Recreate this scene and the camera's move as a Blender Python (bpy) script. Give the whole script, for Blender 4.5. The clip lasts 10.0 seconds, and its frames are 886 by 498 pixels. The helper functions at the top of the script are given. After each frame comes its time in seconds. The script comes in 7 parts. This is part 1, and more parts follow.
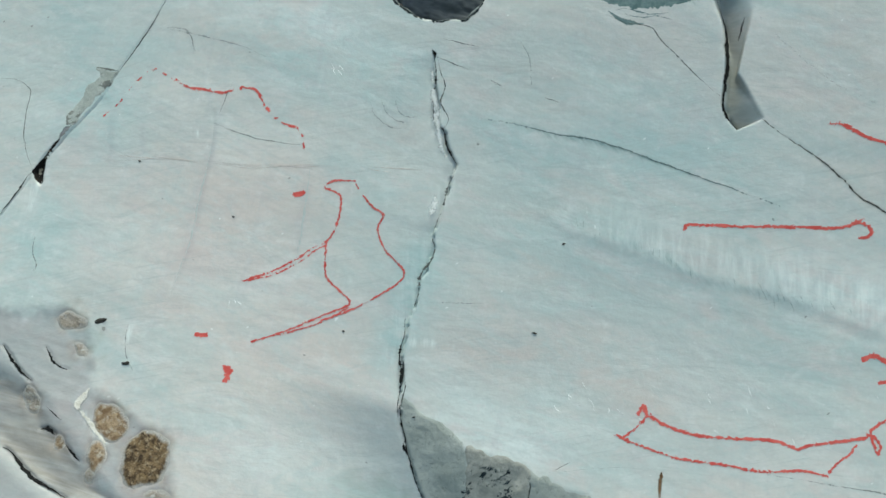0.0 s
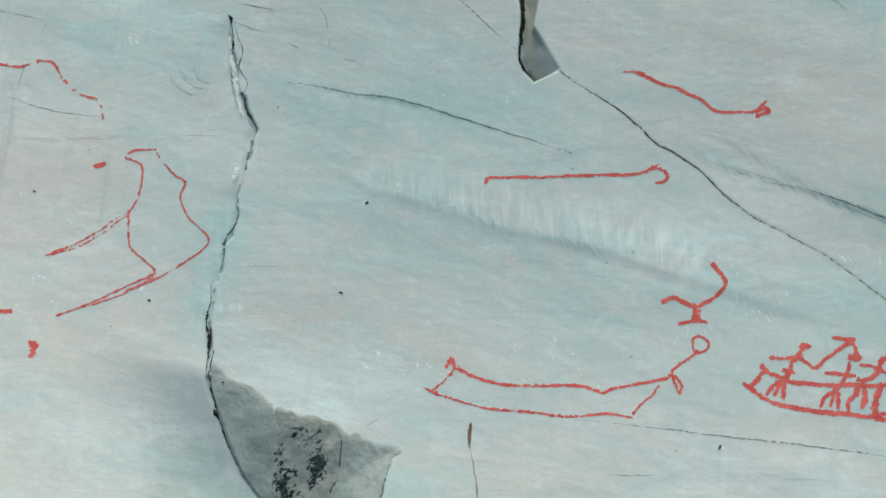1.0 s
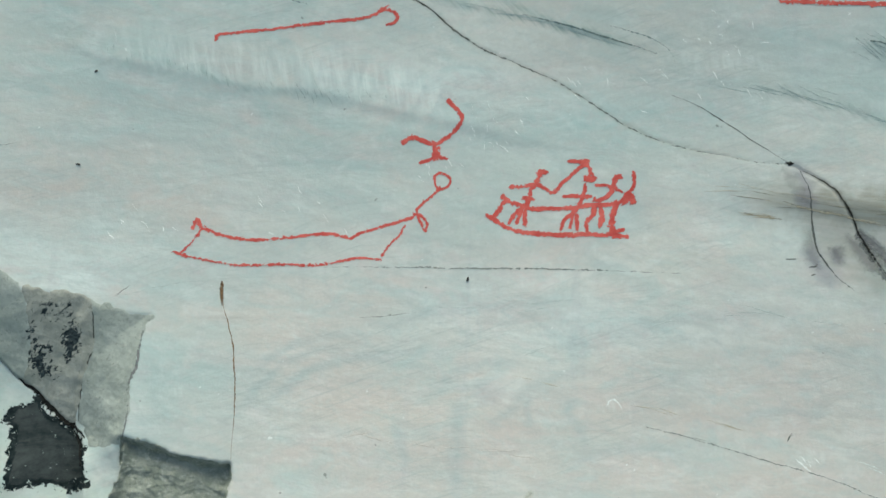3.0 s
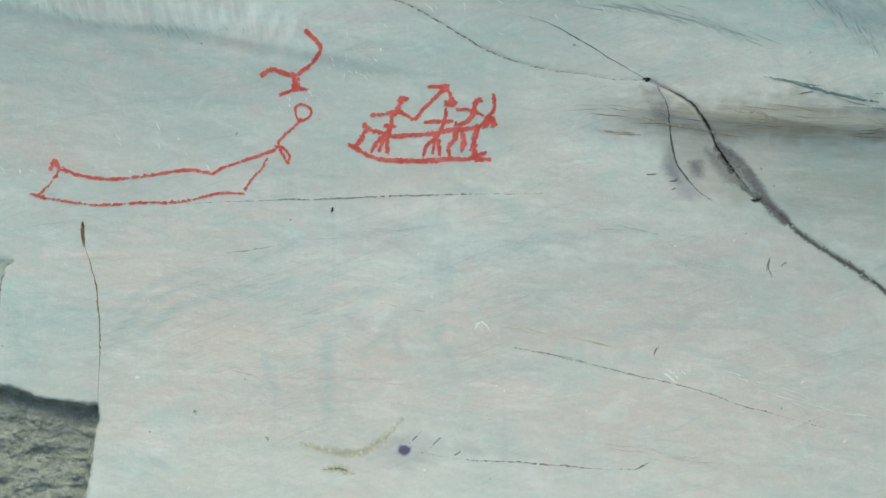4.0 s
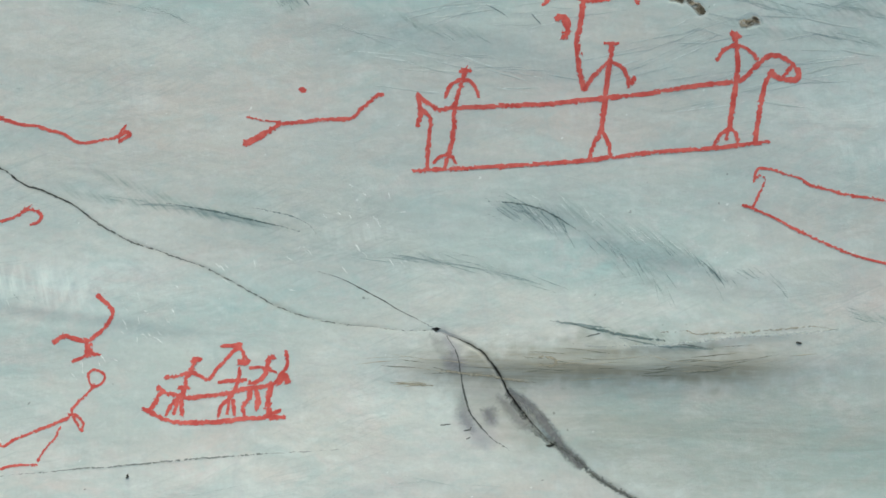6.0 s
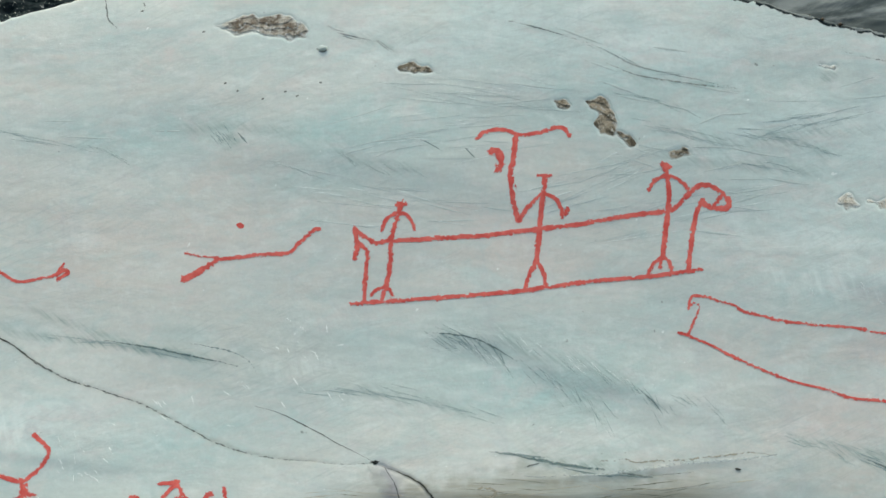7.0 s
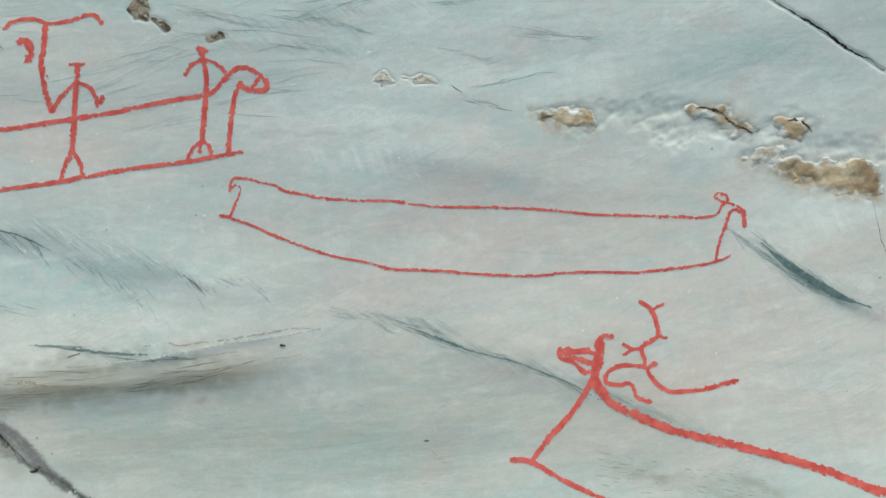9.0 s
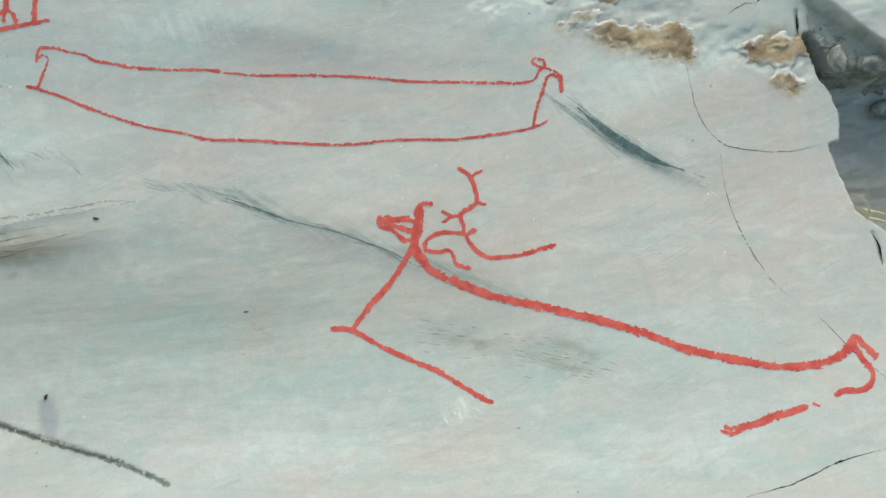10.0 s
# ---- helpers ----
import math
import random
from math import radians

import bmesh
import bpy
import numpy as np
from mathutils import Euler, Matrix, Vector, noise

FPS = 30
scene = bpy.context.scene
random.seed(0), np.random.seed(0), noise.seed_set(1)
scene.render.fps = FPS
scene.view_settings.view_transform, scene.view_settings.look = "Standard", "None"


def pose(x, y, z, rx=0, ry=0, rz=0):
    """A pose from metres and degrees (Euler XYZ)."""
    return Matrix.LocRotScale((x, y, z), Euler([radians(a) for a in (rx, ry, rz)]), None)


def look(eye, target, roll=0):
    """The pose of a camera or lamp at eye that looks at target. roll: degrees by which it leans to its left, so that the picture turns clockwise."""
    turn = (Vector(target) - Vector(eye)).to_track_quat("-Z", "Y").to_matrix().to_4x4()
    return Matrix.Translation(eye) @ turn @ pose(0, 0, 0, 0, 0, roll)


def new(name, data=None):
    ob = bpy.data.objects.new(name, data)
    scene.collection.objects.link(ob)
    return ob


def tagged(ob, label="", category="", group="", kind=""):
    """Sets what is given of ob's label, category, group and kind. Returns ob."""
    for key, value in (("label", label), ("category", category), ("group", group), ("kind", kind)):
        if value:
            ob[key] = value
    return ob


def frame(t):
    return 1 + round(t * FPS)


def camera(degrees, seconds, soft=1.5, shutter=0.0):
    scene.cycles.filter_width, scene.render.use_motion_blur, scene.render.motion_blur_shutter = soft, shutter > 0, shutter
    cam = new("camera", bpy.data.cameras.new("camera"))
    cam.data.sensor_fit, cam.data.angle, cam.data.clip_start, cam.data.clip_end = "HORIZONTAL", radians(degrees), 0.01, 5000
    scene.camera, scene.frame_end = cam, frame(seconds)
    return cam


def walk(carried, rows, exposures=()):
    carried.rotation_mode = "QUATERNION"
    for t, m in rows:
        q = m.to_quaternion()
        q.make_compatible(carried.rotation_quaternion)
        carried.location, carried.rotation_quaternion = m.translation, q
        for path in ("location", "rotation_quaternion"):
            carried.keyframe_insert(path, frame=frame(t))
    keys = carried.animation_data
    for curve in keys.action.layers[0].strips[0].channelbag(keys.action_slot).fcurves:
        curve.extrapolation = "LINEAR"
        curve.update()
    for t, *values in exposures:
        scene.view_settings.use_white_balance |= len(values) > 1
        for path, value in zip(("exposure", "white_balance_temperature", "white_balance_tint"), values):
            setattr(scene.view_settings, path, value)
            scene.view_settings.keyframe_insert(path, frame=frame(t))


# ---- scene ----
cam = camera(33.7, 10.0, soft=1.6)
PATH = [
    (0, (0.469, 0.241, 1.381), (0.447, 1.881, 0.237), 1.0),
    (0.5, (0.615, 0.223, 1.376), (0.635, 1.857, 0.223), 0.5),
    (1, (0.669, 0.216, 1.383), (0.759, 1.829, 0.203), 0.5),
    (1.5, (0.723, 0.194, 1.368), (0.861, 1.791, 0.173), 0.5),
    (2, (0.794, 0.168, 1.344), (0.963, 1.752, 0.135), -0.4),
    (2.5, (0.837, 0.148, 1.322), (1.047, 1.71, 0.091), -1.3),
    (2.7, (0.878, 0.162, 1.358), (1.086, 1.679, 0.072), -1.6),
    (4, (1.012, 0.091, 1.276), (1.334, 1.54, -0.064), -1.5),
    (4.5, (1.103, 0.069, 1.265), (1.45, 1.502, -0.086), -1.7),
    (5, (1.158, 0.057, 1.266), (1.574, 1.5, -0.055), -1.0),
    (5.5, (1.264, 0.117, 1.367), (1.702, 1.597, 0.095), -1.8),
    (5.7, (1.266, 0.115, 1.365), (1.704, 1.636, 0.141), -2.1),
    (6.8, (1.292, 0.076, 1.326), (1.814, 1.73, 0.329), -2.2),
    (7, (1.307, 0.072, 1.344), (1.843, 1.73, 0.361), -2.3),
    (7.5, (1.352, 0.039, 1.346), (1.919, 1.702, 0.391), -2.7),
    (8, (1.432, 0.012, 1.371), (2.069, 1.622, 0.369), -1.5),
    (8.5, (1.51, -0.026, 1.354), (2.25, 1.53, 0.34), -1.0),
    (9, (1.611, -0.109, 1.299), (2.436, 1.354, 0.213), 0.5),
    (9.5, (1.632, -0.146, 1.255), (2.518, 1.243, 0.121), 2.2),
    (10, (1.722, -0.174, 1.275), (2.626, 1.132, 0.059), 2.6),
]
walk(cam, [(t, look(eye, target, roll)) for t, eye, target, roll in PATH], exposures=[(0.0, 0.30, 6530, -6), (2.7, 0.29, 6820, -6), (4.0, 0.20, 6850, -6), (4.5, 0.20, 6870, -6), (5.5, 0.35, 6990, -4), (7.5, 0.49, 6990, -2), (9.0, 0.51, 7120, -1), (10.0, 0.49, 7190, -2)])

# ---- sky and sun: a bright, thinly overcast day ----
SUN_TO = Vector((0.04, 0.36, 0.93)).normalized()
world = bpy.data.worlds.new("sky")
scene.world = world
world.use_nodes = True
wn = world.node_tree
sky = wn.nodes.new("ShaderNodeTexSky")
sky.sky_type = "NISHITA"
sky.sun_disc = False
sky.sun_elevation = math.asin(SUN_TO.z)
sky.sun_rotation = math.atan2(SUN_TO.x, SUN_TO.y)
sky.dust_density, sky.air_density, sky.ozone_density = 4.0, 1.0, 0.3
wn.links.new(sky.outputs[0], wn.nodes["Background"].inputs[0])
wn.nodes["Background"].inputs[1].default_value = 0.15
sun_data = bpy.data.lights.new("sun", "SUN")
sun_data.energy, sun_data.angle, sun_data.color = 1.4, radians(40), (1.0, 0.96, 0.90)
sun = new("sun", sun_data)
sun.matrix_world = look(SUN_TO * 30, (0, 0, 0))

# ---- the rock panel's own frame: u along it, v up the slope, n out of it ----
N_AXIS = Vector((-0.2233, -0.6630, 0.7146)).normalized()
U_AXIS = Vector((-N_AXIS.y, N_AXIS.x, 0)).normalized()
V_AXIS = N_AXIS.cross(U_AXIS)
PANEL = Matrix.Translation((1.825, 1.997, -0.0716)) @ Matrix((U_AXIS, V_AXIS, N_AXIS)).transposed().to_4x4()
GROUND_Z = -1.5


# ---- materials ----
class Nodes:
    """Short hands for one node material."""

    def __init__(self, name, rough=0.8, spec=0.3):
        self.mat = bpy.data.materials.new(name)
        self.mat.use_nodes = True
        self.tree = self.mat.node_tree
        self.bsdf = self.tree.nodes["Principled BSDF"]
        self.bsdf.inputs["Roughness"].default_value = rough
        self.bsdf.inputs["Specular IOR Level"].default_value = spec

    def add(self, kind, **values):
        node = self.tree.nodes.new(kind)
        for key, value in values.items():
            node.inputs[key].default_value = value
        return node

    def link(self, a, b):
        self.tree.links.new(a, b)

    def mapped(self, scale, turn=0.0):
        coord = self.tree.nodes.new("ShaderNodeTexCoord")
        spin = self.tree.nodes.new("ShaderNodeMapping")
        spin.inputs["Rotation"].default_value = (0, 0, radians(turn))
        m = self.tree.nodes.new("ShaderNodeMapping")
        m.inputs["Scale"].default_value = scale
        self.link(coord.outputs["Object"], spin.inputs["Vector"])
        self.link(spin.outputs[0], m.inputs["Vector"])
        return m.outputs[0]

    def noise(self, vector, scale, detail=4.0, rough=0.55, distort=0.0):
        n = self.add("ShaderNodeTexNoise", Scale=scale, Detail=detail, Roughness=rough, Distortion=distort)
        self.link(vector, n.inputs["Vector"])
        return n.outputs["Fac"]

    def range(self, fac, a, b, low=0.0, high=1.0):
        r = self.tree.nodes.new("ShaderNodeMapRange")
        r.interpolation_type = "SMOOTHSTEP"
        for i, v in enumerate((a, b, low, high)):
            r.inputs[i + 1].default_value = v
        self.link(fac, r.inputs[0])
        return r.outputs[0]

    def maths(self, how, a, b):
        m = self.tree.nodes.new("ShaderNodeMath")
        m.operation = how
        for i, v in enumerate((a, b)):
            if isinstance(v, (int, float)):
                m.inputs[i].default_value = v
            else:
                self.link(v, m.inputs[i])
        return m.outputs[0]

    def mix(self, fac, a, b, how="MIX"):
        m = self.tree.nodes.new("ShaderNodeMix")
        m.data_type, m.blend_type = "RGBA", how
        for socket, v in ((m.inputs[0], fac), (m.inputs[6], a), (m.inputs[7], b)):
            if isinstance(v, (int, float)):
                socket.default_value = v
            elif isinstance(v, tuple):
                socket.default_value = (*v, 1)
            else:
                self.link(v, socket)
        return m.outputs[2]

    def attribute(self, name):
        a = self.tree.nodes.new("ShaderNodeAttribute")
        a.attribute_name = name
        s = self.tree.nodes.new("ShaderNodeSeparateColor")
        self.link(a.outputs["Color"], s.inputs[0])
        return s.outputs

    def done(self, color, bump=None, strength=0.3, distance=0.002):
        self.link(color, self.bsdf.inputs["Base Color"])
        if bump is not None:
            b = self.add("ShaderNodeBump", Strength=strength, Distance=distance)
            self.link(bump, b.inputs["Height"])
            self.link(b.outputs[0], self.bsdf.inputs["Normal"])
        return self.mat


def rock_material():
    m = Nodes("pale polished rock", 0.50, 0.5)
    plain = m.mapped((1, 1, 1))
    band = m.mapped((1.0, 5.0, 1.0), 3)
    down = m.mapped((30.0, 1.6, 5.0), -5)
    pale, warm, cool, grey = (0.60, 0.635, 0.61), (0.57, 0.50, 0.455), (0.37, 0.485, 0.475), (0.36, 0.40, 0.385)
    col = m.mix(m.range(m.noise(plain, 1.3, 4), 0.36, 0.64), (0.43, 0.53, 0.51), (0.555, 0.55, 0.505))
    col = m.mix(m.range(m.noise(band, 1.5, 4, 0.55, 1.0), 0.34, 0.68, 0, 0.50), col, pale)
    col = m.mix(m.range(m.noise(m.mapped((1.4, 3.6, 1), -8), 2.4, 5, 0.58, 0.6), 0.48, 0.70, 0, 0.60), col, warm)
    col = m.mix(m.range(m.noise(m.mapped((1.3, 3.8, 1), 10), 2.9, 5, 0.60, 0.8), 0.47, 0.70, 0, 0.72), col, cool)
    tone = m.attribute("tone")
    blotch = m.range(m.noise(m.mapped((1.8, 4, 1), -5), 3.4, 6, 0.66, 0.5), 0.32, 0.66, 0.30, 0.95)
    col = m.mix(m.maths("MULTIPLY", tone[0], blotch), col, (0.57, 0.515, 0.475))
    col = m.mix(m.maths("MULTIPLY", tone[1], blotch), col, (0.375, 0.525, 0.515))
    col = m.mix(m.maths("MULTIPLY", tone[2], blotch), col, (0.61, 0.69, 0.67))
    # soft clouds of pink, blue-green, chalk and grey
    rough = m.maths("ADD", 0.75, m.maths("MULTIPLY", tone[2], 0.25))
    for scale, tint, share in ((6, (0.60, 0.525, 0.50), 0.50), (8, (0.40, 0.535, 0.525), 0.50), (12, (0.70, 0.735, 0.715), 0.38), (15, (0.39, 0.43, 0.43), 0.30), (24, (0.58, 0.53, 0.53), 0.30), (31, (0.42, 0.53, 0.53), 0.28)):
        spots = m.range(m.noise(m.mapped((1, 1.9, 1), scale - 14), scale, 5, 0.62, 0.8), 0.50, 0.68, 0, share)
        col = m.mix(m.maths("MULTIPLY", spots, rough), col, tint)
    # fine scoring left by the ice, in two directions that come and go
    where = m.range(m.noise(plain, 2.6, 4), 0.46, 0.6)
    fine = m.range(m.noise(m.mapped((5, 90, 3), -13), 1.0, 5, 0.7, 0.5), 0.48, 0.72, 0, 0.10)
    col = m.mix(m.maths("MULTIPLY", fine, where), col, grey)
    fine = m.range(m.noise(m.mapped((6, 110, 3), 15), 1.0, 5, 0.7, 0.5), 0.50, 0.72, 0, 0.08)
    col = m.mix(m.maths("MULTIPLY", fine, m.maths("SUBTRACT", 1.0, where)), col, grey)
    for many, turn, share in ((70, -20, 0.20), (130, -32, 0.17), (90, 13, 0.16)):
        score = m.range(m.noise(m.mapped((3.0, many, 3), turn), 1.0, 5, 0.66, 0.35), 0.55, 0.68, 0, share)
        col = m.mix(m.maths("MULTIPLY", score, m.range(m.noise(plain, 3.3 + many / 50, 3), 0.45, 0.60)), col, (0.29, 0.36, 0.36))
    for many, turn, share in ((300, -24, 0.26), (360, -9, 0.22), (330, 13, 0.14), (260, -38, 0.10)):
        thin = m.range(m.noise(m.mapped((7.0, many, 3), turn), 1.0, 3, 0.6, 0.4), 0.56, 0.68, 0, share)
        col = m.mix(m.maths("MULTIPLY", thin, m.range(m.noise(plain, 2.1 + many / 130, 4), 0.46, 0.60)), col, (0.27, 0.34, 0.34))
    col = m.mix(m.range(m.noise(m.mapped((4, 40, 3), -9), 1.0, 5, 0.7, 0.8), 0.52, 0.74, 0, 0.07), col, (0.67, 0.69, 0.655))
    col = m.mix(m.range(m.noise(m.mapped((5, 11, 5), 12), 1.8, 6, 0.72, 1.2), 0.50, 0.72, 0, 0.30), col, (0.42, 0.47, 0.455))
    col = m.mix(m.range(m.noise(down, 1.0, 5, 0.62, 0.5), 0.52, 0.78, 0, 0.22), col, (0.38, 0.42, 0.45))
    # crystalline grain, pale flecks and dark specks
    col = m.mix(m.range(m.noise(plain, 60, 4, 0.62), 0.50, 0.74, 0, 0.20), col, (0.70, 0.73, 0.71))
    col = m.mix(m.range(m.noise(plain, 75, 4, 0.62, 0.4), 0.52, 0.76, 0, 0.20), col, (0.40, 0.43, 0.42))
    col = m.mix(m.range(m.noise(plain, 170, 3, 0.6), 0.4, 0.75, 0, 0.12), col, (0.30, 0.33, 0.32))
    col = m.mix(m.range(m.noise(plain, 27, 6, 0.75), 0.56, 0.76, 0, 0.24), col, (0.70, 0.74, 0.71))
    col = m.mix(m.range(m.noise(plain, 52, 2, 0.5), 0.765, 0.795, 0, 0.6), col, (0.10, 0.10, 0.09))
    col = m.mix(m.range(m.noise(m.mapped((1.6, 1, 1), 40), 61, 2, 0.5), 0.755, 0.785, 0, 0.6), col, (0.80, 0.83, 0.81))
    a, b = m.attribute("stain"), m.attribute("crust")
    hatch = m.range(m.noise(m.mapped((9.0, 150.0, 10.0), 42), 1.0, 4, 0.65, 0.3), 0.42, 0.66)
    grain = m.range(m.noise(plain, 60, 5, 0.7), 0.32, 0.66)
    soft = m.range(m.noise(plain, 9, 5, 0.65), 0.34, 0.66)
    col = m.mix(m.maths("MULTIPLY", a[1], m.maths("ADD", 0.18, m.maths("MULTIPLY", hatch, 0.82))), col, (0.155, 0.24, 0.228))
    olive = m.mix(soft, (0.205, 0.195, 0.145), (0.31, 0.30, 0.24))
    olive = m.mix(m.range(m.noise(m.mapped((5, 85, 5), 2), 1.0, 5, 0.7, 0.6), 0.54, 0.72, 0, 0.5), olive, (0.44, 0.40, 0.30))
    streaky = m.range(m.noise(m.mapped((3.5, 46, 4), 1), 1.0, 5, 0.66, 0.7), 0.34, 0.66)
    olive_share = m.maths("ADD", m.maths("MULTIPLY", soft, 0.25), m.maths("MULTIPLY", streaky, 0.45))
    col = m.mix(m.maths("MULTIPLY", b[1], m.maths("ADD", 0.48, olive_share)), col, olive)
    rust = m.mix(grain, (0.165, 0.105, 0.05), (0.46, 0.36, 0.23))
    col = m.mix(m.maths("MULTIPLY", a[0], m.range(m.noise(plain, 55, 5, 0.7), 0.28, 0.52, 0.25, 1)), col, rust)
    frost = m.range(m.noise(m.mapped((75, 7, 5), -14), 1.0, 5, 0.7, 0.3), 0.40, 0.66)
    col = m.mix(m.maths("MULTIPLY", b[0], frost), col, (0.70, 0.76, 0.73))
    col = m.mix(b[2], col, (0.085, 0.075, 0.16))
    # black lichen; from 0.96 up the dark grey of painted shade
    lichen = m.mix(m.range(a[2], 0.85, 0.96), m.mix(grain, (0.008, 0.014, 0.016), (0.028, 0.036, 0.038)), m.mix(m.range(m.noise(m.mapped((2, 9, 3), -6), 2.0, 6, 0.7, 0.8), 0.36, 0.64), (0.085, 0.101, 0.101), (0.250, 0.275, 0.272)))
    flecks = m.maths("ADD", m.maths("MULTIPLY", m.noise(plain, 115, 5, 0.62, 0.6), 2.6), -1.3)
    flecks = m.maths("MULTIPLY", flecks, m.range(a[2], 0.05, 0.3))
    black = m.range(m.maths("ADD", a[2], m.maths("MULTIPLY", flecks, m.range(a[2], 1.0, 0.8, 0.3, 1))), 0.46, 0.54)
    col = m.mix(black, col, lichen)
    m.link(m.maths("MULTIPLY", m.maths("SUBTRACT", 1.0, black), 0.62), m.bsdf.inputs["Specular IOR Level"])
    height = m.maths("ADD", m.noise(plain, 260, 4, 0.6), m.maths("MULTIPLY", m.noise(m.mapped((8, 120, 8), 8), 1.0, 4, 0.6), 0.35))
    swell = m.add("ShaderNodeBump", Strength=0.30, Distance=0.0040)
    m.link(m.noise(m.mapped((4, 9, 4), -9), 1.9, 4, 0.58, 0.6), swell.inputs["Height"])
    mat = m.done(col, height, 0.2, 0.0011)
    m.link(swell.outputs[0], m.tree.nodes["Bump.001"].inputs["Normal"])
    return mat


def paint_material():
    m = Nodes("red ochre paint", 0.9, 0.1)
    plain = m.mapped((1, 1, 1))
    col = m.mix(m.range(m.noise(plain, 45, 4), 0.3, 0.7), (0.52, 0.080, 0.070), (0.66, 0.150, 0.128))
    col = m.mix(m.range(m.noise(plain, 260, 4, 0.7), 0.56, 0.78, 0, 0.5), col, (0.40, 0.065, 0.055))
    col = m.mix(m.range(m.noise(plain, 190, 3, 0.7), 0.68, 0.78, 0, 0.45), col, (0.55, 0.42, 0.37))
    return m.done(col, m.noise(plain, 330, 4, 0.65), 0.5, 0.001)


def speckled(name, dark, light, scale, rough=0.85, bump=0.5):
    m = Nodes(name, rough, 0.25)
    plain = m.mapped((1, 1, 1))
    col = m.mix(m.range(m.noise(plain, scale, 5, 0.68), 0.32, 0.68), dark, light)
    col = m.mix(m.range(m.noise(plain, scale * 4.3, 4, 0.65), 0.5, 0.8, 0, 0.5), col, tuple(0.6 * c for c in dark))
    return m.done(col, m.noise(plain, scale * 2.2, 5, 0.65), bump, 0.003)


def mottled(name, dark, middle, light, scale, bump=0.8, rim=None, worn=(0.30, 0.85)):
    """A rough crust of three colours in crisp-edged blotches."""
    m = Nodes(name, 0.9, 0.2)
    plain = m.mapped((1, 1, 1))
    col = m.mix(m.range(m.noise(plain, scale, 6, 0.7, 0.5), 0.40, 0.58), dark, middle)
    col = m.mix(m.range(m.noise(plain, scale * 1.7, 6, 0.7, 0.3), 0.52, 0.64), col, light)
    col = m.mix(m.range(m.noise(plain, scale * 6, 4, 0.65), 0.55, 0.8, 0, 0.6), col, tuple(0.5 * c for c in dark))
    if rim:
        a = m.tree.nodes.new("ShaderNodeAttribute")
        a.attribute_name = "edge"
        worn_in = m.maths("ADD", a.outputs["Fac"], m.maths("MULTIPLY", m.maths("SUBTRACT", m.noise(plain, scale * 0.8, 5, 0.66), 0.5), 1.6))
        col = m.mix(m.range(worn_in, *worn), rim, col)
    return m.done(col, m.noise(plain, scale * 5, 5, 0.65), bump, 0.003)


def crust_material():
    m = Nodes("flaky rusty rock crust", 0.9, 0.2)
    plain = m.mapped((1, 1, 1))
    rust = m.attribute("stain")[0]
    col = m.mix(m.range(m.noise(plain, 26, 6, 0.7, 0.4), 0.42, 0.62), (0.50, 0.515, 0.49), (0.66, 0.68, 0.655))
    col = m.mix(m.range(m.noise(plain, 45, 5, 0.7, 0.6), 0.60, 0.72, 0, 0.35), col, (0.42, 0.37, 0.30))
    warm = m.mix(m.range(m.noise(plain, 16, 6, 0.6, 0.5), 0.36, 0.64), (0.27, 0.20, 0.125), (0.50, 0.405, 0.27))
    warm = m.mix(m.range(m.noise(plain, 26, 6, 0.62, 0.3), 0.50, 0.68, 0, 0.7), warm, (0.58, 0.50, 0.38))
    flecks = m.maths("ADD", m.maths("MULTIPLY", m.noise(plain, 30, 6, 0.65, 0.5), 2.0), -1.0)
    col = m.mix(m.range(m.maths("ADD", rust, flecks), 0.36, 0.74), col, warm)
    col = m.mix(m.range(m.noise(plain, 130, 4, 0.65), 0.58, 0.76, 0, 0.35), col, (0.12, 0.10, 0.08))
    return m.done(col, m.noise(plain, 120, 5, 0.65), 0.5, 0.002)


def face_material(name, dark, light):
    """Dull broken rock: soft clouds, fine grain, and black lichen where it is strewn."""
    m = Nodes(name, 0.85, 0.25)
    plain = m.mapped((1, 1, 1))
    col = m.mix(m.range(m.noise(plain, 16, 6, 0.66, 0.5), 0.34, 0.66), dark, light)
    col = m.mix(m.range(m.noise(m.mapped((60, 9, 20), 24), 1.0, 5, 0.66, 0.4), 0.48, 0.72, 0, 0.35), col, tuple(0.72 * c for c in dark))
    col = m.mix(m.range(m.noise(plain, 85, 5, 0.7), 0.52, 0.72, 0, 0.45), col, (0.50, 0.51, 0.46))
    col = m.mix(m.range(m.noise(plain, 150, 4, 0.7), 0.56, 0.70, 0, 0.5), col, tuple(0.45 * c for c in dark))
    lichen = m.attribute("stain")[2]
    flecks = m.maths("ADD", m.maths("MULTIPLY", m.noise(m.mapped((1.3, 0.8, 1), 35), 125, 5, 0.60, 0.7), 2.8), -1.4)
    black = m.range(m.maths("ADD", lichen, m.maths("MULTIPLY", flecks, m.range(lichen, 0.03, 0.25))), 0.44, 0.54)
    col = m.mix(black, col, m.mix(m.range(m.noise(plain, 150, 3), 0.4, 0.6), (0.012, 0.020, 0.024), (0.05, 0.065, 0.068)))
    return m.done(col, m.noise(plain, 130, 5, 0.65), 0.5, 0.002)


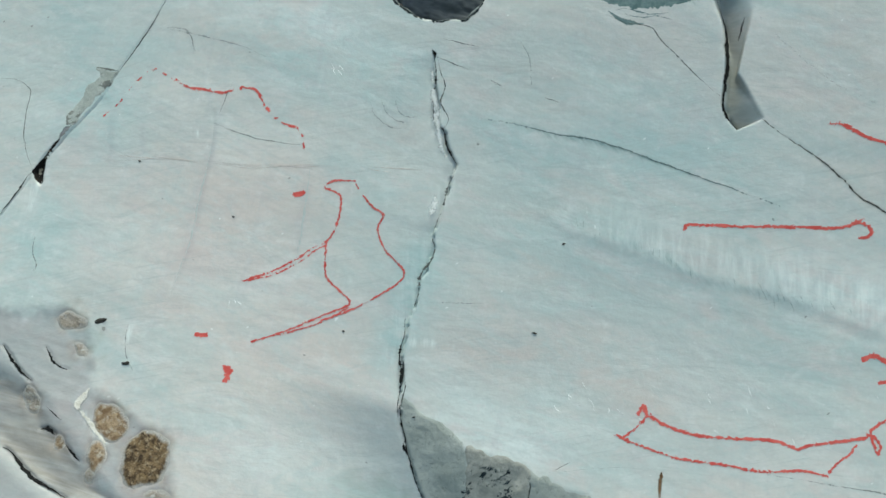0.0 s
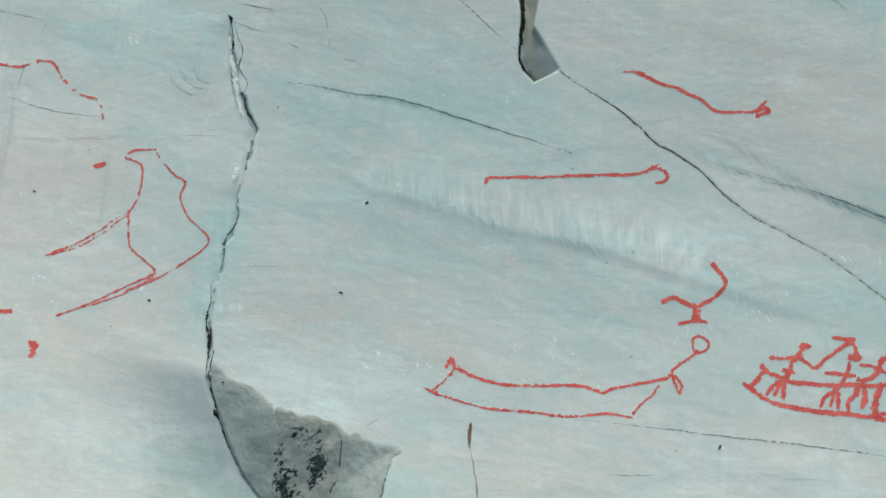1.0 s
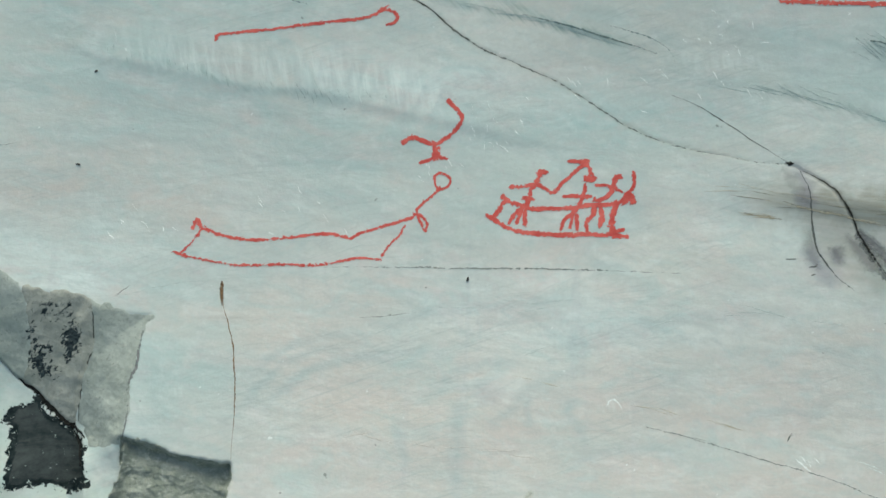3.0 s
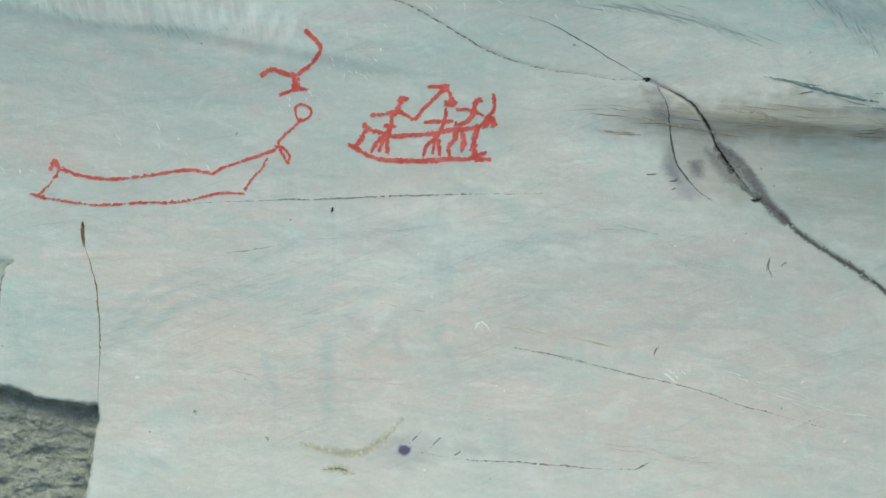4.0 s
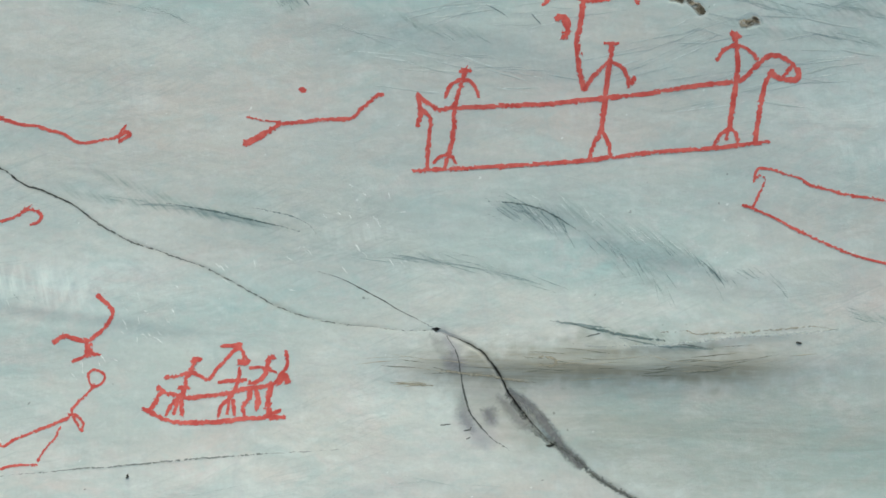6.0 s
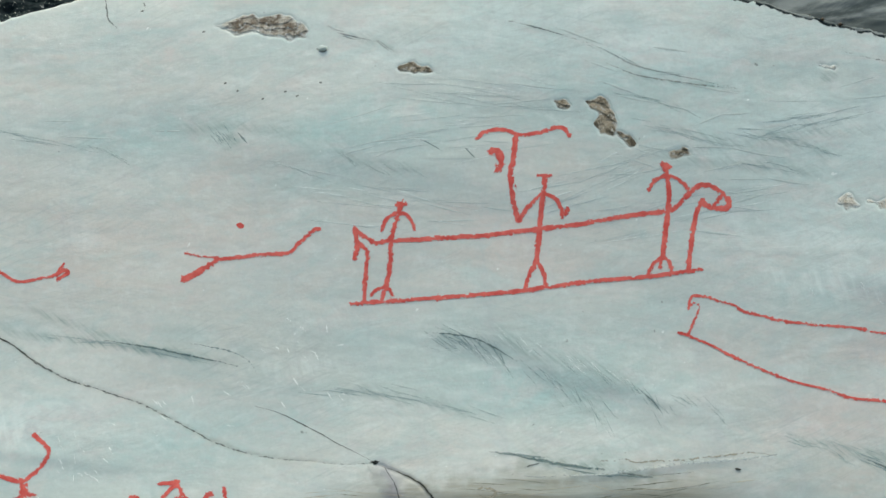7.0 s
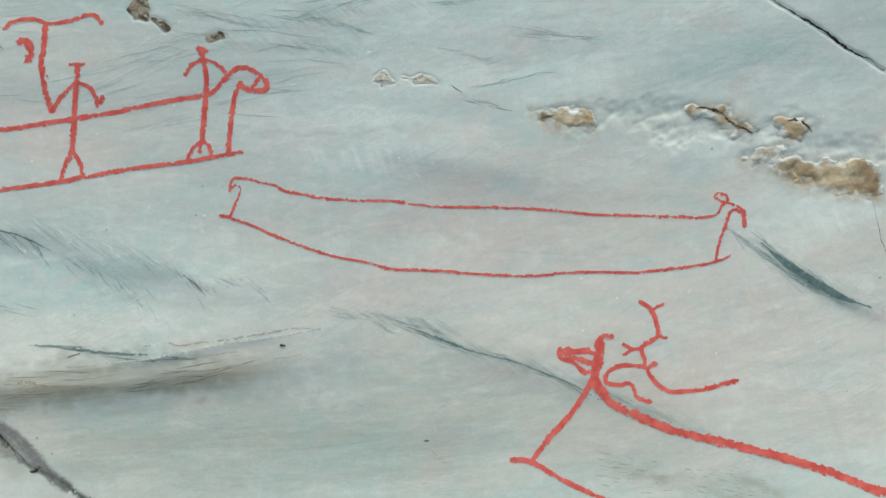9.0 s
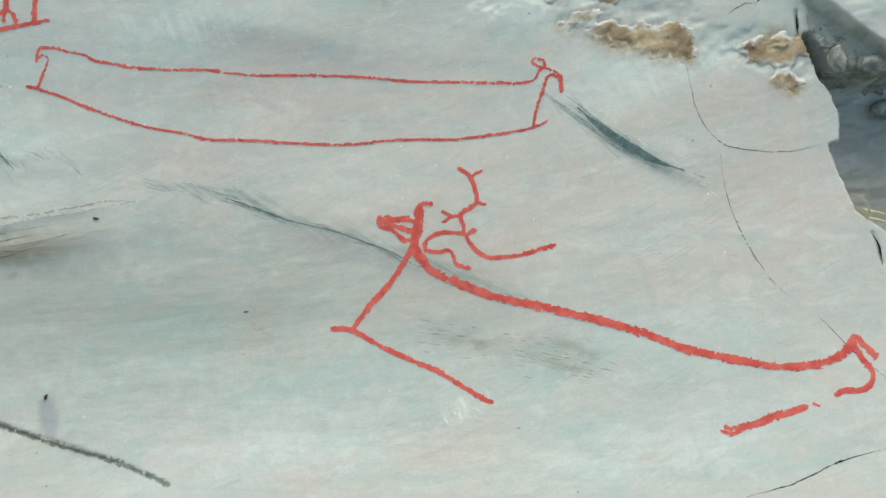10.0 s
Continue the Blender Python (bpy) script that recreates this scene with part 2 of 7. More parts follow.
ROCK = rock_material()
FACE = face_material("smooth grey-green broken face", (0.30, 0.335, 0.305), (0.385, 0.42, 0.39))
FACE_SPECK = face_material("speckled grey broken face", (0.27, 0.285, 0.25), (0.38, 0.385, 0.345))
FACE_DARK = face_material("dark grey broken face", (0.10, 0.11, 0.10), (0.21, 0.225, 0.205))
MAUVE = speckled("mauve-grey joint silt and shade", (0.15, 0.15, 0.155), (0.26, 0.265, 0.27), 90)
GAP = speckled("black open joint", (0.003, 0.003, 0.003), (0.014, 0.012, 0.010), 120, 0.95)
CRUSTY = crust_material()
FLAKY = mottled("brown flaky rock scab", (0.15, 0.12, 0.09), (0.40, 0.37, 0.32), (0.56, 0.56, 0.53), 60, rim=(0.49, 0.52, 0.50))
FLAKY_DARK = mottled("dark olive-brown rock scab", (0.10, 0.083, 0.058), (0.33, 0.28, 0.21), (0.47, 0.45, 0.40), 50, rim=(0.47, 0.49, 0.46), worn=(0.16, 0.66))
FLAKY_PALE = mottled("pale tan rock scab", (0.38, 0.34, 0.27), (0.54, 0.51, 0.45), (0.64, 0.62, 0.56), 60, rim=(0.55, 0.58, 0.56))
RUBBLE = mottled("grey-green broken rock", (0.21, 0.22, 0.20), (0.38, 0.395, 0.37), (0.50, 0.49, 0.43), 30)
GREYGREEN = mottled("grey-green broken rock face", (0.195, 0.22, 0.19), (0.265, 0.29, 0.255), (0.33, 0.355, 0.315), 38, 0.6)
YELLOW = speckled("yellow-green seep", (0.50, 0.47, 0.25), (0.60, 0.57, 0.39), 70, 0.85, 0.1)
OLIVE = speckled("dark olive seam in rock", (0.14, 0.145, 0.11), (0.24, 0.24, 0.19), 70, 0.85, 0.1)
CREAM = speckled("cream quartz", (0.60, 0.58, 0.50), (0.74, 0.73, 0.67), 90, 0.75, 0.6)
PAINT = paint_material()
FINE = speckled("grey hair crack and shadow", (0.05, 0.055, 0.052), (0.15, 0.16, 0.15), 140, 0.95)
FILL = speckled("dark joint dirt and shadow", (0.004, 0.004, 0.004), (0.020, 0.021, 0.019), 160, 0.95)
SILT = speckled("grey joint silt", (0.17, 0.19, 0.18), (0.30, 0.32, 0.30), 140)
RUST = speckled("rusty seep", (0.11, 0.06, 0.03), (0.27, 0.17, 0.09), 150)
TEAL_SOFT = speckled("pale blue-green mineral streak", (0.27, 0.35, 0.345), (0.37, 0.44, 0.43), 90, 0.85, 0.1)
TEAL = speckled("blue-green mineral streak", (0.17, 0.24, 0.24), (0.27, 0.34, 0.34), 90, 0.85, 0.1)
FAINT = speckled("grey hairline in rock", (0.41, 0.475, 0.465), (0.48, 0.54, 0.52), 50, 0.85, 0.1)
TEAL_DARK = speckled("dark blue-green mineral lens", (0.085, 0.145, 0.145), (0.18, 0.255, 0.25), 70, 0.8, 0.2)
PALE = speckled("pale frosted rock", (0.58, 0.64, 0.62), (0.68, 0.73, 0.71), 90, 0.8, 0.1)
BLUSH = speckled("pinkish seam in rock", (0.47, 0.44, 0.40), (0.54, 0.51, 0.47), 60, 0.85, 0.1)
SMOKE = speckled("smoky blotch on rock", (0.33, 0.34, 0.315), (0.43, 0.44, 0.41), 60, 0.85, 0.1)
TAN = speckled("tan seam in rock", (0.36, 0.33, 0.25), (0.48, 0.44, 0.35), 90, 0.85, 0.1)
CALCITE = speckled("white scratched rock", (0.68, 0.71, 0.69), (0.82, 0.84, 0.82), 120, 0.6, 0.2)
NODULE = mottled("tan weathered nodule", (0.19, 0.125, 0.07), (0.36, 0.27, 0.17), (0.42, 0.37, 0.29), 45, rim=(0.38, 0.37, 0.34))
NODULE_DARK = mottled("dark brown weathered nodule", (0.045, 0.030, 0.018), (0.20, 0.14, 0.075), (0.38, 0.30, 0.19), 70, 0.8, rim=(0.38, 0.37, 0.34))
LIP = mottled("dark brown lip with painted shadow", (0.045, 0.030, 0.018), (0.20, 0.14, 0.075), (0.38, 0.30, 0.19), 70, 0.8)
NODULE_GREY = mottled("grey-brown weathered nodule", (0.27, 0.235, 0.19), (0.39, 0.36, 0.31), (0.50, 0.50, 0.46), 45, rim=(0.38, 0.37, 0.34))
PEAT = speckled("peat soil", (0.018, 0.014, 0.010), (0.085, 0.065, 0.045), 90)
STRAW = speckled("dry straw", (0.42, 0.34, 0.17), (0.62, 0.54, 0.33), 60, 0.6, 0.1)
LEAF = speckled("dead leaf", (0.030, 0.028, 0.024), (0.085, 0.078, 0.065), 120)
HEATH = speckled("heath ground", (0.035, 0.045, 0.022), (0.11, 0.115, 0.06), 6)


# ---- helpers for shapes ----
class Table:
    """Smooth lattice noise for arrays, between -1 and 1."""

    def __init__(self, seed):
        self.t = np.random.RandomState(seed).rand(256, 256) * 2 - 1

    def one(self, x, y):
        i, j = np.floor(x).astype(int), np.floor(y).astype(int)
        f, g = x - i, y - j
        f, g = f * f * (3 - 2 * f), g * g * (3 - 2 * g)
        t = self.t
        i0, i1, j0, j1 = i & 255, (i + 1) & 255, j & 255, (j + 1) & 255
        return (t[i0, j0] * (1 - f) + t[i1, j0] * f) * (1 - g) + (t[i0, j1] * (1 - f) + t[i1, j1] * f) * g

    def __call__(self, x, y, octaves=3):
        x, y = np.asarray(x, float), np.asarray(y, float)
        total, size = 0, 1.0
        for k in range(octaves):
            total = total + size * self.one(x * 2**k + 17.3 * k, y * 2**k + 5.1 * k)
            size *= 0.5
        return total / (2 - 2.0 ** (1 - octaves))


NOISE_A, NOISE_B, NOISE_C = Table(3), Table(7), Table(11)
BUMPS = (0.0097, 0.0939, -0.0379, -0.1126, -0.004, -0.0738, -0.0761, 0.2192, 0.052)


def steps(lo, a, b, hi, fine, grow=1.16):
    """Grid lines: fine between a and b, coarser and coarser out to lo and hi."""
    inner = np.arange(a, b + fine / 2, fine)
    def out(reach):
        run, size = [], fine
        while not run or run[-1] < reach:
            size = min(size * grow, 0.4)
            run.append((run[-1] if run else 0) + size)
        return np.array(run)
    return np.concatenate([(a - out(a - lo))[::-1], inner, b + out(hi - b)])


GU = steps(-9.0, -2.56, 2.06, 9.0, 0.003)
GV = steps(-2.6, -0.92, 1.12, 12.0, 0.003)
UU, VV = np.meshgrid(GU, GV)
WARP_U = 0.0022 * NOISE_A(UU * 34, VV * 34, 3)
WARP_V = 0.0022 * NOISE_B(UU * 34, VV * 34, 3)
WU, WV = UU + WARP_U, VV + WARP_V


def base(u, v):
    u, v = np.clip(u, -2.7, 2.5), np.clip(v, -1.0, 1.1)
    total = 0.0403 + 0.0221 * v + 0.1095 * v**2 - 0.0387 * v**3 + 0.0477 * u * v
    for k, size in enumerate(BUMPS):
        total = total + size * np.exp(-(((u - (-2.4 + 0.6 * k)) / 0.6) ** 2))
    return total


H = base(UU, VV)
# the crown of the outcrop rolls over into a nearly level top
over = VV - (1.02 + 0.06 * NOISE_A(UU * 1.3, UU * 0 + 2.0, 2))
H = H - 0.97 * 0.12 * np.log1p(np.exp(np.clip(over / 0.12, -30, 120)))
H += 0.008 * NOISE_B(UU * 1.6, VV * 3.0, 3) + 0.0008 * NOISE_C(UU * 6 + 2 * VV, VV * 20, 3) + 0.00015 * NOISE_A(UU * 40, VV * 120, 2)
STAIN = np.zeros((*H.shape, 3), np.float32)   # rust, blue-green streaks, black lichen and painted shade
CRUST = np.zeros((*H.shape, 3), np.float32)   # white, olive algae and painted shade, violet
TONE = np.zeros((*H.shape, 3), np.float32)    # pinkish, blue-green and some shade, chalky and some light
LINES = {}


def line(name, *points):
    LINES[name] = np.array(points, float) / 1000


def window(pts, reach):
    lo, hi = pts.min(0) - reach, pts.max(0) + reach
    i0, i1 = np.searchsorted(GU, (lo[0], hi[0]))
    j0, j1 = np.searchsorted(GV, (lo[1], hi[1]))
    return slice(j0, j1), slice(i0, i1)


def near(pts, reach, warped=True):
    """The part of the grid within reach of a line: distance, way along it from 0 to 1, and side (1: above or left-hand)."""
    w = window(pts, reach)
    x, y = (WU[w], WV[w]) if warped else (UU[w], VV[w])
    best, along, side = np.full(x.shape, 9.0), np.zeros(x.shape), np.ones(x.shape)
    lengths = np.hypot(*np.diff(pts, axis=0).T)
    total, run = lengths.sum(), 0.0
    for (ax, ay), (bx, by), size in zip(pts[:-1], pts[1:], lengths):
        dx, dy = bx - ax, by - ay
        s = np.clip(((x - ax) * dx + (y - ay) * dy) / (size * size + 1e-12), 0, 1)
        d = np.hypot(x - ax - s * dx, y - ay - s * dy)
        hit = d < best
        best[hit], along[hit] = d[hit], ((run + s * size) / total)[hit]
        side[hit] = np.sign(dx * (y - ay) - dy * (x - ax))[hit]
        run += size
    return w, best, along, side


def inside(pts, reach=0.1):
    """Signed distance to a closed outline, positive within."""
    w, d, _, _ = near(np.vstack([pts, pts[:1]]), reach)
    x, y = WU[w], WV[w]
    odd = np.zeros(x.shape, bool)
    for (ax, ay), (bx, by) in zip(pts, np.roll(pts, -1, 0)):
        if ay != by:
            odd ^= ((ay > y) != (by > y)) & (x < (bx - ax) * (y - ay) / (by - ay) + ax)
    return w, np.where(odd, d, -d)


def smooth_line(pts, step):
    """A rounded line through the points, with even steps."""
    p = np.vstack([2 * pts[0] - pts[1], pts, 2 * pts[-1] - pts[-2]])
    out = []
    for a, b, c, d in zip(p[:-3], p[1:-2], p[2:-1], p[3:]):
        n = max(2, int(np.hypot(*(c - b)) / step))
        t = (np.arange(n) / n)[:, None]
        out.append(0.5 * (2 * b + (c - a) * t + (2 * a - 5 * b + 4 * c - d) * t**2 + (3 * b - a - 3 * c + d) * t**3))
    return np.vstack([*out, pts[-1:]])


def ramp(x):
    x = np.clip(x, 0, 1)
    return x * x * (3 - 2 * x)


def crack(name, half, depth, ragged=0.5):
    """A joint: a groove of half-width and depth in millimetres."""
    pts = LINES[name]
    w, d, along, _ = near(pts, half * 0.004 + 0.02)
    k = half / 1000 * (1 + ragged * NOISE_C(along * len(pts) * 5, along * 3 + len(pts), 3))
    H[w] -= depth / 1000 * np.exp(-((d / np.maximum(k, 0.0008)) ** 2))


def fold(name, amp, up, down):
    """A long swell whose lower side falls away steeply; sizes in millimetres."""
    w, d, along, side = near(smooth_line(LINES[name], 0.03), up * 0.0025, False)
    ends = ramp(along / 0.35) * ramp((1 - along) / 0.35)
    reach = np.where(side > 0, up, down) / 1000
    fade = np.where((along <= 0) | (along >= 1), np.exp(-((d / (0.4 * reach)) ** 2)), 1)
    H[w] += amp / 1000 * np.exp(-((d / reach) ** 2)) * ends * fade


def stain(layer, index, name, width, strength, ragged=0.6):
    w, d, along, _ = near(LINES[name], width * 0.003)
    n = 1 + ragged * NOISE_B(UU[w] * 60, VV[w] * 60, 4)
    ends = ramp(along / 0.25) * ramp((1 - along) / 0.25)
    value = strength * np.exp(-((d / (width / 1000 * np.maximum(n, 0.15))) ** 2)) * ends
    layer[w][..., index] = np.maximum(layer[w][..., index], value)


def patch(layer, index, name, strength, edge=0.006, ragged=0.008, scale=45, grow=0.0):
    w, sd = inside(LINES[name], 0.05)
    sd = sd + grow
    sd = sd + ragged * NOISE_A(UU[w] * scale, VV[w] * scale, 4)
    layer[w][..., index] = np.maximum(layer[w][..., index], strength * ramp(0.5 + sd / (2 * edge)))


def spot(layer, index, u, v, ru, rv, strength, ragged=0.35):
    pts = np.array([(u, v)]) / 1000
    w = window(pts, max(ru, rv) * 0.003)
    q = np.hypot((UU[w] - pts[0, 0]) / ru * 1000, (VV[w] - pts[0, 1]) / rv * 1000)
    q = q * (1 + ragged * NOISE_C(UU[w] * 70, VV[w] * 70, 3))
    layer[w][..., index] = np.maximum(layer[w][..., index], strength * (1 - ramp(q - 0.5)))


def specks(u, v, ru, rv, share):
    """Black lichen specks, thinning out from a middle; millimetres."""
    w = window(np.array([(u, v)]) / 1000, max(ru, rv) * 0.0025)
    q = np.exp(-((UU[w] - u / 1000) / ru * 1000) ** 2 - ((VV[w] - v / 1000) / rv * 1000) ** 2)
    STAIN[w][..., 2] = np.maximum(STAIN[w][..., 2], share * q)


def sink(name, depth, edge, rough=0.0, ragged=0.0):
    """Everything inside an outline lies deeper, with a wall of about that width; metres."""
    w, sd = inside(LINES[name], edge + 0.05)
    sd = sd + 0.004 * NOISE_C(UU[w] * 38, VV[w] * 38, 3) + 0.006 * NOISE_B(UU[w] * 12, VV[w] * 12, 2)
    if ragged:
        sd = sd + ragged * NOISE_A(UU[w] * 75, VV[w] * 75, 4)
    f = ramp(0.5 + sd / (2 * edge))
    H[w] -= depth * f
    if rough:
        ledge = NOISE_A(UU[w] * 20, VV[w] * 46, 4)
        H[w] += rough * f * (0.7 * ledge + 0.9 * (0.5 - np.abs(NOISE_B(UU[w] * 13, VV[w] * 38, 3))))


# ---- joints, folds, broken edges: millimetres in the panel's frame ----
line("main", (-1536, 258), (-1528, 244), (-1522, 218), (-1510, 188), (-1498, 165), (-1496, 143), (-1488, 124), (-1475, 117), (-1466, 97), (-1443, 64), (-1448, 43), (-1443, 13), (-1445, -14), (-1444, -46), (-1448, -65), (-1438, -92), (-1443, -120), (-1441, -135), (-1449, -153), (-1446, -178), (-1443, -198), (-1448, -226), (-1442, -260), (-1442, -286), (-1434, -310), (-1427, -338), (-1424, -363), (-1420, -387))
line("main_side", (-1524, 250), (-1510, 221), (-1497, 200), (-1496, 168), (-1476, 143), (-1480, 121))
line("hole_edge", (-1211, -644), (-1185, -673), (-1166, -721))
line("left", (-2061, 253), (-2073, 199), (-2095, 144), (-2112, 98), (-2124, 53), (-2149, 3), (-2180, -48), (-2213, -123), (-2237, -184), (-2249, -215))
line("left_curve", (-2367, 49), (-2333, 51), (-2303, 43), (-2287, 28), (-2280, -12), (-2268, -51), (-2246, -88), (-2215, -123))
line("low_left", (-2054, -615), (-2032, -622), (-2000, -640), (-1966, -654), (-1939, -660), (-1906, -669))
line("top_right", (-1073, 478), (-1050, 440), (-1031, 381), (-1025, 339), (-1021, 298), (-1011, 279), (-986, 257))
line("diagonal", (-947, 284), (-913, 266), (-847, 239), (-792, 210), (-774, 197), (-752, 182), (-715, 170), (-665, 145), (-625, 114), (-575, 84), (-504, 57), (-434, 31), (-374, -2), (-314, -36), (-255, -62), (-197, -75), (-81, -91), (-27, -91))
line("diagonal_low", (-27, -89), (14, -105), (61, -139), (93, -191), (135, -239), (172, -286), (218, -323), (273, -366), (338, -403), (390, -425), (439, -457), (514, -505), (582, -539), (631, -582), (657, -599))
line("branch", (-231, 15), (-187, 0), (-139, -26), (-81, -61), (-29, -89))
line("k4", (-1248, 402), (-1216, 396), (-1176, 400), (-1152, 382), (-1116, 359), (-1068, 328), (-1027, 305))
line("k5", (-1410, 157), (-1354, 166), (-1297, 160), (-1213, 167), (-1142, 165), (-1070, 157), (-1008, 152))
line("k5b", (-1520, 284), (-1455, 285))
line("k5c", (-1522, 248), (-1496, 244), (-1466, 240))
line("k5d", (-1423, 231), (-1399, 224))
line("k5e", (-1323, 224), (-1297, 222))
line("rust", (-974, -370), (-966, -414), (-943, -470), (-928, -537), (-920, -603), (-914, -671))
line("k8", (1570, -13), (1573, -80), (1581, -115), (1602, -153), (1631, -170), (1682, -185), (1717, -189), (1764, -186))
line("k8b", (1600, -170), (1600, -229), (1608, -293), (1628, -358), (1647, -400), (1680, -443))
line("k8c", (1706, -468), (1724, -493), (1741, -521), (1763, -550), (1791, -583))
line("k9", (1540, -736), (1610, -727), (1674, -707), (1712, -699), (1765, -694))
line("k10", (812, 608), (827, 597), (915, 569), (1012, 534), (1105, 493), (1222, 449))
line("k11", (1449, 363), (1457, 353), (1484, 326), (1523, 288), (1561, 245), (1593, 219), (1614, 195))
line("k12", (396, 594), (455, 571), (545, 555), (625, 543))
line("k15", (-1897, 57), (-1886, 34), (-1876, -14), (-1870, -73), (-1866, -116), (-1857, -189), (-1859, -244), (-1860, -287))
line("k15b", (-1886, 36), (-1825, 27), (-1770, 26), (-1713, 32))
line("k15c", (-1882, 57), (-1879, 91), (-1875, 120))
line("seam", (-804, -329), (-688, -319), (-542, -308), (-395, -297), (-184, -287))
line("k18", (-1146, -414), (-1125, -394))
line("k18b", (-1154, -420), (-1056, -384), (-963, -364))
line("k19", (1817, -346), (1825, -371), (1825, -400))
line("slit1", (-2136, -447), (-2118, -458), (-2096, -475), (-2070, -488), (-2053, -495))
line("slit2", (-2053, -431), (-2040, -440), (-2031, -449), (-2012, -459), (-1994, -459))
line("slit3", (-2004, -571), (-1991, -565), (-1973, -572))
line("slit4", (-1945, -585), (-1928, -593), (-1908, -604))
line("slit5", (-2005, -531), (-1968, -546))
line("gap10", (1752, 40), (1750, 1))
line("t1", (-600, 148), (-499, 138), (-398, 116), (-248, 82))
line("t2", (85, 120), (143, 120), (191, 113), (238, 91), (333, 54), (437, 16))
line("t3", (1379, -47), (1416, -71), (1447, -107), (1493, -155), (1540, -193), (1594, -236))
line("t4", (747, -96), (797, -114), (861, -142), (943, -182), (1016, -212), (1070, -238), (1184, -304), (1241, -349), (1324, -398))
line("t5", (-193, 493), (-112, 467), (-32, 430))
line("t6", (231, -92), (297, -107), (373, -112))
line("t7", (-1435, 47), (-1344, 45), (-1236, 12), (-1135, 8), (-1053, -2), (-990, -17), (-879, -24), (-733, -25))
line("t8", (-676, 225), (-475, 141), (-355, 112), (-246, 87))
line("t9", (-735, 184), (-610, 158), (-510, 142), (-345, 110))
line("t10", (662, -65), (756, -88), (829, -111), (908, -144))
line("t11", (-400, 521), (-275, 514), (-111, 487))
line("t12", (417, 449), (506, 421), (655, 400), (801, 377))
line("t13", (436, 428), (608, 443), (759, 461), (971, 457))
line("fold_diagonal", (-1456, 52), (-1343, 40), (-1236, 12), (-1133, 1), (-1051, -9), (-979, -19), (-832, -18), (-457, -72), (-260, -103))
line("fold_groove", (-216, -130), (-81, -137), (61, -142), (202, -149), (344, -149), (487, -145), (631, -135), (743, -126))
line("fold_middle", (-40, 147), (95, 124), (191, 115), (285, 65), (437, 19), (568, -41))
line("fold_high", (-610, 517), (-400, 495), (-112, 467), (107, 420), (303, 372), (501, 364))
line("fold_far", (714, 241), (860, 201), (1003, 147), (1189, 91))
line("notch", (-1016, 288), (-1004, 270), (-986, 256), (-947, 284), (-974, 315), (-1010, 354), (-1009, 418), (-1008, 515), (-1078, 498), (-1047, 430), (-1029, 381), (-1022, 329))
line("hollow", (-1426, -358), (-1400, -366), (-1335, -393), (-1294, -405), (-1239, -408), (-1193, -410), (-1170, -427), (-1123, -438), (-1081, -437), (-1095, -497), (-1097, -536), (-1095, -584), (-1093, -631), (-1096, -646), (-1093, -708), (-1111, -818), (-1138, -820), (-1166, -721), (-1206, -646), (-1245, -620), (-1269, -592), (-1310, -564), (-1343, -529), (-1368, -488), (-1389, -452))
line("recess", (-1094, -654), (-1064, -658), (-1035, -665), (-1006, -677), (-963, -681), (-921, -685), (-919, -688), (-917, -695), (-916, -735), (-919, -785), (-918, -844), (-901, -1015), (-1093, -1019), (-1088, -814), (-1094, -724))
line("right_drop", (1762, -3), (1773, -41), (1782, -78), (1800, -106), (1806, -145), (1797, -190), (1778, -190), (1785, -232), (1790, -271), (1801, -303), (1822, -323), (1841, -340), (2043, -552), (2607, -575), (2744, 16), (2294, -37), (2031, -68), (1885, -86), (1801, -64))
line("drop_shade", (1784, -80), (1838, -78), (1884, -88), (1935, -108), (1897, -209), (1831, -182), (1809, -141))
line("facet", (1768, 52), (1786, 34), (1829, -4), (1888, -53), (1922, -75), (1970, -88), (1885, -79), (1828, -42), (1794, -15), (1768, 14))
line("rubble", (1761, -1), (1781, 11), (1818, -15), (1853, -40), (1889, -59), (1939, -84), (1937, -99), (1885, -83), (1847, -79), (1809, -78), (1788, -75), (1776, -52), (1769, -26))
line("up_block", (1762, 63), (1769, 51), (1786, 35), (1829, -3), (1888, -53), (2013, -85), (2876, -98), (2942, 740), (1906, 682), (1711, 251))
line("top_recess", (551, 787), (589, 738), (609, 727), (688, 707), (757, 680), (820, 656), (921, 626), (971, 623), (1010, 615), (1068, 607), (1120, 589), (1133, 576), (1159, 553), (1247, 513), (1332, 477), (1389, 461), (1497, 431), (1582, 452), (1687, 656), (1425, 1433), (862, 1622))
line("top_gap", (-1701, 384), (-1619, 338), (-1584, 326), (-1547, 323), (-1499, 336), (-1481, 370), (-1463, 441), (-1504, 696), (-1707, 652))
line("skyline", (-1449, 512), (-1197, 627), (-920, 731), (-699, 794), (-614, 813), (-550, 828), (-475, 838), (-410, 846), (-345, 851), (-249, 854), (-133, 856), (23, 862), (229, 880), (348, 1181), (56, 1799), (-1859, 1514))
line("broken_corner", (-2548, -414), (-2233, -408), (-2101, -372), (-2045, -363), (-1990, -381), (-1960, -437), (-1935, -483), (-1912, -498), (-1871, -493), (-1833, -519), (-1781, -520), (-1749, -576), (-1689, -723), (-2255, -876))
line("hollow_crease", (-1170, -427), (-1179, -476), (-1193, -536), (-1203, -586), (-1204, -644))
line("dark_patch", (-1266, -602), (-1285, -615), (-1314, -626), (-1308, -635), (-1317, -650), (-1300, -656), (-1294, -686), (-1279, -757), (-1153, -744), (-1170, -672), (-1214, -643), (-1248, -618))
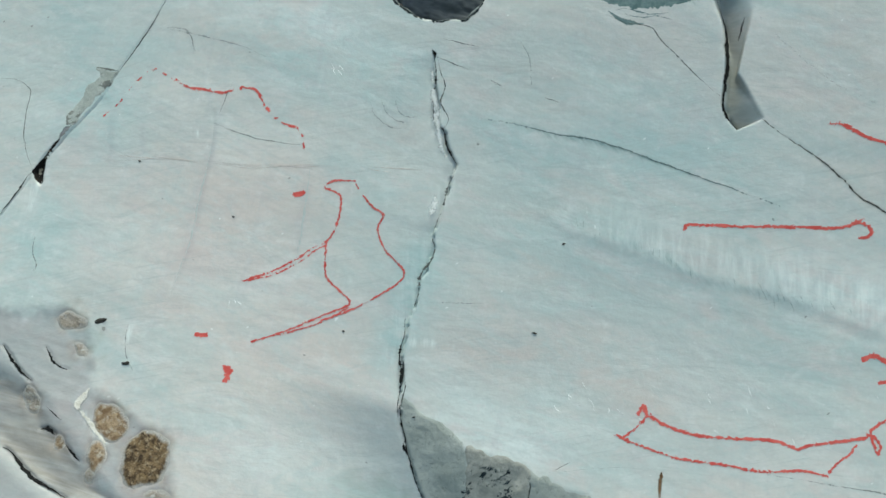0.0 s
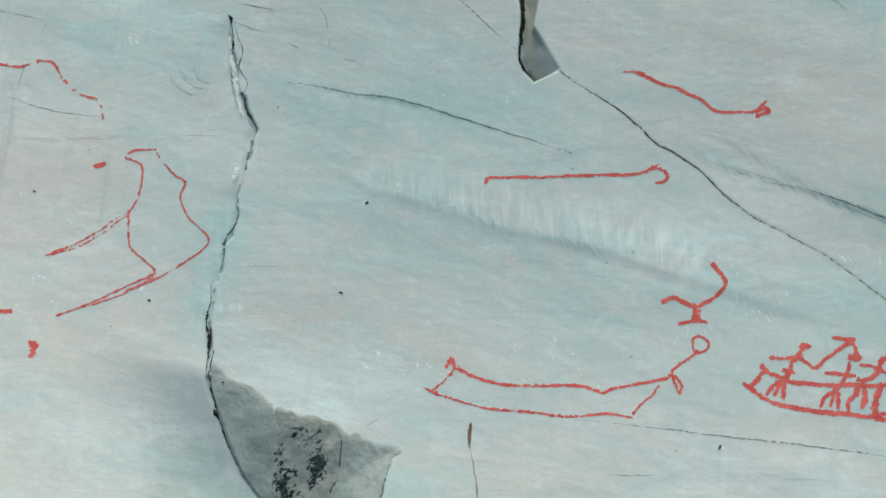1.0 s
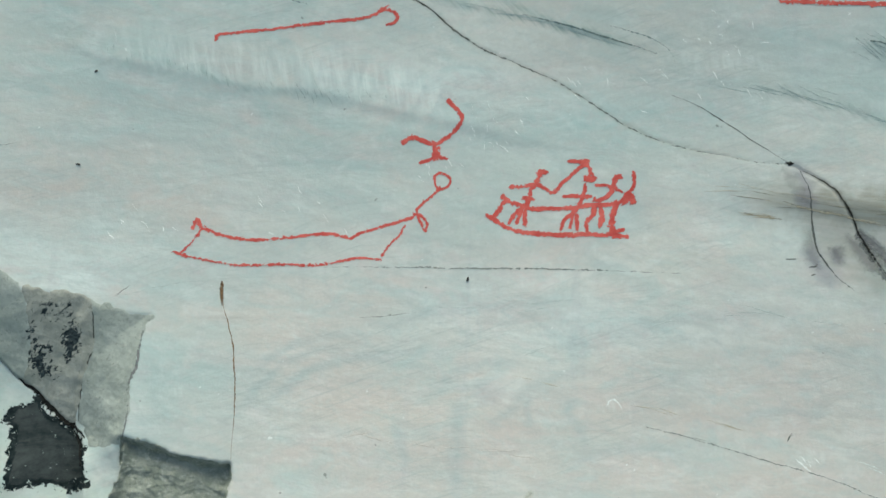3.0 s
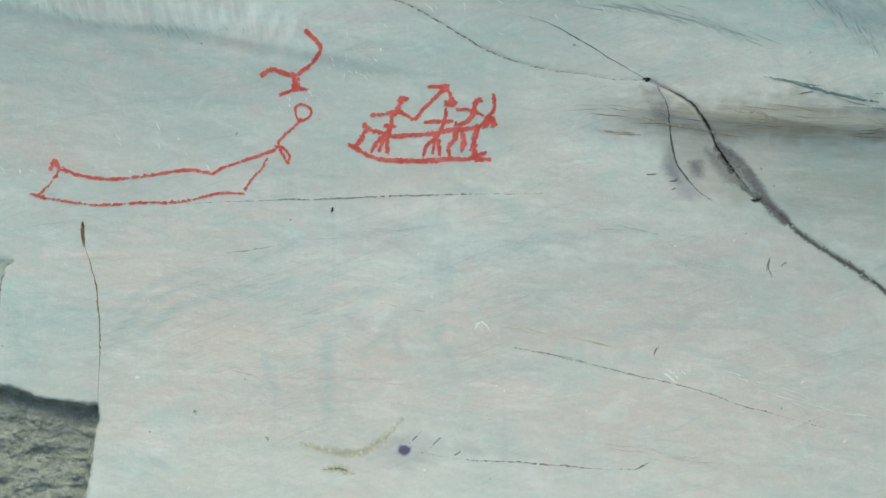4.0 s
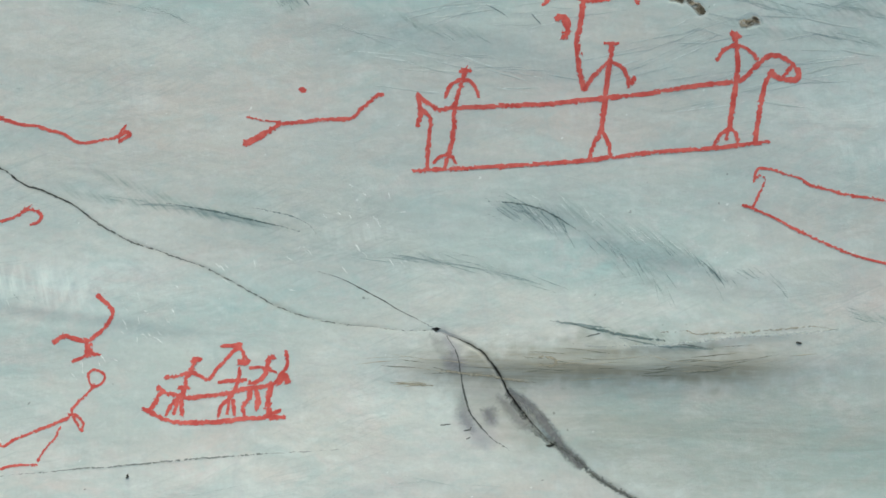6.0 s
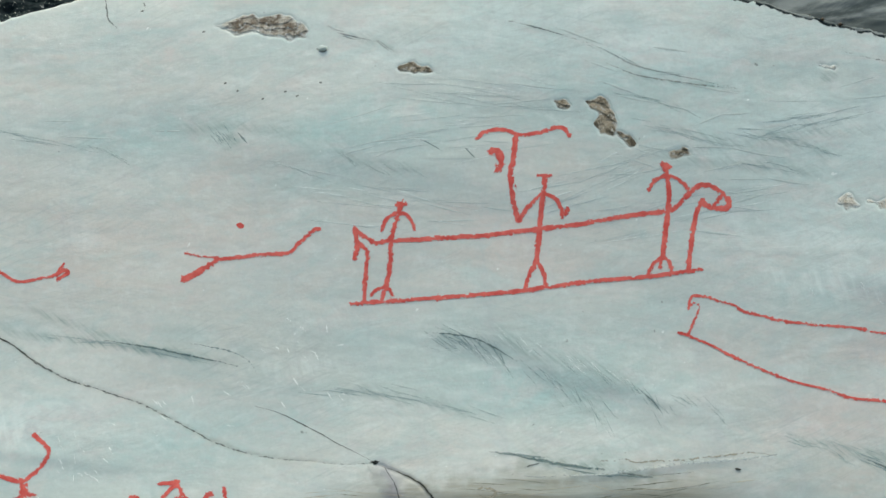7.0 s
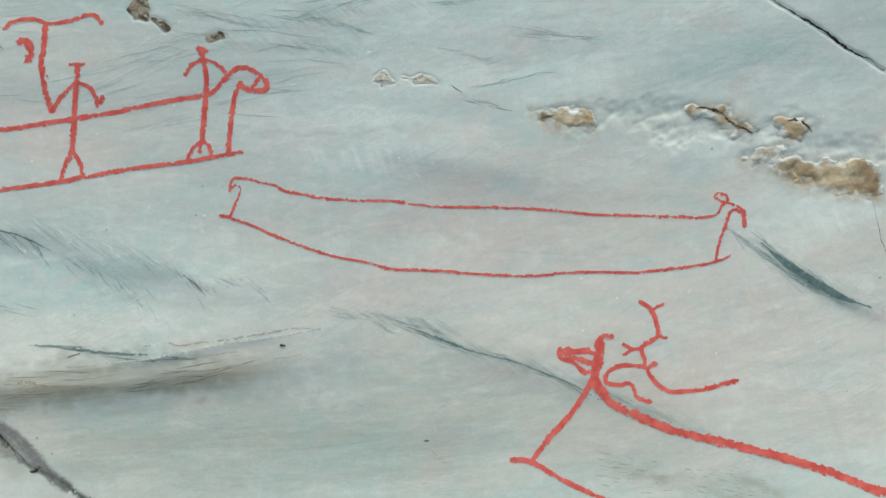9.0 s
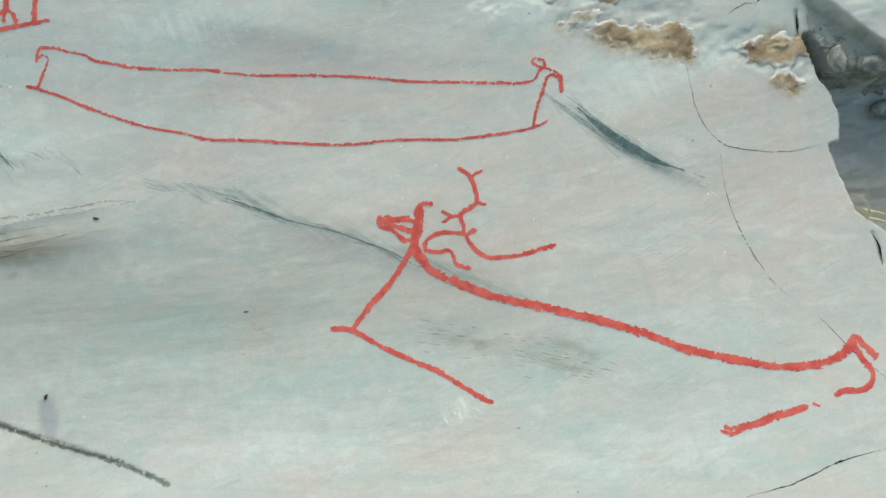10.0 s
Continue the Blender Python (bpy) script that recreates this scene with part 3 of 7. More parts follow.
line("wet_top", (-1245, 433), (-1205, 440), (-1157, 450), (-1109, 464), (-1083, 486), (-1118, 553), (-1274, 513))
line("shell", (-303, 711), (-286, 716), (-254, 718), (-235, 720), (-229, 711), (-203, 715), (-188, 719), (-166, 710), (-138, 695), (-138, 671), (-173, 674), (-217, 687), (-242, 689), (-267, 692), (-293, 703))
line("scab_a", (28, 599), (47, 605), (77, 599), (89, 590), (53, 587))
line("scab_b", (302, 528), (317, 530), (336, 519), (323, 513), (309, 518))
line("scab_c", (358, 525), (380, 531), (396, 526), (393, 511), (401, 507), (409, 490), (402, 464), (376, 466), (365, 486), (382, 501), (371, 514))
line("scab_d", (409, 470), (423, 465), (437, 451), (422, 448))
line("scab_e", (494, 433), (528, 438), (532, 429), (502, 424))
line("scab_f", (792, 338), (810, 343), (823, 328), (802, 323))
line("scab_g", (836, 334), (871, 335), (892, 327), (896, 315), (870, 317))
line("scab_h", (771, 580), (785, 583), (801, 575), (796, 568), (778, 571))
line("c2", (-907, -549), (-883, -501), (-834, -465), (-768, -446), (-697, -434))
line("c2b", (-917, -606), (-891, -548), (-852, -503), (-791, -470), (-706, -453))
line("c2c", (-883, -623), (-862, -565), (-815, -515), (-752, -485), (-657, -464), (-532, -453))
line("c2d", (-502, -585), (-466, -555), (-431, -506), (-375, -474), (-290, -461))
line("c2e", (-363, -652), (-328, -613), (-282, -592), (-208, -583), (-142, -594))
line("smudge", (1086, -386), (1185, -417), (1279, -456), (1379, -499))
line("v15", (-1687, -9), (-1676, -71), (-1668, -133), (-1661, -184))
line("wet_band", (-1295, 427), (-1244, 430), (-1186, 444), (-1139, 461), (-1093, 484))
line("notch_line", (-1019, 464), (-1020, 442), (-1023, 420))
line("lip_e", (1316, 194), (1331, 197), (1355, 185), (1378, 158), (1401, 140), (1416, 138))
line("lip_f", (1446, 139), (1464, 145), (1480, 139), (1495, 118))
line("lip_g", (1066, 228), (1086, 230), (1110, 226), (1130, 215))
line("fringe_band", (-1249, 32), (-1194, 27), (-1090, 18), (-1004, 15), (-874, 17), (-742, 9), (-625, -21), (-537, -43))
line("fringe_dark", (-1228, 23), (-1175, 13), (-1061, -8), (-980, -26), (-859, -24), (-702, -26))
line("t8c", (-660, 169), (-572, 151), (-471, 132), (-397, 119), (-316, 100), (-242, 78))
line("d2", (15, -574), (29, -585), (45, -595))
line("d3", (137, -579), (201, -593), (283, -613), (366, -629))
line("d4", (-224, -548), (-177, -555), (-111, -563))
line("d5", (-75, -693), (30, -707), (102, -718))
line("d6", (1, -548), (4, -540), (9, -533))
line("d7", (-297, -523), (-290, -511), (-280, -510), (-269, -523))
line("d8", (-21, -734), (-15, -728), (-1, -721))
line("d9", (179, -405), (182, -386), (189, -372))
line("nodule_a", (-1920, -510), (-1906, -501), (-1881, -500), (-1855, -518), (-1845, -536), (-1860, -560), (-1882, -557), (-1905, -539))
line("nodule_b", (-1838, -554), (-1821, -533), (-1796, -523), (-1770, -536), (-1757, -565), (-1759, -596), (-1780, -613), (-1808, -624), (-1827, -599))
line("nodule_c", (-1900, -570), (-1881, -559), (-1865, -581), (-1870, -604), (-1877, -616), (-1894, -592))
line("nodule_d", (-1891, -618), (-1877, -616), (-1871, -633), (-1882, -634))
line("nodule_e", (-2067, -514), (-2049, -503), (-2027, -517), (-2019, -535), (-2031, -550), (-2052, -540))
line("nodule_f", (-2051, -369), (-2021, -362), (-1995, -367), (-1992, -379), (-2023, -389), (-2043, -384))
line("nodule_g", (-2002, -410), (-1981, -412), (-1966, -429), (-1981, -431), (-1994, -423))
line("nodule_h", (-1974, -581), (-1965, -566), (-1952, -575), (-1947, -590), (-1957, -597), (-1969, -592))
line("nodule_i", (-1776, -623), (-1740, -612), (-1729, -626), (-1770, -637))
line("pit_1", (-287, 594), (-285, 595), (-281, 596))
line("pit_2", (-264, 578), (-262, 578), (-259, 580))
line("pit_3", (-218, 558), (-216, 559), (-213, 561))
line("pit_4", (-156, 558), (-153, 559), (-150, 561))
line("pit_5", (-113, 580), (-111, 581), (-108, 582))
line("pit_6", (-177, 568), (-175, 569), (-172, 571))
line("pit_7", (-328, 698), (-326, 699), (-322, 701))
line("pit_8", (-445, 751), (-443, 752), (-439, 754))
line("k20", (1614, 201), (1639, 183), (1667, 160), (1691, 138), (1706, 122), (1710, 108), (1716, 97))
line("k20b", (1714, 102), (1717, 93), (1709, 82), (1696, 70), (1687, 60))
line("k20c", (1712, 111), (1723, 98), (1733, 87), (1744, 72))
line("k20d", (1710, 120), (1729, 112), (1751, 103))
line("k20e", (1643, 54), (1655, 60), (1669, 66), (1687, 64))
line("c3", (-726, -487), (-610, -499), (-449, -487), (-355, -510))
line("c4", (-864, -604), (-752, -608), (-623, -613))
line("c5", (-548, -602), (-440, -611), (-363, -625))
line("c6", (-542, -526), (-542, -576), (-537, -650), (-536, -716))
line("c7", (-650, -566), (-638, -618), (-610, -661))
line("h4", (-72, 34), (14, 21), (90, 4))
line("lens_top", (-1253, 410), (-1232, 400), (-1211, 398), (-1187, 403))
line("curl_top", (-1241, 414), (-1222, 422), (-1181, 423), (-1148, 435))
line("curl_top_b", (-1224, 411), (-1190, 414), (-1166, 423), (-1140, 422))
line("junction", (-35, -88), (-27, -91), (-20, -89))
line("lip_c", (1705, -33), (1718, -28), (1732, -32), (1740, -41))
line("vein_head", (-1941, -481), (-1945, -497), (-1951, -513), (-1939, -525))
line("left_low", (-1479, -519), (-1408, -511), (-1344, -553), (-1314, -598), (-1294, -625), (-1302, -655), (-1268, -728), (-1226, -835), (-1407, -850))
line("crust_strip", (1049, 244), (1102, 241), (1158, 227), (1214, 228), (1278, 216), (1321, 204), (1355, 189), (1379, 164), (1412, 149), (1464, 149), (1496, 124), (1527, 96), (1592, 76), (1588, -10), (1564, -10), (1516, 14), (1453, 54), (1388, 90), (1398, 105), (1458, 97), (1401, 126), (1367, 139), (1324, 147), (1279, 152), (1228, 185), (1202, 204), (1155, 201), (1098, 206))
line("crust_strip_end", (1587, 31), (1674, 19), (1753, -2), (1771, -40), (1763, -67), (1724, -80), (1708, -68), (1667, -32), (1587, -7))
line("corner_face", (-2191, -491), (-2114, -497), (-2030, -522), (-1942, -583), (-1871, -628), (-1818, -653), (-1906, -671), (-1968, -651), (-2053, -617), (-2141, -585))
line("pocket_1", (1425, 66), (1461, 74), (1520, 54), (1563, 51), (1585, 32), (1575, -11), (1540, 3), (1490, 26), (1448, 37))
line("pocket_2", (1667, -4), (1700, 14), (1753, -4), (1813, -46), (1775, -45), (1749, -32), (1702, -38), (1668, -27))
line("pocket_3", (1694, -66), (1725, -61), (1738, -80), (1724, -95), (1702, -82))
line("pocket_4", (1053, 241), (1102, 241), (1147, 220), (1155, 201), (1107, 202), (1070, 216))
line("pocket_5", (1316, 200), (1364, 185), (1387, 160), (1416, 144), (1402, 137), (1377, 145), (1349, 177), (1320, 189))
line("pocket_6", (1447, 145), (1481, 143), (1499, 117), (1477, 115), (1453, 124))
line("pocket_7", (1387, 96), (1415, 101), (1445, 95), (1431, 84), (1400, 83))
line("pocket_8", (1781, -4), (1809, -10), (1825, -29), (1831, -58), (1812, -57), (1791, -34))
line("wedge", (4, -134), (61, -144), (93, -196), (135, -248), (163, -286), (106, -295), (69, -276), (27, -233), (13, -181))
line("main_low", (-1420, -387), (-1409, -414), (-1389, -452), (-1368, -488), (-1343, -529), (-1310, -564), (-1269, -592), (-1245, -620), (-1211, -644))
line("main_upper", (-1522, 218), (-1510, 188), (-1498, 165), (-1496, 143), (-1488, 124), (-1475, 117), (-1466, 97), (-1443, 64), (-1448, 43), (-1443, 13), (-1445, -14), (-1444, -46), (-1448, -65))
line("main_lowest", (-1343, -529), (-1310, -564), (-1269, -592), (-1245, -620), (-1211, -644))
line("left_wide", (-2124, 53), (-2149, 3), (-2180, -48), (-2213, -123))
line("rust_top", (-974, -370), (-973, -384))
line("diagonal_top", (-947, 284), (-913, 266), (-847, 239), (-792, 210), (-774, 197), (-752, 182), (-715, 170), (-665, 145), (-625, 114), (-575, 84))
line("groove_floor", (13, -191), (201, -230), (389, -258), (578, -287), (729, -299), (846, -320), (1048, -390))
line("hollow_rim", (-1426, -358), (-1400, -366), (-1335, -393), (-1294, -405), (-1239, -408), (-1193, -410), (-1170, -427))
line("hollow_side", (-1170, -427), (-1123, -438), (-1081, -437), (-1095, -497), (-1097, -536), (-1095, -584), (-1093, -631), (-1096, -646))
line("notch_dark", (-1023, 303), (-1012, 278), (-1002, 267), (-985, 254))
line("left_strip", (-2111, 99), (-2160, 100), (-2144, 84), (-2166, 67), (-2173, 31), (-2187, -5), (-2181, -25), (-2168, -18), (-2154, 12), (-2133, 56), (-2121, 74))
line("left_strip_dark", (-2123, 80), (-2143, 75), (-2147, 66), (-2128, 62), (-2120, 73))
line("left_strip_low", (-2155, 13), (-2183, 9), (-2187, -8), (-2182, -24), (-2167, -16))
line("left_strip_top", (-2160, 100), (-2137, 101), (-2112, 101))
line("left_wedge", (-2186, -47), (-2191, -65), (-2202, -92), (-2195, -123), (-2191, -142), (-2209, -134), (-2220, -121), (-2206, -90), (-2196, -63))
line("left_mauve", (-2171, -20), (-2180, -29), (-2187, -49))
line("left_bits", (-2206, -126), (-2209, -116), (-2204, -108))
line("left_bits_b", (-2205, -135), (-2199, -133), (-2196, -128))
line("left_thin", (-2060, 254), (-2073, 204), (-2087, 158), (-2111, 99))
line("left_tail", (-2219, -123), (-2226, -131), (-2231, -152), (-2241, -181), (-2251, -216))
line("left_chip", (-2220, -137), (-2194, -142), (-2190, -163), (-2187, -187), (-2196, -195), (-2218, -163))
line("k15w", (-1917, 18), (-1898, 1), (-1882, -16))
line("main_a", (-1533, 258), (-1521, 229), (-1515, 206), (-1509, 169), (-1497, 125), (-1480, 121))
line("main_tip", (-1535, 261), (-1529, 251), (-1527, 242))
line("main_b", (-1491, 124), (-1480, 121), (-1467, 95), (-1457, 82), (-1441, 67))
line("main_c", (-1441, 67), (-1443, 40), (-1446, 14), (-1443, -19), (-1447, -45), (-1449, -69))
line("main_d", (-1448, -76), (-1439, -91), (-1439, -115), (-1447, -136), (-1447, -156), (-1443, -178), (-1445, -197))
line("main_e", (-1454, -226), (-1447, -256), (-1446, -287), (-1433, -320), (-1427, -356), (-1420, -394))
line("main_blob", (-1437, -299), (-1433, -320), (-1429, -348))
line("main_blob_b", (-1402, -435), (-1396, -445), (-1392, -453))
line("main_slope", (-1453, -42), (-1457, -85), (-1458, -138), (-1460, -192), (-1459, -243), (-1451, -303), (-1437, -360))
line("main_chips", (-1526, 219), (-1519, 199), (-1485, 110), (-1463, 73))
line("main_chips_b", (-1461, -2), (-1460, -23), (-1461, -34))
line("main_cap", (-1446, -203), (-1444, -195), (-1440, -193))
line("face_a", (-1417, -363), (-1386, -379), (-1332, -394), (-1302, -408), (-1290, -435), (-1282, -473), (-1281, -511), (-1284, -550), (-1291, -577), (-1305, -568), (-1336, -538), (-1371, -488), (-1397, -436), (-1418, -385))
line("face_b", (-1302, -408), (-1281, -416), (-1231, -417), (-1196, -416), (-1184, -430), (-1179, -456), (-1177, -507), (-1190, -555), (-1196, -608), (-1200, -635), (-1211, -638), (-1248, -611), (-1269, -590), (-1291, -577), (-1284, -550), (-1281, -511), (-1282, -473), (-1290, -435))
line("face_c", (-1184, -427), (-1172, -429), (-1138, -438), (-1081, -444), (-1095, -477), (-1092, -529), (-1101, -571), (-1094, -611), (-1097, -663), (-1166, -672), (-1180, -648), (-1197, -634), (-1196, -608), (-1190, -555), (-1177, -507), (-1178, -456))
line("hollow_joint", (-1442, -292), (-1422, -339), (-1418, -385), (-1397, -436), (-1371, -488), (-1336, -538), (-1305, -568))
line("hollow_gap", (-1300, -571), (-1269, -590), (-1248, -611), (-1211, -638), (-1178, -663))
line("hollow_lip", (-1256, -594), (-1234, -616), (-1209, -639))
line("crease_line", (-1184, -430), (-1179, -456), (-1177, -507), (-1190, -555), (-1196, -608), (-1197, -634))
line("hollow_edge", (-1092, -470), (-1093, -504), (-1092, -529), (-1101, -571), (-1094, -611), (-1095, -652))
line("groove_dark", (-148, -147), (-81, -147), (-6, -152), (70, -157), (154, -159), (248, -157), (342, -158), (437, -159), (533, -151), (646, -142))
line("groove_upper", (107, -136), (201, -141), (295, -149), (389, -151), (485, -148))
line("groove_lip", (-34, -155), (13, -165), (70, -173), (136, -183))
line("groove_tan", (-95, -179), (-72, -181), (-34, -185))
line("ledge_pale", (219, -124), (295, -124), (352, -122), (427, -114), (504, -106), (581, -102), (646, -95))
line("ledge_dark", (347, -102), (390, -99), (408, -105), (485, -101), (562, -95), (600, -92), (646, -97))
line("blade", (196, -84), (229, -93), (267, -102), (309, -110), (352, -115))
line("blade_b", (163, -80), (210, -87), (262, -92))
line("blade_c", (276, -109), (333, -122), (380, -126), (427, -131))
line("blade_d", (375, -121), (408, -126), (432, -130))
line("hook", (217, -110), (234, -104), (252, -102))
line("brown_knot", (144, -142), (158, -141), (171, -147), (161, -157), (146, -151))
line("wedge_mauve", (-40, -92), (-16, -97), (3, -126), (8, -154), (-6, -152), (-23, -126))
line("wedge_l", (4, -216), (19, -244), (43, -273), (71, -296))
line("wedge_m", (47, -225), (61, -239), (57, -258))
line("joint_band", (94, -201), (127, -224), (155, -257), (179, -290), (207, -317))
line("joint_low", (98, -215), (127, -253), (146, -273), (166, -284), (202, -310), (230, -336), (277, -365), (334, -397), (390, -437), (446, -468), (503, -496), (559, -523), (639, -573))
line("joint_up", (-27, -92), (13, -110), (46, -129), (62, -148), (81, -177), (94, -201), (108, -223), (136, -257), (164, -285))
line("inner2", (-11, -102), (3, -126), (10, -152), (16, -187), (25, -225), (41, -249), (61, -272), (90, -293))
line("tick_a", (-27, -251), (-14, -250), (-1, -248))
line("tick_b", (17, -261), (26, -259), (29, -255))
line("tick_c", (20, -275), (28, -271))
line("spur2", (149, -285), (160, -286), (168, -280))
line("teal_floor", (155, -215), (249, -213), (343, -221), (439, -238))
line("seep_a", (-407, -676), (-426, -698), (-449, -718), (-474, -733), (-522, -734), (-572, -725))
line("seep_b", (-532, -765), (-506, -762), (-481, -769))
line("rust_tip", (-975, -372), (-972, -390), (-969, -413))
line("smudge_a", (14, -204), (17, -232), (30, -260))
line("smudge_b", (50, -227), (61, -234), (67, -246))
line("smudge_c", (75, -206), (104, -233), (138, -267))
line("smudge_d", (-38, -99), (-22, -120), (4, -152))
line("score_a", (303, 366), (394, 394), (485, 424))
line("score_b", (-176, 395), (-4, 356), (160, 328))
line("score_c", (36, 563), (172, 540), (311, 512))
line("score_d", (-30, 458), (110, 475), (240, 484))
line("score_e", (398, 298), (550, 334), (701, 357))
line("pebble_rim", (-117, 645), (-108, 640), (-97, 643))
line("u1", (360, 635), (399, 616), (443, 591), (502, 575), (571, 558), (620, 546))
line("u2", (226, 677), (286, 660), (345, 640))
line("u3", (-92, 689), (-67, 668), (-36, 660), (14, 638), (38, 611))
line("u4", (-514, 784), (-510, 760), (-506, 742), (-490, 724))
line("u5", (-445, 777), (-438, 762), (-439, 750))
line("u6", (-120, 461), (-80, 448), (-40, 429), (19, 417), (82, 406))
line("u7", (64, 464), (84, 453), (100, 442))
line("u8", (140, 447), (149, 436), (159, 426))
line("u9", (-303, 504), (-288, 488), (-277, 475))
line("u10", (-262, 500), (-252, 489), (-243, 475))
line("u11", (-283, 502), (-270, 486), (-262, 473))
line("u12", (-689, 530), (-616, 512), (-543, 497), (-460, 478))
line("u13", (-564, 495), (-512, 489), (-460, 462))
line("m1", (64, 125), (108, 121), (146, 112), (183, 94), (216, 72))
line("m2", (122, 111), (145, 98), (168, 81), (192, 63))
line("m3", (230, 64), (282, 43), (323, 11), (364, -26))
line("m4", (353, 49), (400, 28), (437, 1), (473, -35))
line("m5", (417, 20), (437, 2), (456, -21))
line("m6", (-126, 38), (-39, 29), (47, 8), (132, -12), (183, -23))
line("m7", (476, 7), (523, -3), (570, -27))
line("m9", (-500, 144), (-423, 128), (-343, 108), (-263, 86))
line("m10", (-353, 131), (-283, 115), (-243, 93), (-228, 68))
line("s1", (634, 463), (690, 451), (749, 433), (800, 412))
line("s2", (905, 376), (945, 365), (998, 344), (953, 352))
line("s3", (893, 461), (984, 456), (1079, 452))
line("s4", (676, 483), (755, 492), (829, 499))
line("s5", (983, 301), (1046, 306), (1115, 310))
line("s6", (629, 412), (685, 401), (730, 387))
line("s7", (450, 485), (528, 466), (607, 443), (677, 428))
line("s8", (587, 437), (691, 461), (785, 479), (877, 491))
line("s9", (414, 544), (493, 520), (551, 496))
line("s10", (1046, 390), (1120, 368), (1201, 342))
line("s11", (274, 666), (361, 635), (458, 589), (557, 560), (627, 546))
line("s12", (927, 299), (954, 275), (992, 261), (1030, 245))
line("frost_a", (722, 209), (767, 212), (835, 192), (823, 164), (784, 173), (745, 186))
line("far_block", (1905, -262), (1921, -222), (1943, -179), (1968, -144), (1999, -119))
line("ledge_line", (1814, -64), (1850, -71), (1910, -79))
line("lens_core", (1395, -51), (1416, -80), (1442, -110), (1469, -138), (1500, -166), (1540, -191))
line("lens_line", (1364, -34), (1384, -53), (1407, -85), (1433, -118), (1468, -149), (1507, -178))
line("lens_tail", (1540, -191), (1565, -205), (1588, -222))
line("str1", (747, -93), (758, -104), (768, -115))
line("str2", (793, -106), (825, -122), (861, -141), (906, -164))
line("str3", (834, -127), (888, -157), (943, -179), (998, -205))
line("str4", (944, -175), (998, -205), (1060, -240), (1103, -275))
line("str5", (1140, -277), (1183, -305), (1226, -332), (1259, -355))
line("str6", (980, -192), (1034, -220), (1078, -249))
line("str7", (1325, -398), (1365, -421), (1397, -439))
line("str8", (438, 8), (454, -13), (470, -30))
line("str9", (540, -16), (560, -37), (577, -55))
line("nub", (800, -308), (810, -307))
line("sm1", (1122, -402), (1167, -413), (1210, -436))
line("sm2", (1284, -430), (1325, -449), (1372, -484))
line("sm3", (816, -330), (833, -347), (852, -352))
line("sm4", (1229, -430), (1262, -455), (1311, -483), (1360, -501))
line("pale_spill", (1115, -532), (1142, -508), (1167, -497), (1190, -501), (1165, -536), (1131, -549))
line("tan_line", (-457, -484), (-329, -501), (-212, -517), (-71, -537))
line("slab_dark", (-228, -549), (-140, -562), (-52, -579), (61, -599), (138, -621), (289, -654))
line("pale_line", (138, -587), (215, -608), (302, -626), (371, -633))
line("tan_low", (-48, -699), (55, -714), (140, -731))
line("tan_left", (-710, -613), (-602, -612), (-484, -615), (-358, -622))
line("slab_arc_a", (-546, -520), (-540, -569), (-538, -622), (-536, -701))
line("slab_arc_b", (-347, -506), (-361, -535), (-336, -563), (-318, -604))
line("slab_arc_c", (-424, -501), (-428, -537), (-415, -572))
line("slab_arc_d", (-58, -540), (-59, -510), (-3, -498), (84, -498))
line("slab_arc_e", (-450, -456), (-343, -416), (-184, -364), (-44, -341), (79, -349))
line("slab_arc_f", (-727, -442), (-621, -395), (-493, -367), (-347, -343))
line("slab_arc_g", (-600, -536), (-558, -489), (-504, -468), (-422, -460))
line("low_seep", (-573, -725), (-537, -733), (-497, -734), (-464, -725), (-439, -709), (-424, -695), (-411, -677))
line("low_crack", (-375, -728), (-342, -732), (-302, -735), (-219, -734), (-150, -734), (-81, -736), (-23, -735))
line("low_tick_a", (-391, -715), (-382, -703), (-374, -692))
line("low_tick_b", (-356, -719), (-347, -708), (-338, -697))
line("low_tick_c", (-319, -732), (-310, -725), (-305, -719))
line("low_tick_d", (-23, -735), (-13, -729), (-5, -723))
line("low_tick_e", (2, -552), (4, -541), (10, -536))
line("low_tick_f", (184, -375), (183, -394), (189, -412))
line("low_tick_g", (205, -398), (207, -390), (215, -386))
line("left_line", (-730, -412), (-685, -405), (-636, -393))
line("rip_a", (-1618, 139), (-1601, 116), (-1571, 101), (-1542, 106))
line("rip_b", (-1599, 146), (-1583, 126), (-1560, 115), (-1535, 119))
line("rip_c", (-1575, 152), (-1564, 135), (-1546, 127), (-1524, 133))
line("band_a", (-2207, -81), (-2085, -68), (-1949, -45), (-1819, -29), (-1697, -6), (-1598, 14), (-1512, 32))
line("feather_a", (-2046, 198), (-1998, 200), (-1968, 165))
line("feather_b", (-2033, 197), (-1978, 195), (-1888, 190), (-1828, 179))
line("feather_c", (-2004, 202), (-1981, 185), (-1969, 159))
line("vert_a", (-2102, 29), (-2073, -46), (-2060, -88))
line("vert_b", (-2025, 19), (-2008, -45))
line("vert_c", (-1687, -19), (-1679, -82), (-1679, -135))
line("low_vert", (-2160, -242), (-2150, -274), (-2134, -293), (-2140, -317))
line("corner_crack", (-1914, -357), (-1910, -383), (-1897, -411), (-1876, -432))
line("corner_white", (-1912, -351), (-1908, -372), (-1906, -394))
line("face_line", (-1013, 494), (-999, 475), (-973, 449), (-927, 422), (-881, 395), (-815, 368), (-744, 351))
line("slope_line", (-1624, 258), (-1581, 252), (-1533, 244))
line("v_line", (-1398, 326), (-1383, 308), (-1364, 281), (-1347, 227))
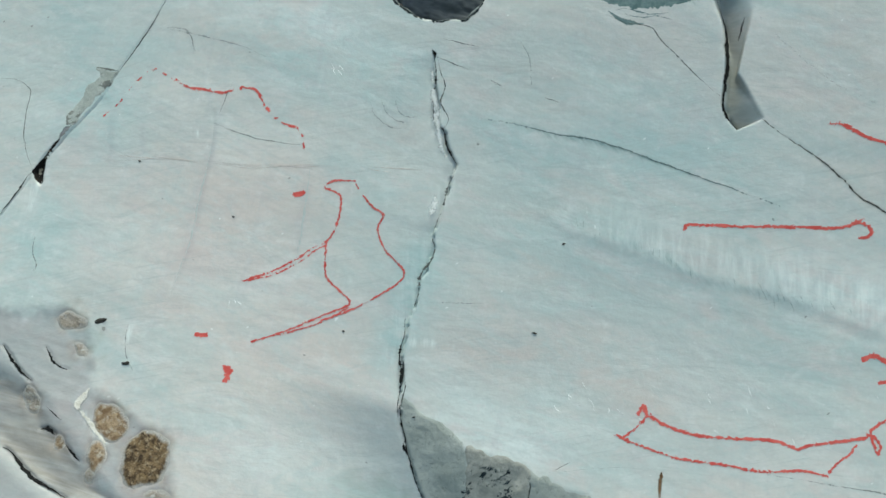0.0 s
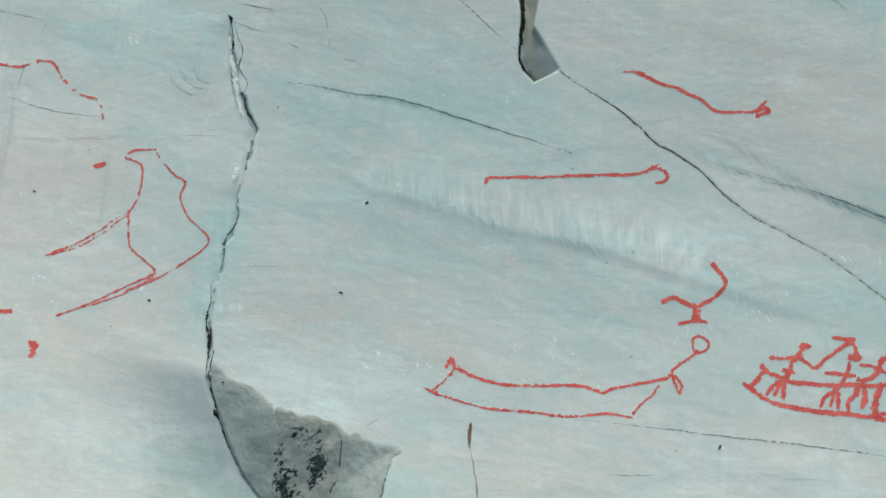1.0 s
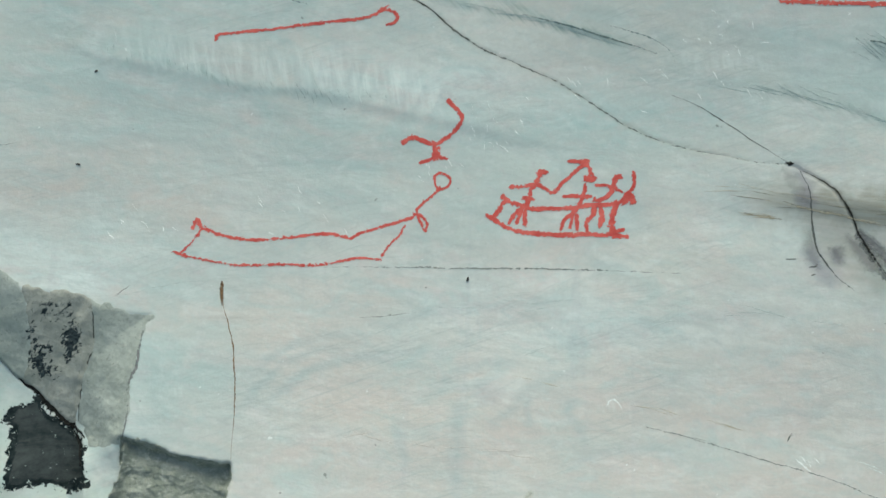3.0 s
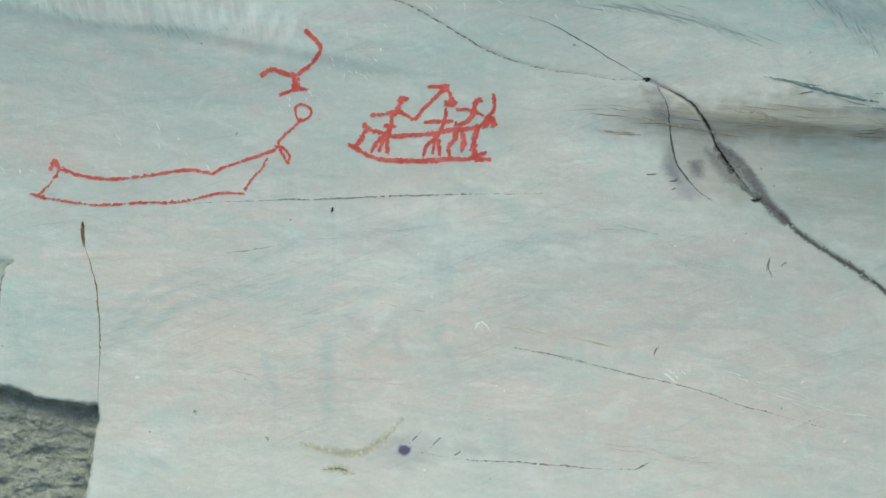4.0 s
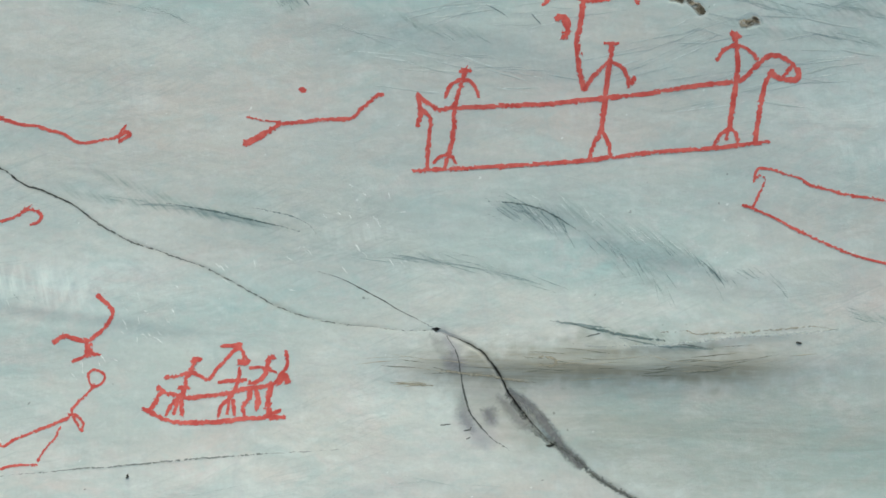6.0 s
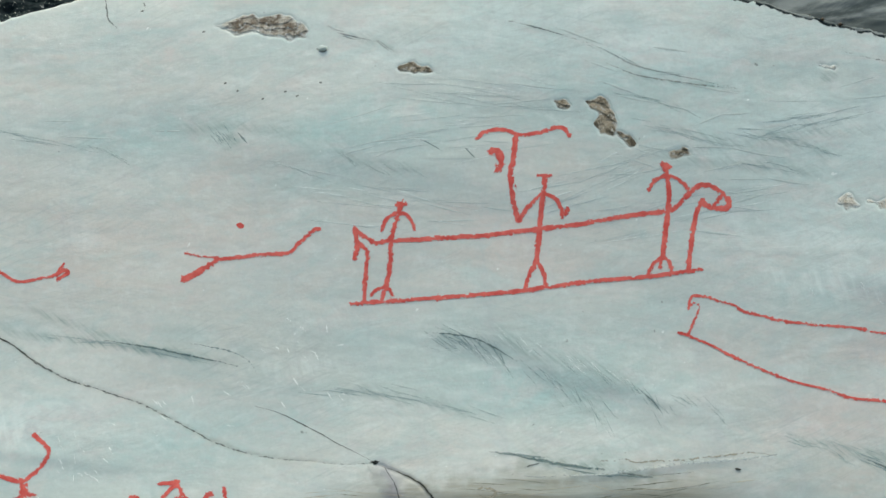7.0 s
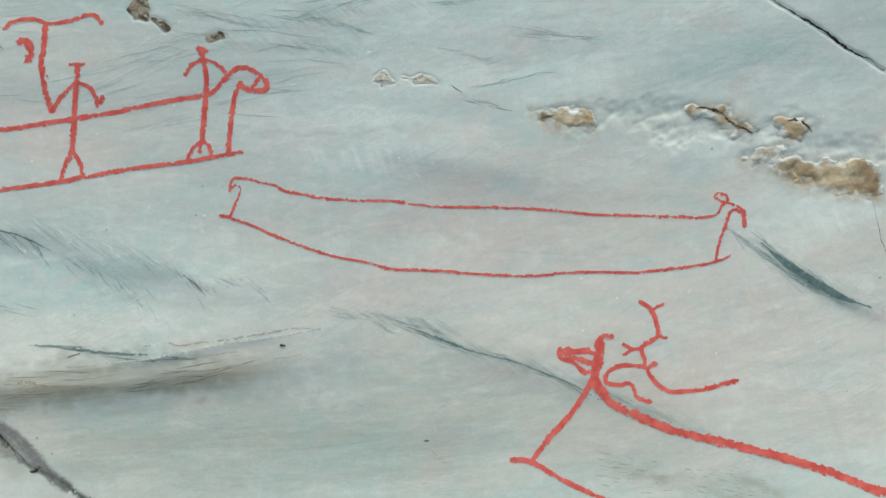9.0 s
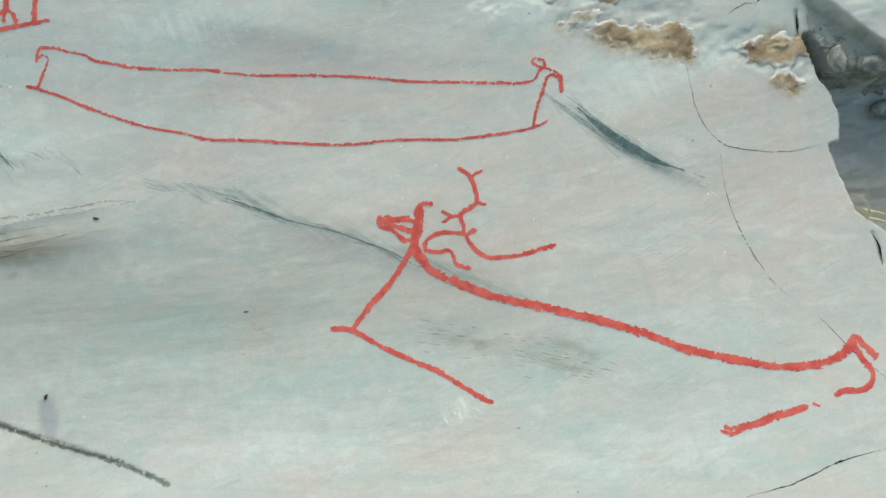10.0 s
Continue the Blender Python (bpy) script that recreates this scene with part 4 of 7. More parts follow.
line("k5y", (-1408, 158), (-1353, 164), (-1288, 164), (-1234, 171), (-1183, 169), (-1111, 162), (-1007, 150), (-967, 146), (-884, 136))
line("white_chip", (-1449, -267), (-1413, -258), (-1368, -250))
line("mid_hair", (-1430, -189), (-1385, -179), (-1330, -165))
line("floor_shade", (560, -210), (760, -250), (950, -290), (1130, -340), (1330, -420))
line("white_vein", (-1947, -517), (-1940, -523), (-1917, -536), (-1893, -552), (-1877, -564), (-1864, -583))

# swells and undercut folds
fold("fold_diagonal", 2.6, 110, 16)
fold("fold_groove", 13, 190, 38)
fold("t3", 5, 90, 13)
fold("ledge_pale", 2.2, 50, 9)
fold("t4", 3.5, 110, 26)
fold("fold_middle", 5, 130, 30)
fold("fold_high", 5, 160, 50)
fold("fold_far", 6, 120, 40)
# upright flutes on the face of the long diagonal fold
w, d, along, side = near(smooth_line(LINES["fringe_band"], 0.02), 0.10, False)
H[w] += 0.0030 * NOISE_C(along * 42, VV[w] * 5, 3) * np.exp(-((d / 0.040) ** 2)) * ramp(along / 0.2) * ramp((1 - along) / 0.2)
# broken-out pieces
sink("recess", 0.030, 0.009, 0.009, 0.004)
sink("right_drop", 0.12, 0.006, 0.012)
LINES["far_block"] = np.vstack([LINES["far_block"], [(2.7, 0.0), (2.6, -0.62), (2.05, -0.60), (1.93, -0.40)]])
sink("far_block", -0.07, 0.03, 0.004)
sink("up_block", -0.035, 0.006, 0.003)
sink("top_recess", 0.13, 0.006, 0.004)
sink("top_gap", 0.26, 0.007, 0.02)
sink("skyline", 0.55, 0.040, 0.03)
sink("broken_corner", 0.003, 0.012, 0.0007)
sink("corner_face", 0.014, 0.024, 0.0012)
# a corner dips under its neighbour along the upper right joint
w, sd = inside(LINES["notch"], 0.06)
wj, dj, _, _ = near(LINES["top_right"], 0.2)
far_j = np.full(H.shape, 9.0)
far_j[wj] = dj
dip = ramp(1 - far_j[w] / 0.065) * ramp(0.5 + sd / 0.006)
H[w] -= 0.036 * dip
# grey of the notch and its shade, painted in with the dip
CRUST[w][..., 1] = np.maximum(CRUST[w][..., 1], 0.62 * dip)
del far_j
# scabs: places where the skin of the rock has broken; their crust is laid in further down
SCABS = {}
SCAB = np.zeros(H.shape, np.float32)


def scab(name, edge=0.005, ragged=0.012):
    w, sd = inside(LINES[name], 0.05)
    sd = sd + ragged * NOISE_A(UU[w] * 60, VV[w] * 60, 4) + 0.5 * ragged * NOISE_B(UU[w] * 21, VV[w] * 21, 2)
    SCABS[name] = (w, ramp(0.5 + sd / (2 * edge)))
    SCAB[w] = np.maximum(SCAB[w], SCABS[name][1])


for name in ("crust_strip", "crust_strip_end", "rubble", "shell", "scab_a", "scab_b", "scab_c", "scab_d", "scab_e", "scab_f", "scab_g", "scab_h"):
    scab(name, 0.016 if name[0] == "c" else 0.006, 0.022 if name[0] == "c" else 0.012 if name[0] == "r" else 0.008)
# the hollow beside the main joint: two faces that meet in a crease
far_a, far_b, far_c = (np.full(H.shape, 9.0) for _ in range(3))
for far, name in ((far_a, "hollow_rim"), (far_b, "hollow_side"), (far_c, "hollow_crease")):
    w, d, _, _ = near(LINES[name], 0.6)
    far[w] = d
fall = np.minimum(0.46 * (np.sqrt(far_a**2 + 0.015**2) - 0.015), 0.10)
low = np.vstack([LINES["main_low"], LINES["hole_edge"][1:]])
low = low[np.argsort(low[:, 1])]
crease = LINES["hollow_crease"][np.argsort(LINES["hollow_crease"][:, 1])]
w, sd = inside(LINES["hollow"], 0.3)
left_of = UU[w] < np.interp(VV[w], low[:, 1], low[:, 0])
share = np.where(UU[w] > np.interp(VV[w], crease[:, 1], crease[:, 0]), far_b[w] / (far_b[w] + far_c[w] + 1e-6), 1)
wl, dl, _, _ = near(np.vstack([LINES["main_low"], LINES["hole_edge"][1:]]), 0.7)
far_l = np.full(H.shape, 9.0)
far_l[wl] = dl
# the slab across the joint dips down to meet the hollow's face
H[w] -= np.where(~left_of & ((sd > 0) | (far_l[w] < 0.006)), fall[w] * share, 0)
below = np.clip(-0.37 - VV, 0, None)
H -= np.where(UU < np.interp(VV, low[:, 1], low[:, 0]), 0.095 * (1 - np.exp(-((below / 0.16) ** 1.5))) * np.exp(-((far_l / 0.13) ** 2)), 0)
H[w] += (0.0022 * NOISE_A(UU[w] * 34, VV[w] * 34, 4) + 0.003 * NOISE_B(UU[w] * 11, VV[w] * 14, 2)) * ramp(sd / 0.012) * ~left_of
del far_a, far_b, far_c, far_l, fall
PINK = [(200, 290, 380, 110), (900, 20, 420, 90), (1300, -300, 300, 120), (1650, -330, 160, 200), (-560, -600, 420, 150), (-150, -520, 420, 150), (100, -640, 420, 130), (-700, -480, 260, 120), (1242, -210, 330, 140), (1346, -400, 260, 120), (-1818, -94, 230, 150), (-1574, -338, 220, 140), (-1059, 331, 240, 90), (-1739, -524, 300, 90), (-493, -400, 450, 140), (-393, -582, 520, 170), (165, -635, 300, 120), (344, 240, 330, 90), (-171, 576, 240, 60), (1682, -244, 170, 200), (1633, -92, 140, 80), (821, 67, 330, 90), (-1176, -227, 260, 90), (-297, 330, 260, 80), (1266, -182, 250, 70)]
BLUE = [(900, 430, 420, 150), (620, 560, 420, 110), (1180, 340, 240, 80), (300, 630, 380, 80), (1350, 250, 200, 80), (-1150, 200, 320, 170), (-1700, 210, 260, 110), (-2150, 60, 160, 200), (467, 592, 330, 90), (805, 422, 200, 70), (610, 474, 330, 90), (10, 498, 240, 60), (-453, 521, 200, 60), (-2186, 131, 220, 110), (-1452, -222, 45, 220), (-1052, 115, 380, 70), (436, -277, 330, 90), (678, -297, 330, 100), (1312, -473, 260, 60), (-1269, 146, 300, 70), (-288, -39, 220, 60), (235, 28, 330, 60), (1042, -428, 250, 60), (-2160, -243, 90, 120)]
# chalky zones; those up the slope also paint in its brighter light
CHALK_AND_LIGHT = [(1960, 60, 260, 150), (1400, 130, 260, 60), (870, 480, 300, 90), (1000, 380, 300, 80), (600, 640, 400, 60), (1150, 430, 260, 90), (1169, 331, 350, 80), (1471, 203, 200, 60), (220, 693, 500, 50), (-1753, 261, 200, 45), (-708, 10, 260, 45), (794, 292, 200, 60), (790, 204, 160, 50), (1512, -10, 160, 50), (117, 646, 300, 60), (-1281, -378, 200, 60), (871, 610, 160, 40), (-1573, -519, 160, 60), (-415, -376, 350, 70), (786, -543, 250, 60), (1414, -642, 250, 60), (-45, -184, 100, 60)]
LICHEN = [(-1213, -496, 15, 30, 1.0), (-1217, -520, 10, 16, 0.85), (-1267, -533, 16, 30, 0.8), (-1254, -519, 12, 18, 0.6), (-1256, -552, 26, 16, 0.7), (-1240, -450, 46, 26, 0.40), (-1280, -490, 12, 26, 0.42), (-1346, -630, 60, 60, 0.24), (-1347, -705, 60, 60, 0.24), (-1353, -554, 40, 40, 0.2)]
VIOLET = [(464, -434, 15, 33), (-496, -518, 26, 21)]
WHITE_PATCHES = [(760, 208, 45, 16), (828, 184, 50, 22), (671, 214, 30, 12), (-1459, -13, 12, 40), (-1561, -186, 12, 8), (1508, -38, 40, 22), (1120, -533, 40, 18), (-1141, -287, 16, 10), (-1401, -261, 45, 6), (-149, 78, 60, 12), (-282, -518, 16, 10), (-286, -517, 20, 9), (40, -570, 22, 14), (-2179, -241, 16, 14), (-1383, -253, 30, 8), (-157, 72, 40, 10), (766, 204, 50, 22), (-1017, -564, 12, 8)]
SCRATCHES = [(-1627, 115, 0, 20), (-1123, -287, 6, 45), (-907, -237, 9, 60), (-635, -128, 8, 20), (-344, 9, 8, 60), (-493, -46, 8, 60), (-216, 44, 8, 50), (-1690, 189, 4, 14), (-1749, -268, 3, 10), (-139, 109, 5, 30), (-149, 127, 6, 50), (22, -576, 4, 18), (808, 182, 6, 40), (-1123, -284, 4, 15), (-508, -75, 4, 30), (-536, -89, 5, 40), (1129, -534, 6, 20)]
for key in "abcdefghi":
    ring = LINES["nodule_" + key]
    for turn in range(3):
        after = np.roll(ring, -1, 0)
        ring = np.stack([0.75 * ring + 0.25 * after, 0.25 * ring + 0.75 * after], 1).reshape(-1, 2)
    LINES["nodule_" + key] = ring
    scab("nodule_" + key, 0.009, 0.005)
    patch(STAIN, 0, "nodule_" + key, 0.5, 0.012, 0.012, 60, 0.007)
H -= 0.0035 * SCAB
for name in ("crust_strip", "crust_strip_end"):
    w, f = SCABS[name]
    lumps = NOISE_A(UU[w] * 42, VV[w] * 70, 4)
    H[w] += f * (0.0022 * lumps + 0.0024 * np.abs(NOISE_B(UU[w] * 26, VV[w] * 40, 3)))
w, sd = inside(LINES["recess"], 0.08)
SCABS["recess"] = (w, ramp(0.75 + (sd + 0.005 * NOISE_A(UU[w] * 60, VV[w] * 60, 4)) / 0.016))
for name, edge, ragged in (("face_a", 0.006, 0.005), ("face_b", 0.006, 0.008), ("face_c", 0.007, 0.009), ("left_strip", 0.006, 0.008), ("left_strip_dark", 0.004, 0.006), ("left_strip_low", 0.004, 0.006), ("left_wedge", 0.003, 0.002), ("facet", 0.005, 0.006)):
    w, sd = inside(LINES[name], 0.05)
    SCABS[name] = (w, ramp(0.62 + (sd + ragged * NOISE_A(UU[w] * 70, VV[w] * 70, 4)) / (2 * edge)))
sink("left_wedge", 0.014, 0.004)
H_FLAT = H.copy()


# rock worn down along one side of a joint: depth and reach
def worn(name, depth, reach, which):
    w, d, along, side = near(LINES[name], reach * 0.004)
    H[w] -= np.where(side == which, depth / 1000 * np.exp(-d / (reach / 1000)), 0) * ramp(along / 0.1) * ramp((1 - along) / 0.1)


worn("main", 9, 26, -1)
worn("left_wide", 3, 18, 1)
# the joints themselves: half-width and depth
for name, half, depth in (
    ("main", 1.6, 3), ("main_low", 2.4, 4), ("hole_edge", 2.6, 10), ("left", 1.6, 2.5),
    ("low_left", 2.4, 5), ("top_right", 2.8, 12), ("diagonal", 1.4, 0.6), ("joint_up", 3.0, 2), ("joint_low", 3.4, 2), ("joint_band", 6.0, 2.5),
    ("k11", 2.0, 5), ("k15", 2.2, 0.8), ("k19", 2.2, 5), ("slit1", 2.4, 4), ("slit2", 1.8, 2),
    ("slit3", 3.0, 4), ("slit4", 2.0, 3), ("gap10", 2.0, 8),
):
    crack(name, half, depth)

# ---- colour of the rock: streaks, lichen, crusts, painted shade ----
for name, width, strength in (("t1", 7, 0.75), ("t2", 20, 0.45), ("lens_core", 12, 1.3), ("lens_line", 10, 0.6), ("t4", 13, 0.5), ("t5", 26, 0.15), ("t6", 9, 0.7), ("t7", 20, 0.10), ("t8", 7, 0.6), ("t9", 9, 0.45),
                              ("t10", 12, 0.6), ("t11", 9, 0.4), ("t12", 10, 0.35), ("t13", 9, 0.35), ("k5", 5, 0.5), ("k12", 7, 0.4)):
    stain(STAIN, 1, name, width, strength)
# the groove: olive algae, with the groove's own shade in the colour
stain(CRUST, 1, "groove_dark", 34, 1.05, 0.7)
stain(CRUST, 1, "groove_upper", 34, 0.85, 0.8)
# shade on the concave floor, painted olive
stain(CRUST, 1, "floor_shade", 120, 0.34, 0.7)
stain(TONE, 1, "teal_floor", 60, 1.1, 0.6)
for name in ("wedge_mauve", "wedge_l", "wedge_m"):
    stain(CRUST, 2, name, 15 if name == "wedge_l" else 11, 0.36, 0.8)
for name, width in (("c2", 10), ("c2b", 9), ("c2c", 10), ("c2d", 9), ("c2e", 9), ("c6", 12), ("c7", 10)):
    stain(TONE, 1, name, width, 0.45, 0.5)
    stain(CRUST, 2, name, width, 0.08, 0.6)
for name, width in (("slab_arc_a", 8), ("slab_arc_b", 8), ("slab_arc_c", 7), ("slab_arc_d", 8), ("slab_arc_e", 12), ("slab_arc_f", 10), ("slab_arc_g", 10)):
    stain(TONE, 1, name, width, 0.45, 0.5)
    stain(CRUST, 2, name, width, 0.07, 0.6)
for name, width, strength in (("m1", 26, 0.35), ("m3", 26, 0.3), ("m6", 12, 0.35), ("u6", 10, 0.4), ("u11", 14, 0.5), ("u3", 9, 0.4), ("s1", 14, 0.5), ("s6", 12, 0.4), ("s8", 10, 0.3), ("s3", 8, 0.35), ("s7", 10, 0.35), ("s10", 12, 0.35), ("str2", 8, 0.5), ("str4", 12, 0.5), ("str5", 12, 0.5), ("m9", 9, 0.4), ("blade", 12, 0.6), ("blade_c", 12, 0.4)):
    stain(STAIN, 1, name, width, strength, 0.8)
patch(CRUST, 0, "frost_a", 0.6, 0.012, 0.02)
patch(CRUST, 0, "pale_spill", 0.8, 0.012, 0.02)
for name, width in (("rip_a", 5), ("rip_b", 5), ("rip_c", 5), ("feather_a", 5), ("feather_b", 6), ("feather_c", 4), ("vert_a", 8), ("vert_b", 7), ("vert_c", 8), ("v15", 8), ("k15", 10)):
    stain(CRUST, 2, name, width, 0.10, 0.6)
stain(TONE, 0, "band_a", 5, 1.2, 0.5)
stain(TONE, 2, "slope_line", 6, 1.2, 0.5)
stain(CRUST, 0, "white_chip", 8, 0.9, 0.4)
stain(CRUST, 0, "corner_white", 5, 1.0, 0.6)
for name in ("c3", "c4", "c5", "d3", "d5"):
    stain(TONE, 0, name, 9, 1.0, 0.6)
# bluish shading of the slope towards the main joint, put into the tone
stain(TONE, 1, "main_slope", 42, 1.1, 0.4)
stain(CRUST, 0, "main_slope", 26, 0.35, 0.6)
stain(CRUST, 0, "main_chips", 9, 0.9, 0.9)
stain(CRUST, 0, "main_chips_b", 10, 0.9, 0.9)
stain(CRUST, 0, "k15w", 4, 1.2, 0.5)
patch(CRUST, 0, "left_chip", 0.8, 0.01, 0.014)
stain(CRUST, 1, "smudge", 30, 0.34, 1.0)
for name in ("sm1", "sm2", "sm3", "sm4"):
    stain(CRUST, 1, name, 9, 0.6, 1.0)
stain(CRUST, 0, "fringe_band", 34, 0.58)
stain(TONE, 1, "fringe_dark", 14, 0.9)
stain(STAIN, 1, "fringe_dark", 9, 0.30)
# groove floor: olive tint that includes painted shade
stain(CRUST, 1, "groove_floor", 110, 0.46)
stain(CRUST, 1, "diagonal", 4, 0.30)
stain(CRUST, 1, "joint_up", 8, 0.6)
stain(CRUST, 1, "joint_low", 8, 0.5)
patch(CRUST, 1, "wedge", 0.40, 0.02, 0.03, 30)
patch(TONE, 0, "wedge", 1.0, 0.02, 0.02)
# beyond the skyline: lichen black that also holds the deep shade there
STAIN[..., 2] = np.maximum(STAIN[..., 2], ramp((VV - 1.08) / 0.12) * np.where(UU < 0.40, 0.84, 1.0))
patch(STAIN, 2, "skyline", 0.84, 0.02, 0.02, 45, 0.025)
# shade in the sunk gap, put into the colour
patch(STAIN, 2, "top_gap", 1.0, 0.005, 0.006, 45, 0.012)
patch(STAIN, 2, "dark_patch", 0.88, 0.012, 0.012)
patch(STAIN, 1, "wet_top", 0.5, 0.012, 0.016)
# shade of the sunk recess and its wall, put into the colour
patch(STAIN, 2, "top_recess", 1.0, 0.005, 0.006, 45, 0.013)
patch(CRUST, 1, "left_low", 0.36, 0.03, 0.03)
patch(TONE, 1, "left_low", 1.2, 0.03, 0.03)
# damp-dark recess, with the shade of its depth in the colour
patch(CRUST, 1, "recess", 0.5, 0.016)
# shade in the drop beside the slab, put in as olive colour
patch(CRUST, 1, "right_drop", 0.15, 0.006)
patch(CRUST, 1, "drop_shade", 0.40, 0.02, 0.03)
# the facet's step face made darker and greener
patch(CRUST, 1, "facet", 0.62, 0.008, 0.008)
patch(STAIN, 1, "facet", 0.35, 0.006, 0.008)
patch(CRUST, 1, "corner_face", 1.0, 0.012)
patch(CRUST, 1, "broken_corner", 0.34, 0.03, 0.06)
patch(CRUST, 2, "broken_corner", 0.22, 0.012, 0.02)
for k in range(1, 9):
    patch(STAIN, 0, f"pocket_{k}", 1.1 if k in (1, 2, 3) else 0.9, 0.020, 0.016, 45, 0.002)
patch(CRUST, 0, "crust_strip", 0.40, 0.012, 0.02)
patch(CRUST, 0, "crust_strip_end", 0.30, 0.012, 0.02)
patch(CRUST, 1, "crust_strip", 0.10, 0.012, 0.03)
stain(CRUST, 0, "white_vein", 9, 1.3, 0.3)
stain(CRUST, 0, "main_upper", 9, 0.55)
for index, zones in enumerate((PINK, BLUE, CHALK_AND_LIGHT)):
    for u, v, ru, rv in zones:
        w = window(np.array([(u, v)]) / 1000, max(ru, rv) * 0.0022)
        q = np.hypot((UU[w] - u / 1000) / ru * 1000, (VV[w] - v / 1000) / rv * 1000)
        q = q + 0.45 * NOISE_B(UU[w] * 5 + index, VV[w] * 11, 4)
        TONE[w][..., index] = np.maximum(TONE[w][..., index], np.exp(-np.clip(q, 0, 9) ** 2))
for u, v, ru, rv, share in LICHEN:
    specks(u, v, ru, rv, share)
for k, (u, v, ru, rv) in enumerate(VIOLET):
    spot(CRUST, 2, u, v, ru, rv, 0.13 if k else 0.32, 0.2)
spot(CRUST, 2, -400, -725, 10, 7, 1.2, 0.6)
spot(CRUST, 2, -408, -729, 46, 28, 0.16)
spot(STAIN, 1, 787, 559, 15, 9, 0.8, 0.1)
for u, v, ru, rv in WHITE_PATCHES:
    spot(CRUST, 0, u, v, ru, rv, 0.35, 0.7)


HEIGHT = H


def surface(u, v, field=None):
    """The rock's height at any place, as its mesh has it."""
    H = HEIGHT if field is None else field
    u, v = np.asarray(u, float), np.asarray(v, float)
    i = np.clip(np.searchsorted(GU, u) - 1, 0, len(GU) - 2)
    j = np.clip(np.searchsorted(GV, v) - 1, 0, len(GV) - 2)
    f, g = (u - GU[i]) / (GU[i + 1] - GU[i]), (v - GV[j]) / (GV[j + 1] - GV[j])
    return (H[j, i] * (1 - f) + H[j, i + 1] * f) * (1 - g) + (H[j + 1, i] * (1 - f) + H[j + 1, i + 1] * f) * g


# ---- meshes and parts ----
def mesh_of(name, verts, faces, mat, smooth=True):
    me = bpy.data.meshes.new(name)
    me.from_pydata(verts, [], faces)
    me.materials.append(mat)
    if smooth:
        me.polygons.foreach_set("use_smooth", [True] * len(faces))
    return me


def part(name, me, parent, label=""):
    ob = new(name, me)
    ob.parent = parent
    return tagged(ob, label)


def on_rock(name, u, v, label, category, group="", kind=""):
    """A thing's empty on the rock, in millimetres."""
    ob = new(name)
    ob.empty_display_size = 0.05
    ob.matrix_world = PANEL @ Matrix.Translation((u / 1000, v / 1000, float(surface(u / 1000, v / 1000))))
    return tagged(ob, label, category, group, kind)


# ---- the outcrop, parted at its great joints ----
outcrop = tagged(new("rock_outcrop"), "pale grey-green glacier-polished rock slope split by dark joints", "rock", kind="structure")
outcrop.matrix_world = PANEL


def by_v(names):
    pts = np.vstack([LINES[n] for n in names])
    pts = pts[np.argsort(pts[:, 1])]
    return lambda v: np.interp(v, pts[:, 1], pts[:, 0])


def slabs():
    cu = (GU[:-1] + GU[1:]) / 2
    cv = (GV[:-1] + GV[1:]) / 2
    fu, fv = np.meshgrid(cu, cv)
    main, left, high = by_v(("main", "main_low", "hole_edge")), by_v(("left",)), by_v(("top_right",))
    diag = np.vstack([LINES["diagonal"], LINES["diagonal_low"], [(1.2, -1.2), (3.0, -3.0)]])
    upper = np.where(fv > 0.26, fu > high(fv), (fu > -0.95) & (fv > np.interp(fu, diag[:, 0], diag[:, 1])))
    region = np.where(fu < left(fv), 0, np.where(fu < main(fv), 1, np.where(upper, 3, 2)))
    nu = len(GU)
    corner = (np.arange(len(GV) - 1)[:, None] * nu + np.arange(nu - 1)[None]).astype(np.int64)
    co = np.stack([UU, VV, H], -1).reshape(-1, 3)
    labels = ("pale polished rock slab beyond a dark slanting joint", "pale pinkish-grey polished rock slab beside the main joint",
              "smooth pale rock slab with a broken-out hollow", "blue-green streaked rock slab with folds and brown nodules")
    for r in range(4):
        c = corner[region == r]
        quads = np.stack([c, c + 1, c + nu + 1, c + nu], 1)
        used, idx = np.unique(quads, return_inverse=True)
        me = bpy.data.meshes.new("rock_slab")
        me.vertices.add(len(used))
        me.vertices.foreach_set("co", co[used].ravel().astype(np.float32))
        me.loops.add(idx.size)
        me.loops.foreach_set("vertex_index", idx.ravel().astype(np.int32))
        me.polygons.add(len(quads))
        me.polygons.foreach_set("loop_start", np.arange(0, idx.size, 4, dtype=np.int32))
        me.polygons.foreach_set("use_smooth", np.ones(len(quads), bool))
        me.materials.append(ROCK)
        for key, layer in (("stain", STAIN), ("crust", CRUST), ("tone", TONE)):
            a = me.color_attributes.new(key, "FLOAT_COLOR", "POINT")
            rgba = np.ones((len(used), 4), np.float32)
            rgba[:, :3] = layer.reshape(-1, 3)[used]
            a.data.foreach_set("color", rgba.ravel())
        me.update(calc_edges=True)
        me.validate()
        part("rock_slab", me, outcrop, labels[r])


slabs()


# ---- stains that thin out towards their edges ----
FADED = {}


def faded(mat):
    """The same material, as thin as the mesh's fade says."""
    if mat.name not in FADED:
        thin = mat.copy()
        thin.name = mat.name + ", thin"
        tree = thin.node_tree
        a = tree.nodes.new("ShaderNodeAttribute")
        a.attribute_name = "fade"
        tree.links.new(a.outputs["Fac"], tree.nodes["Principled BSDF"].inputs["Alpha"])
        FADED[mat.name] = thin
    return FADED[mat.name]


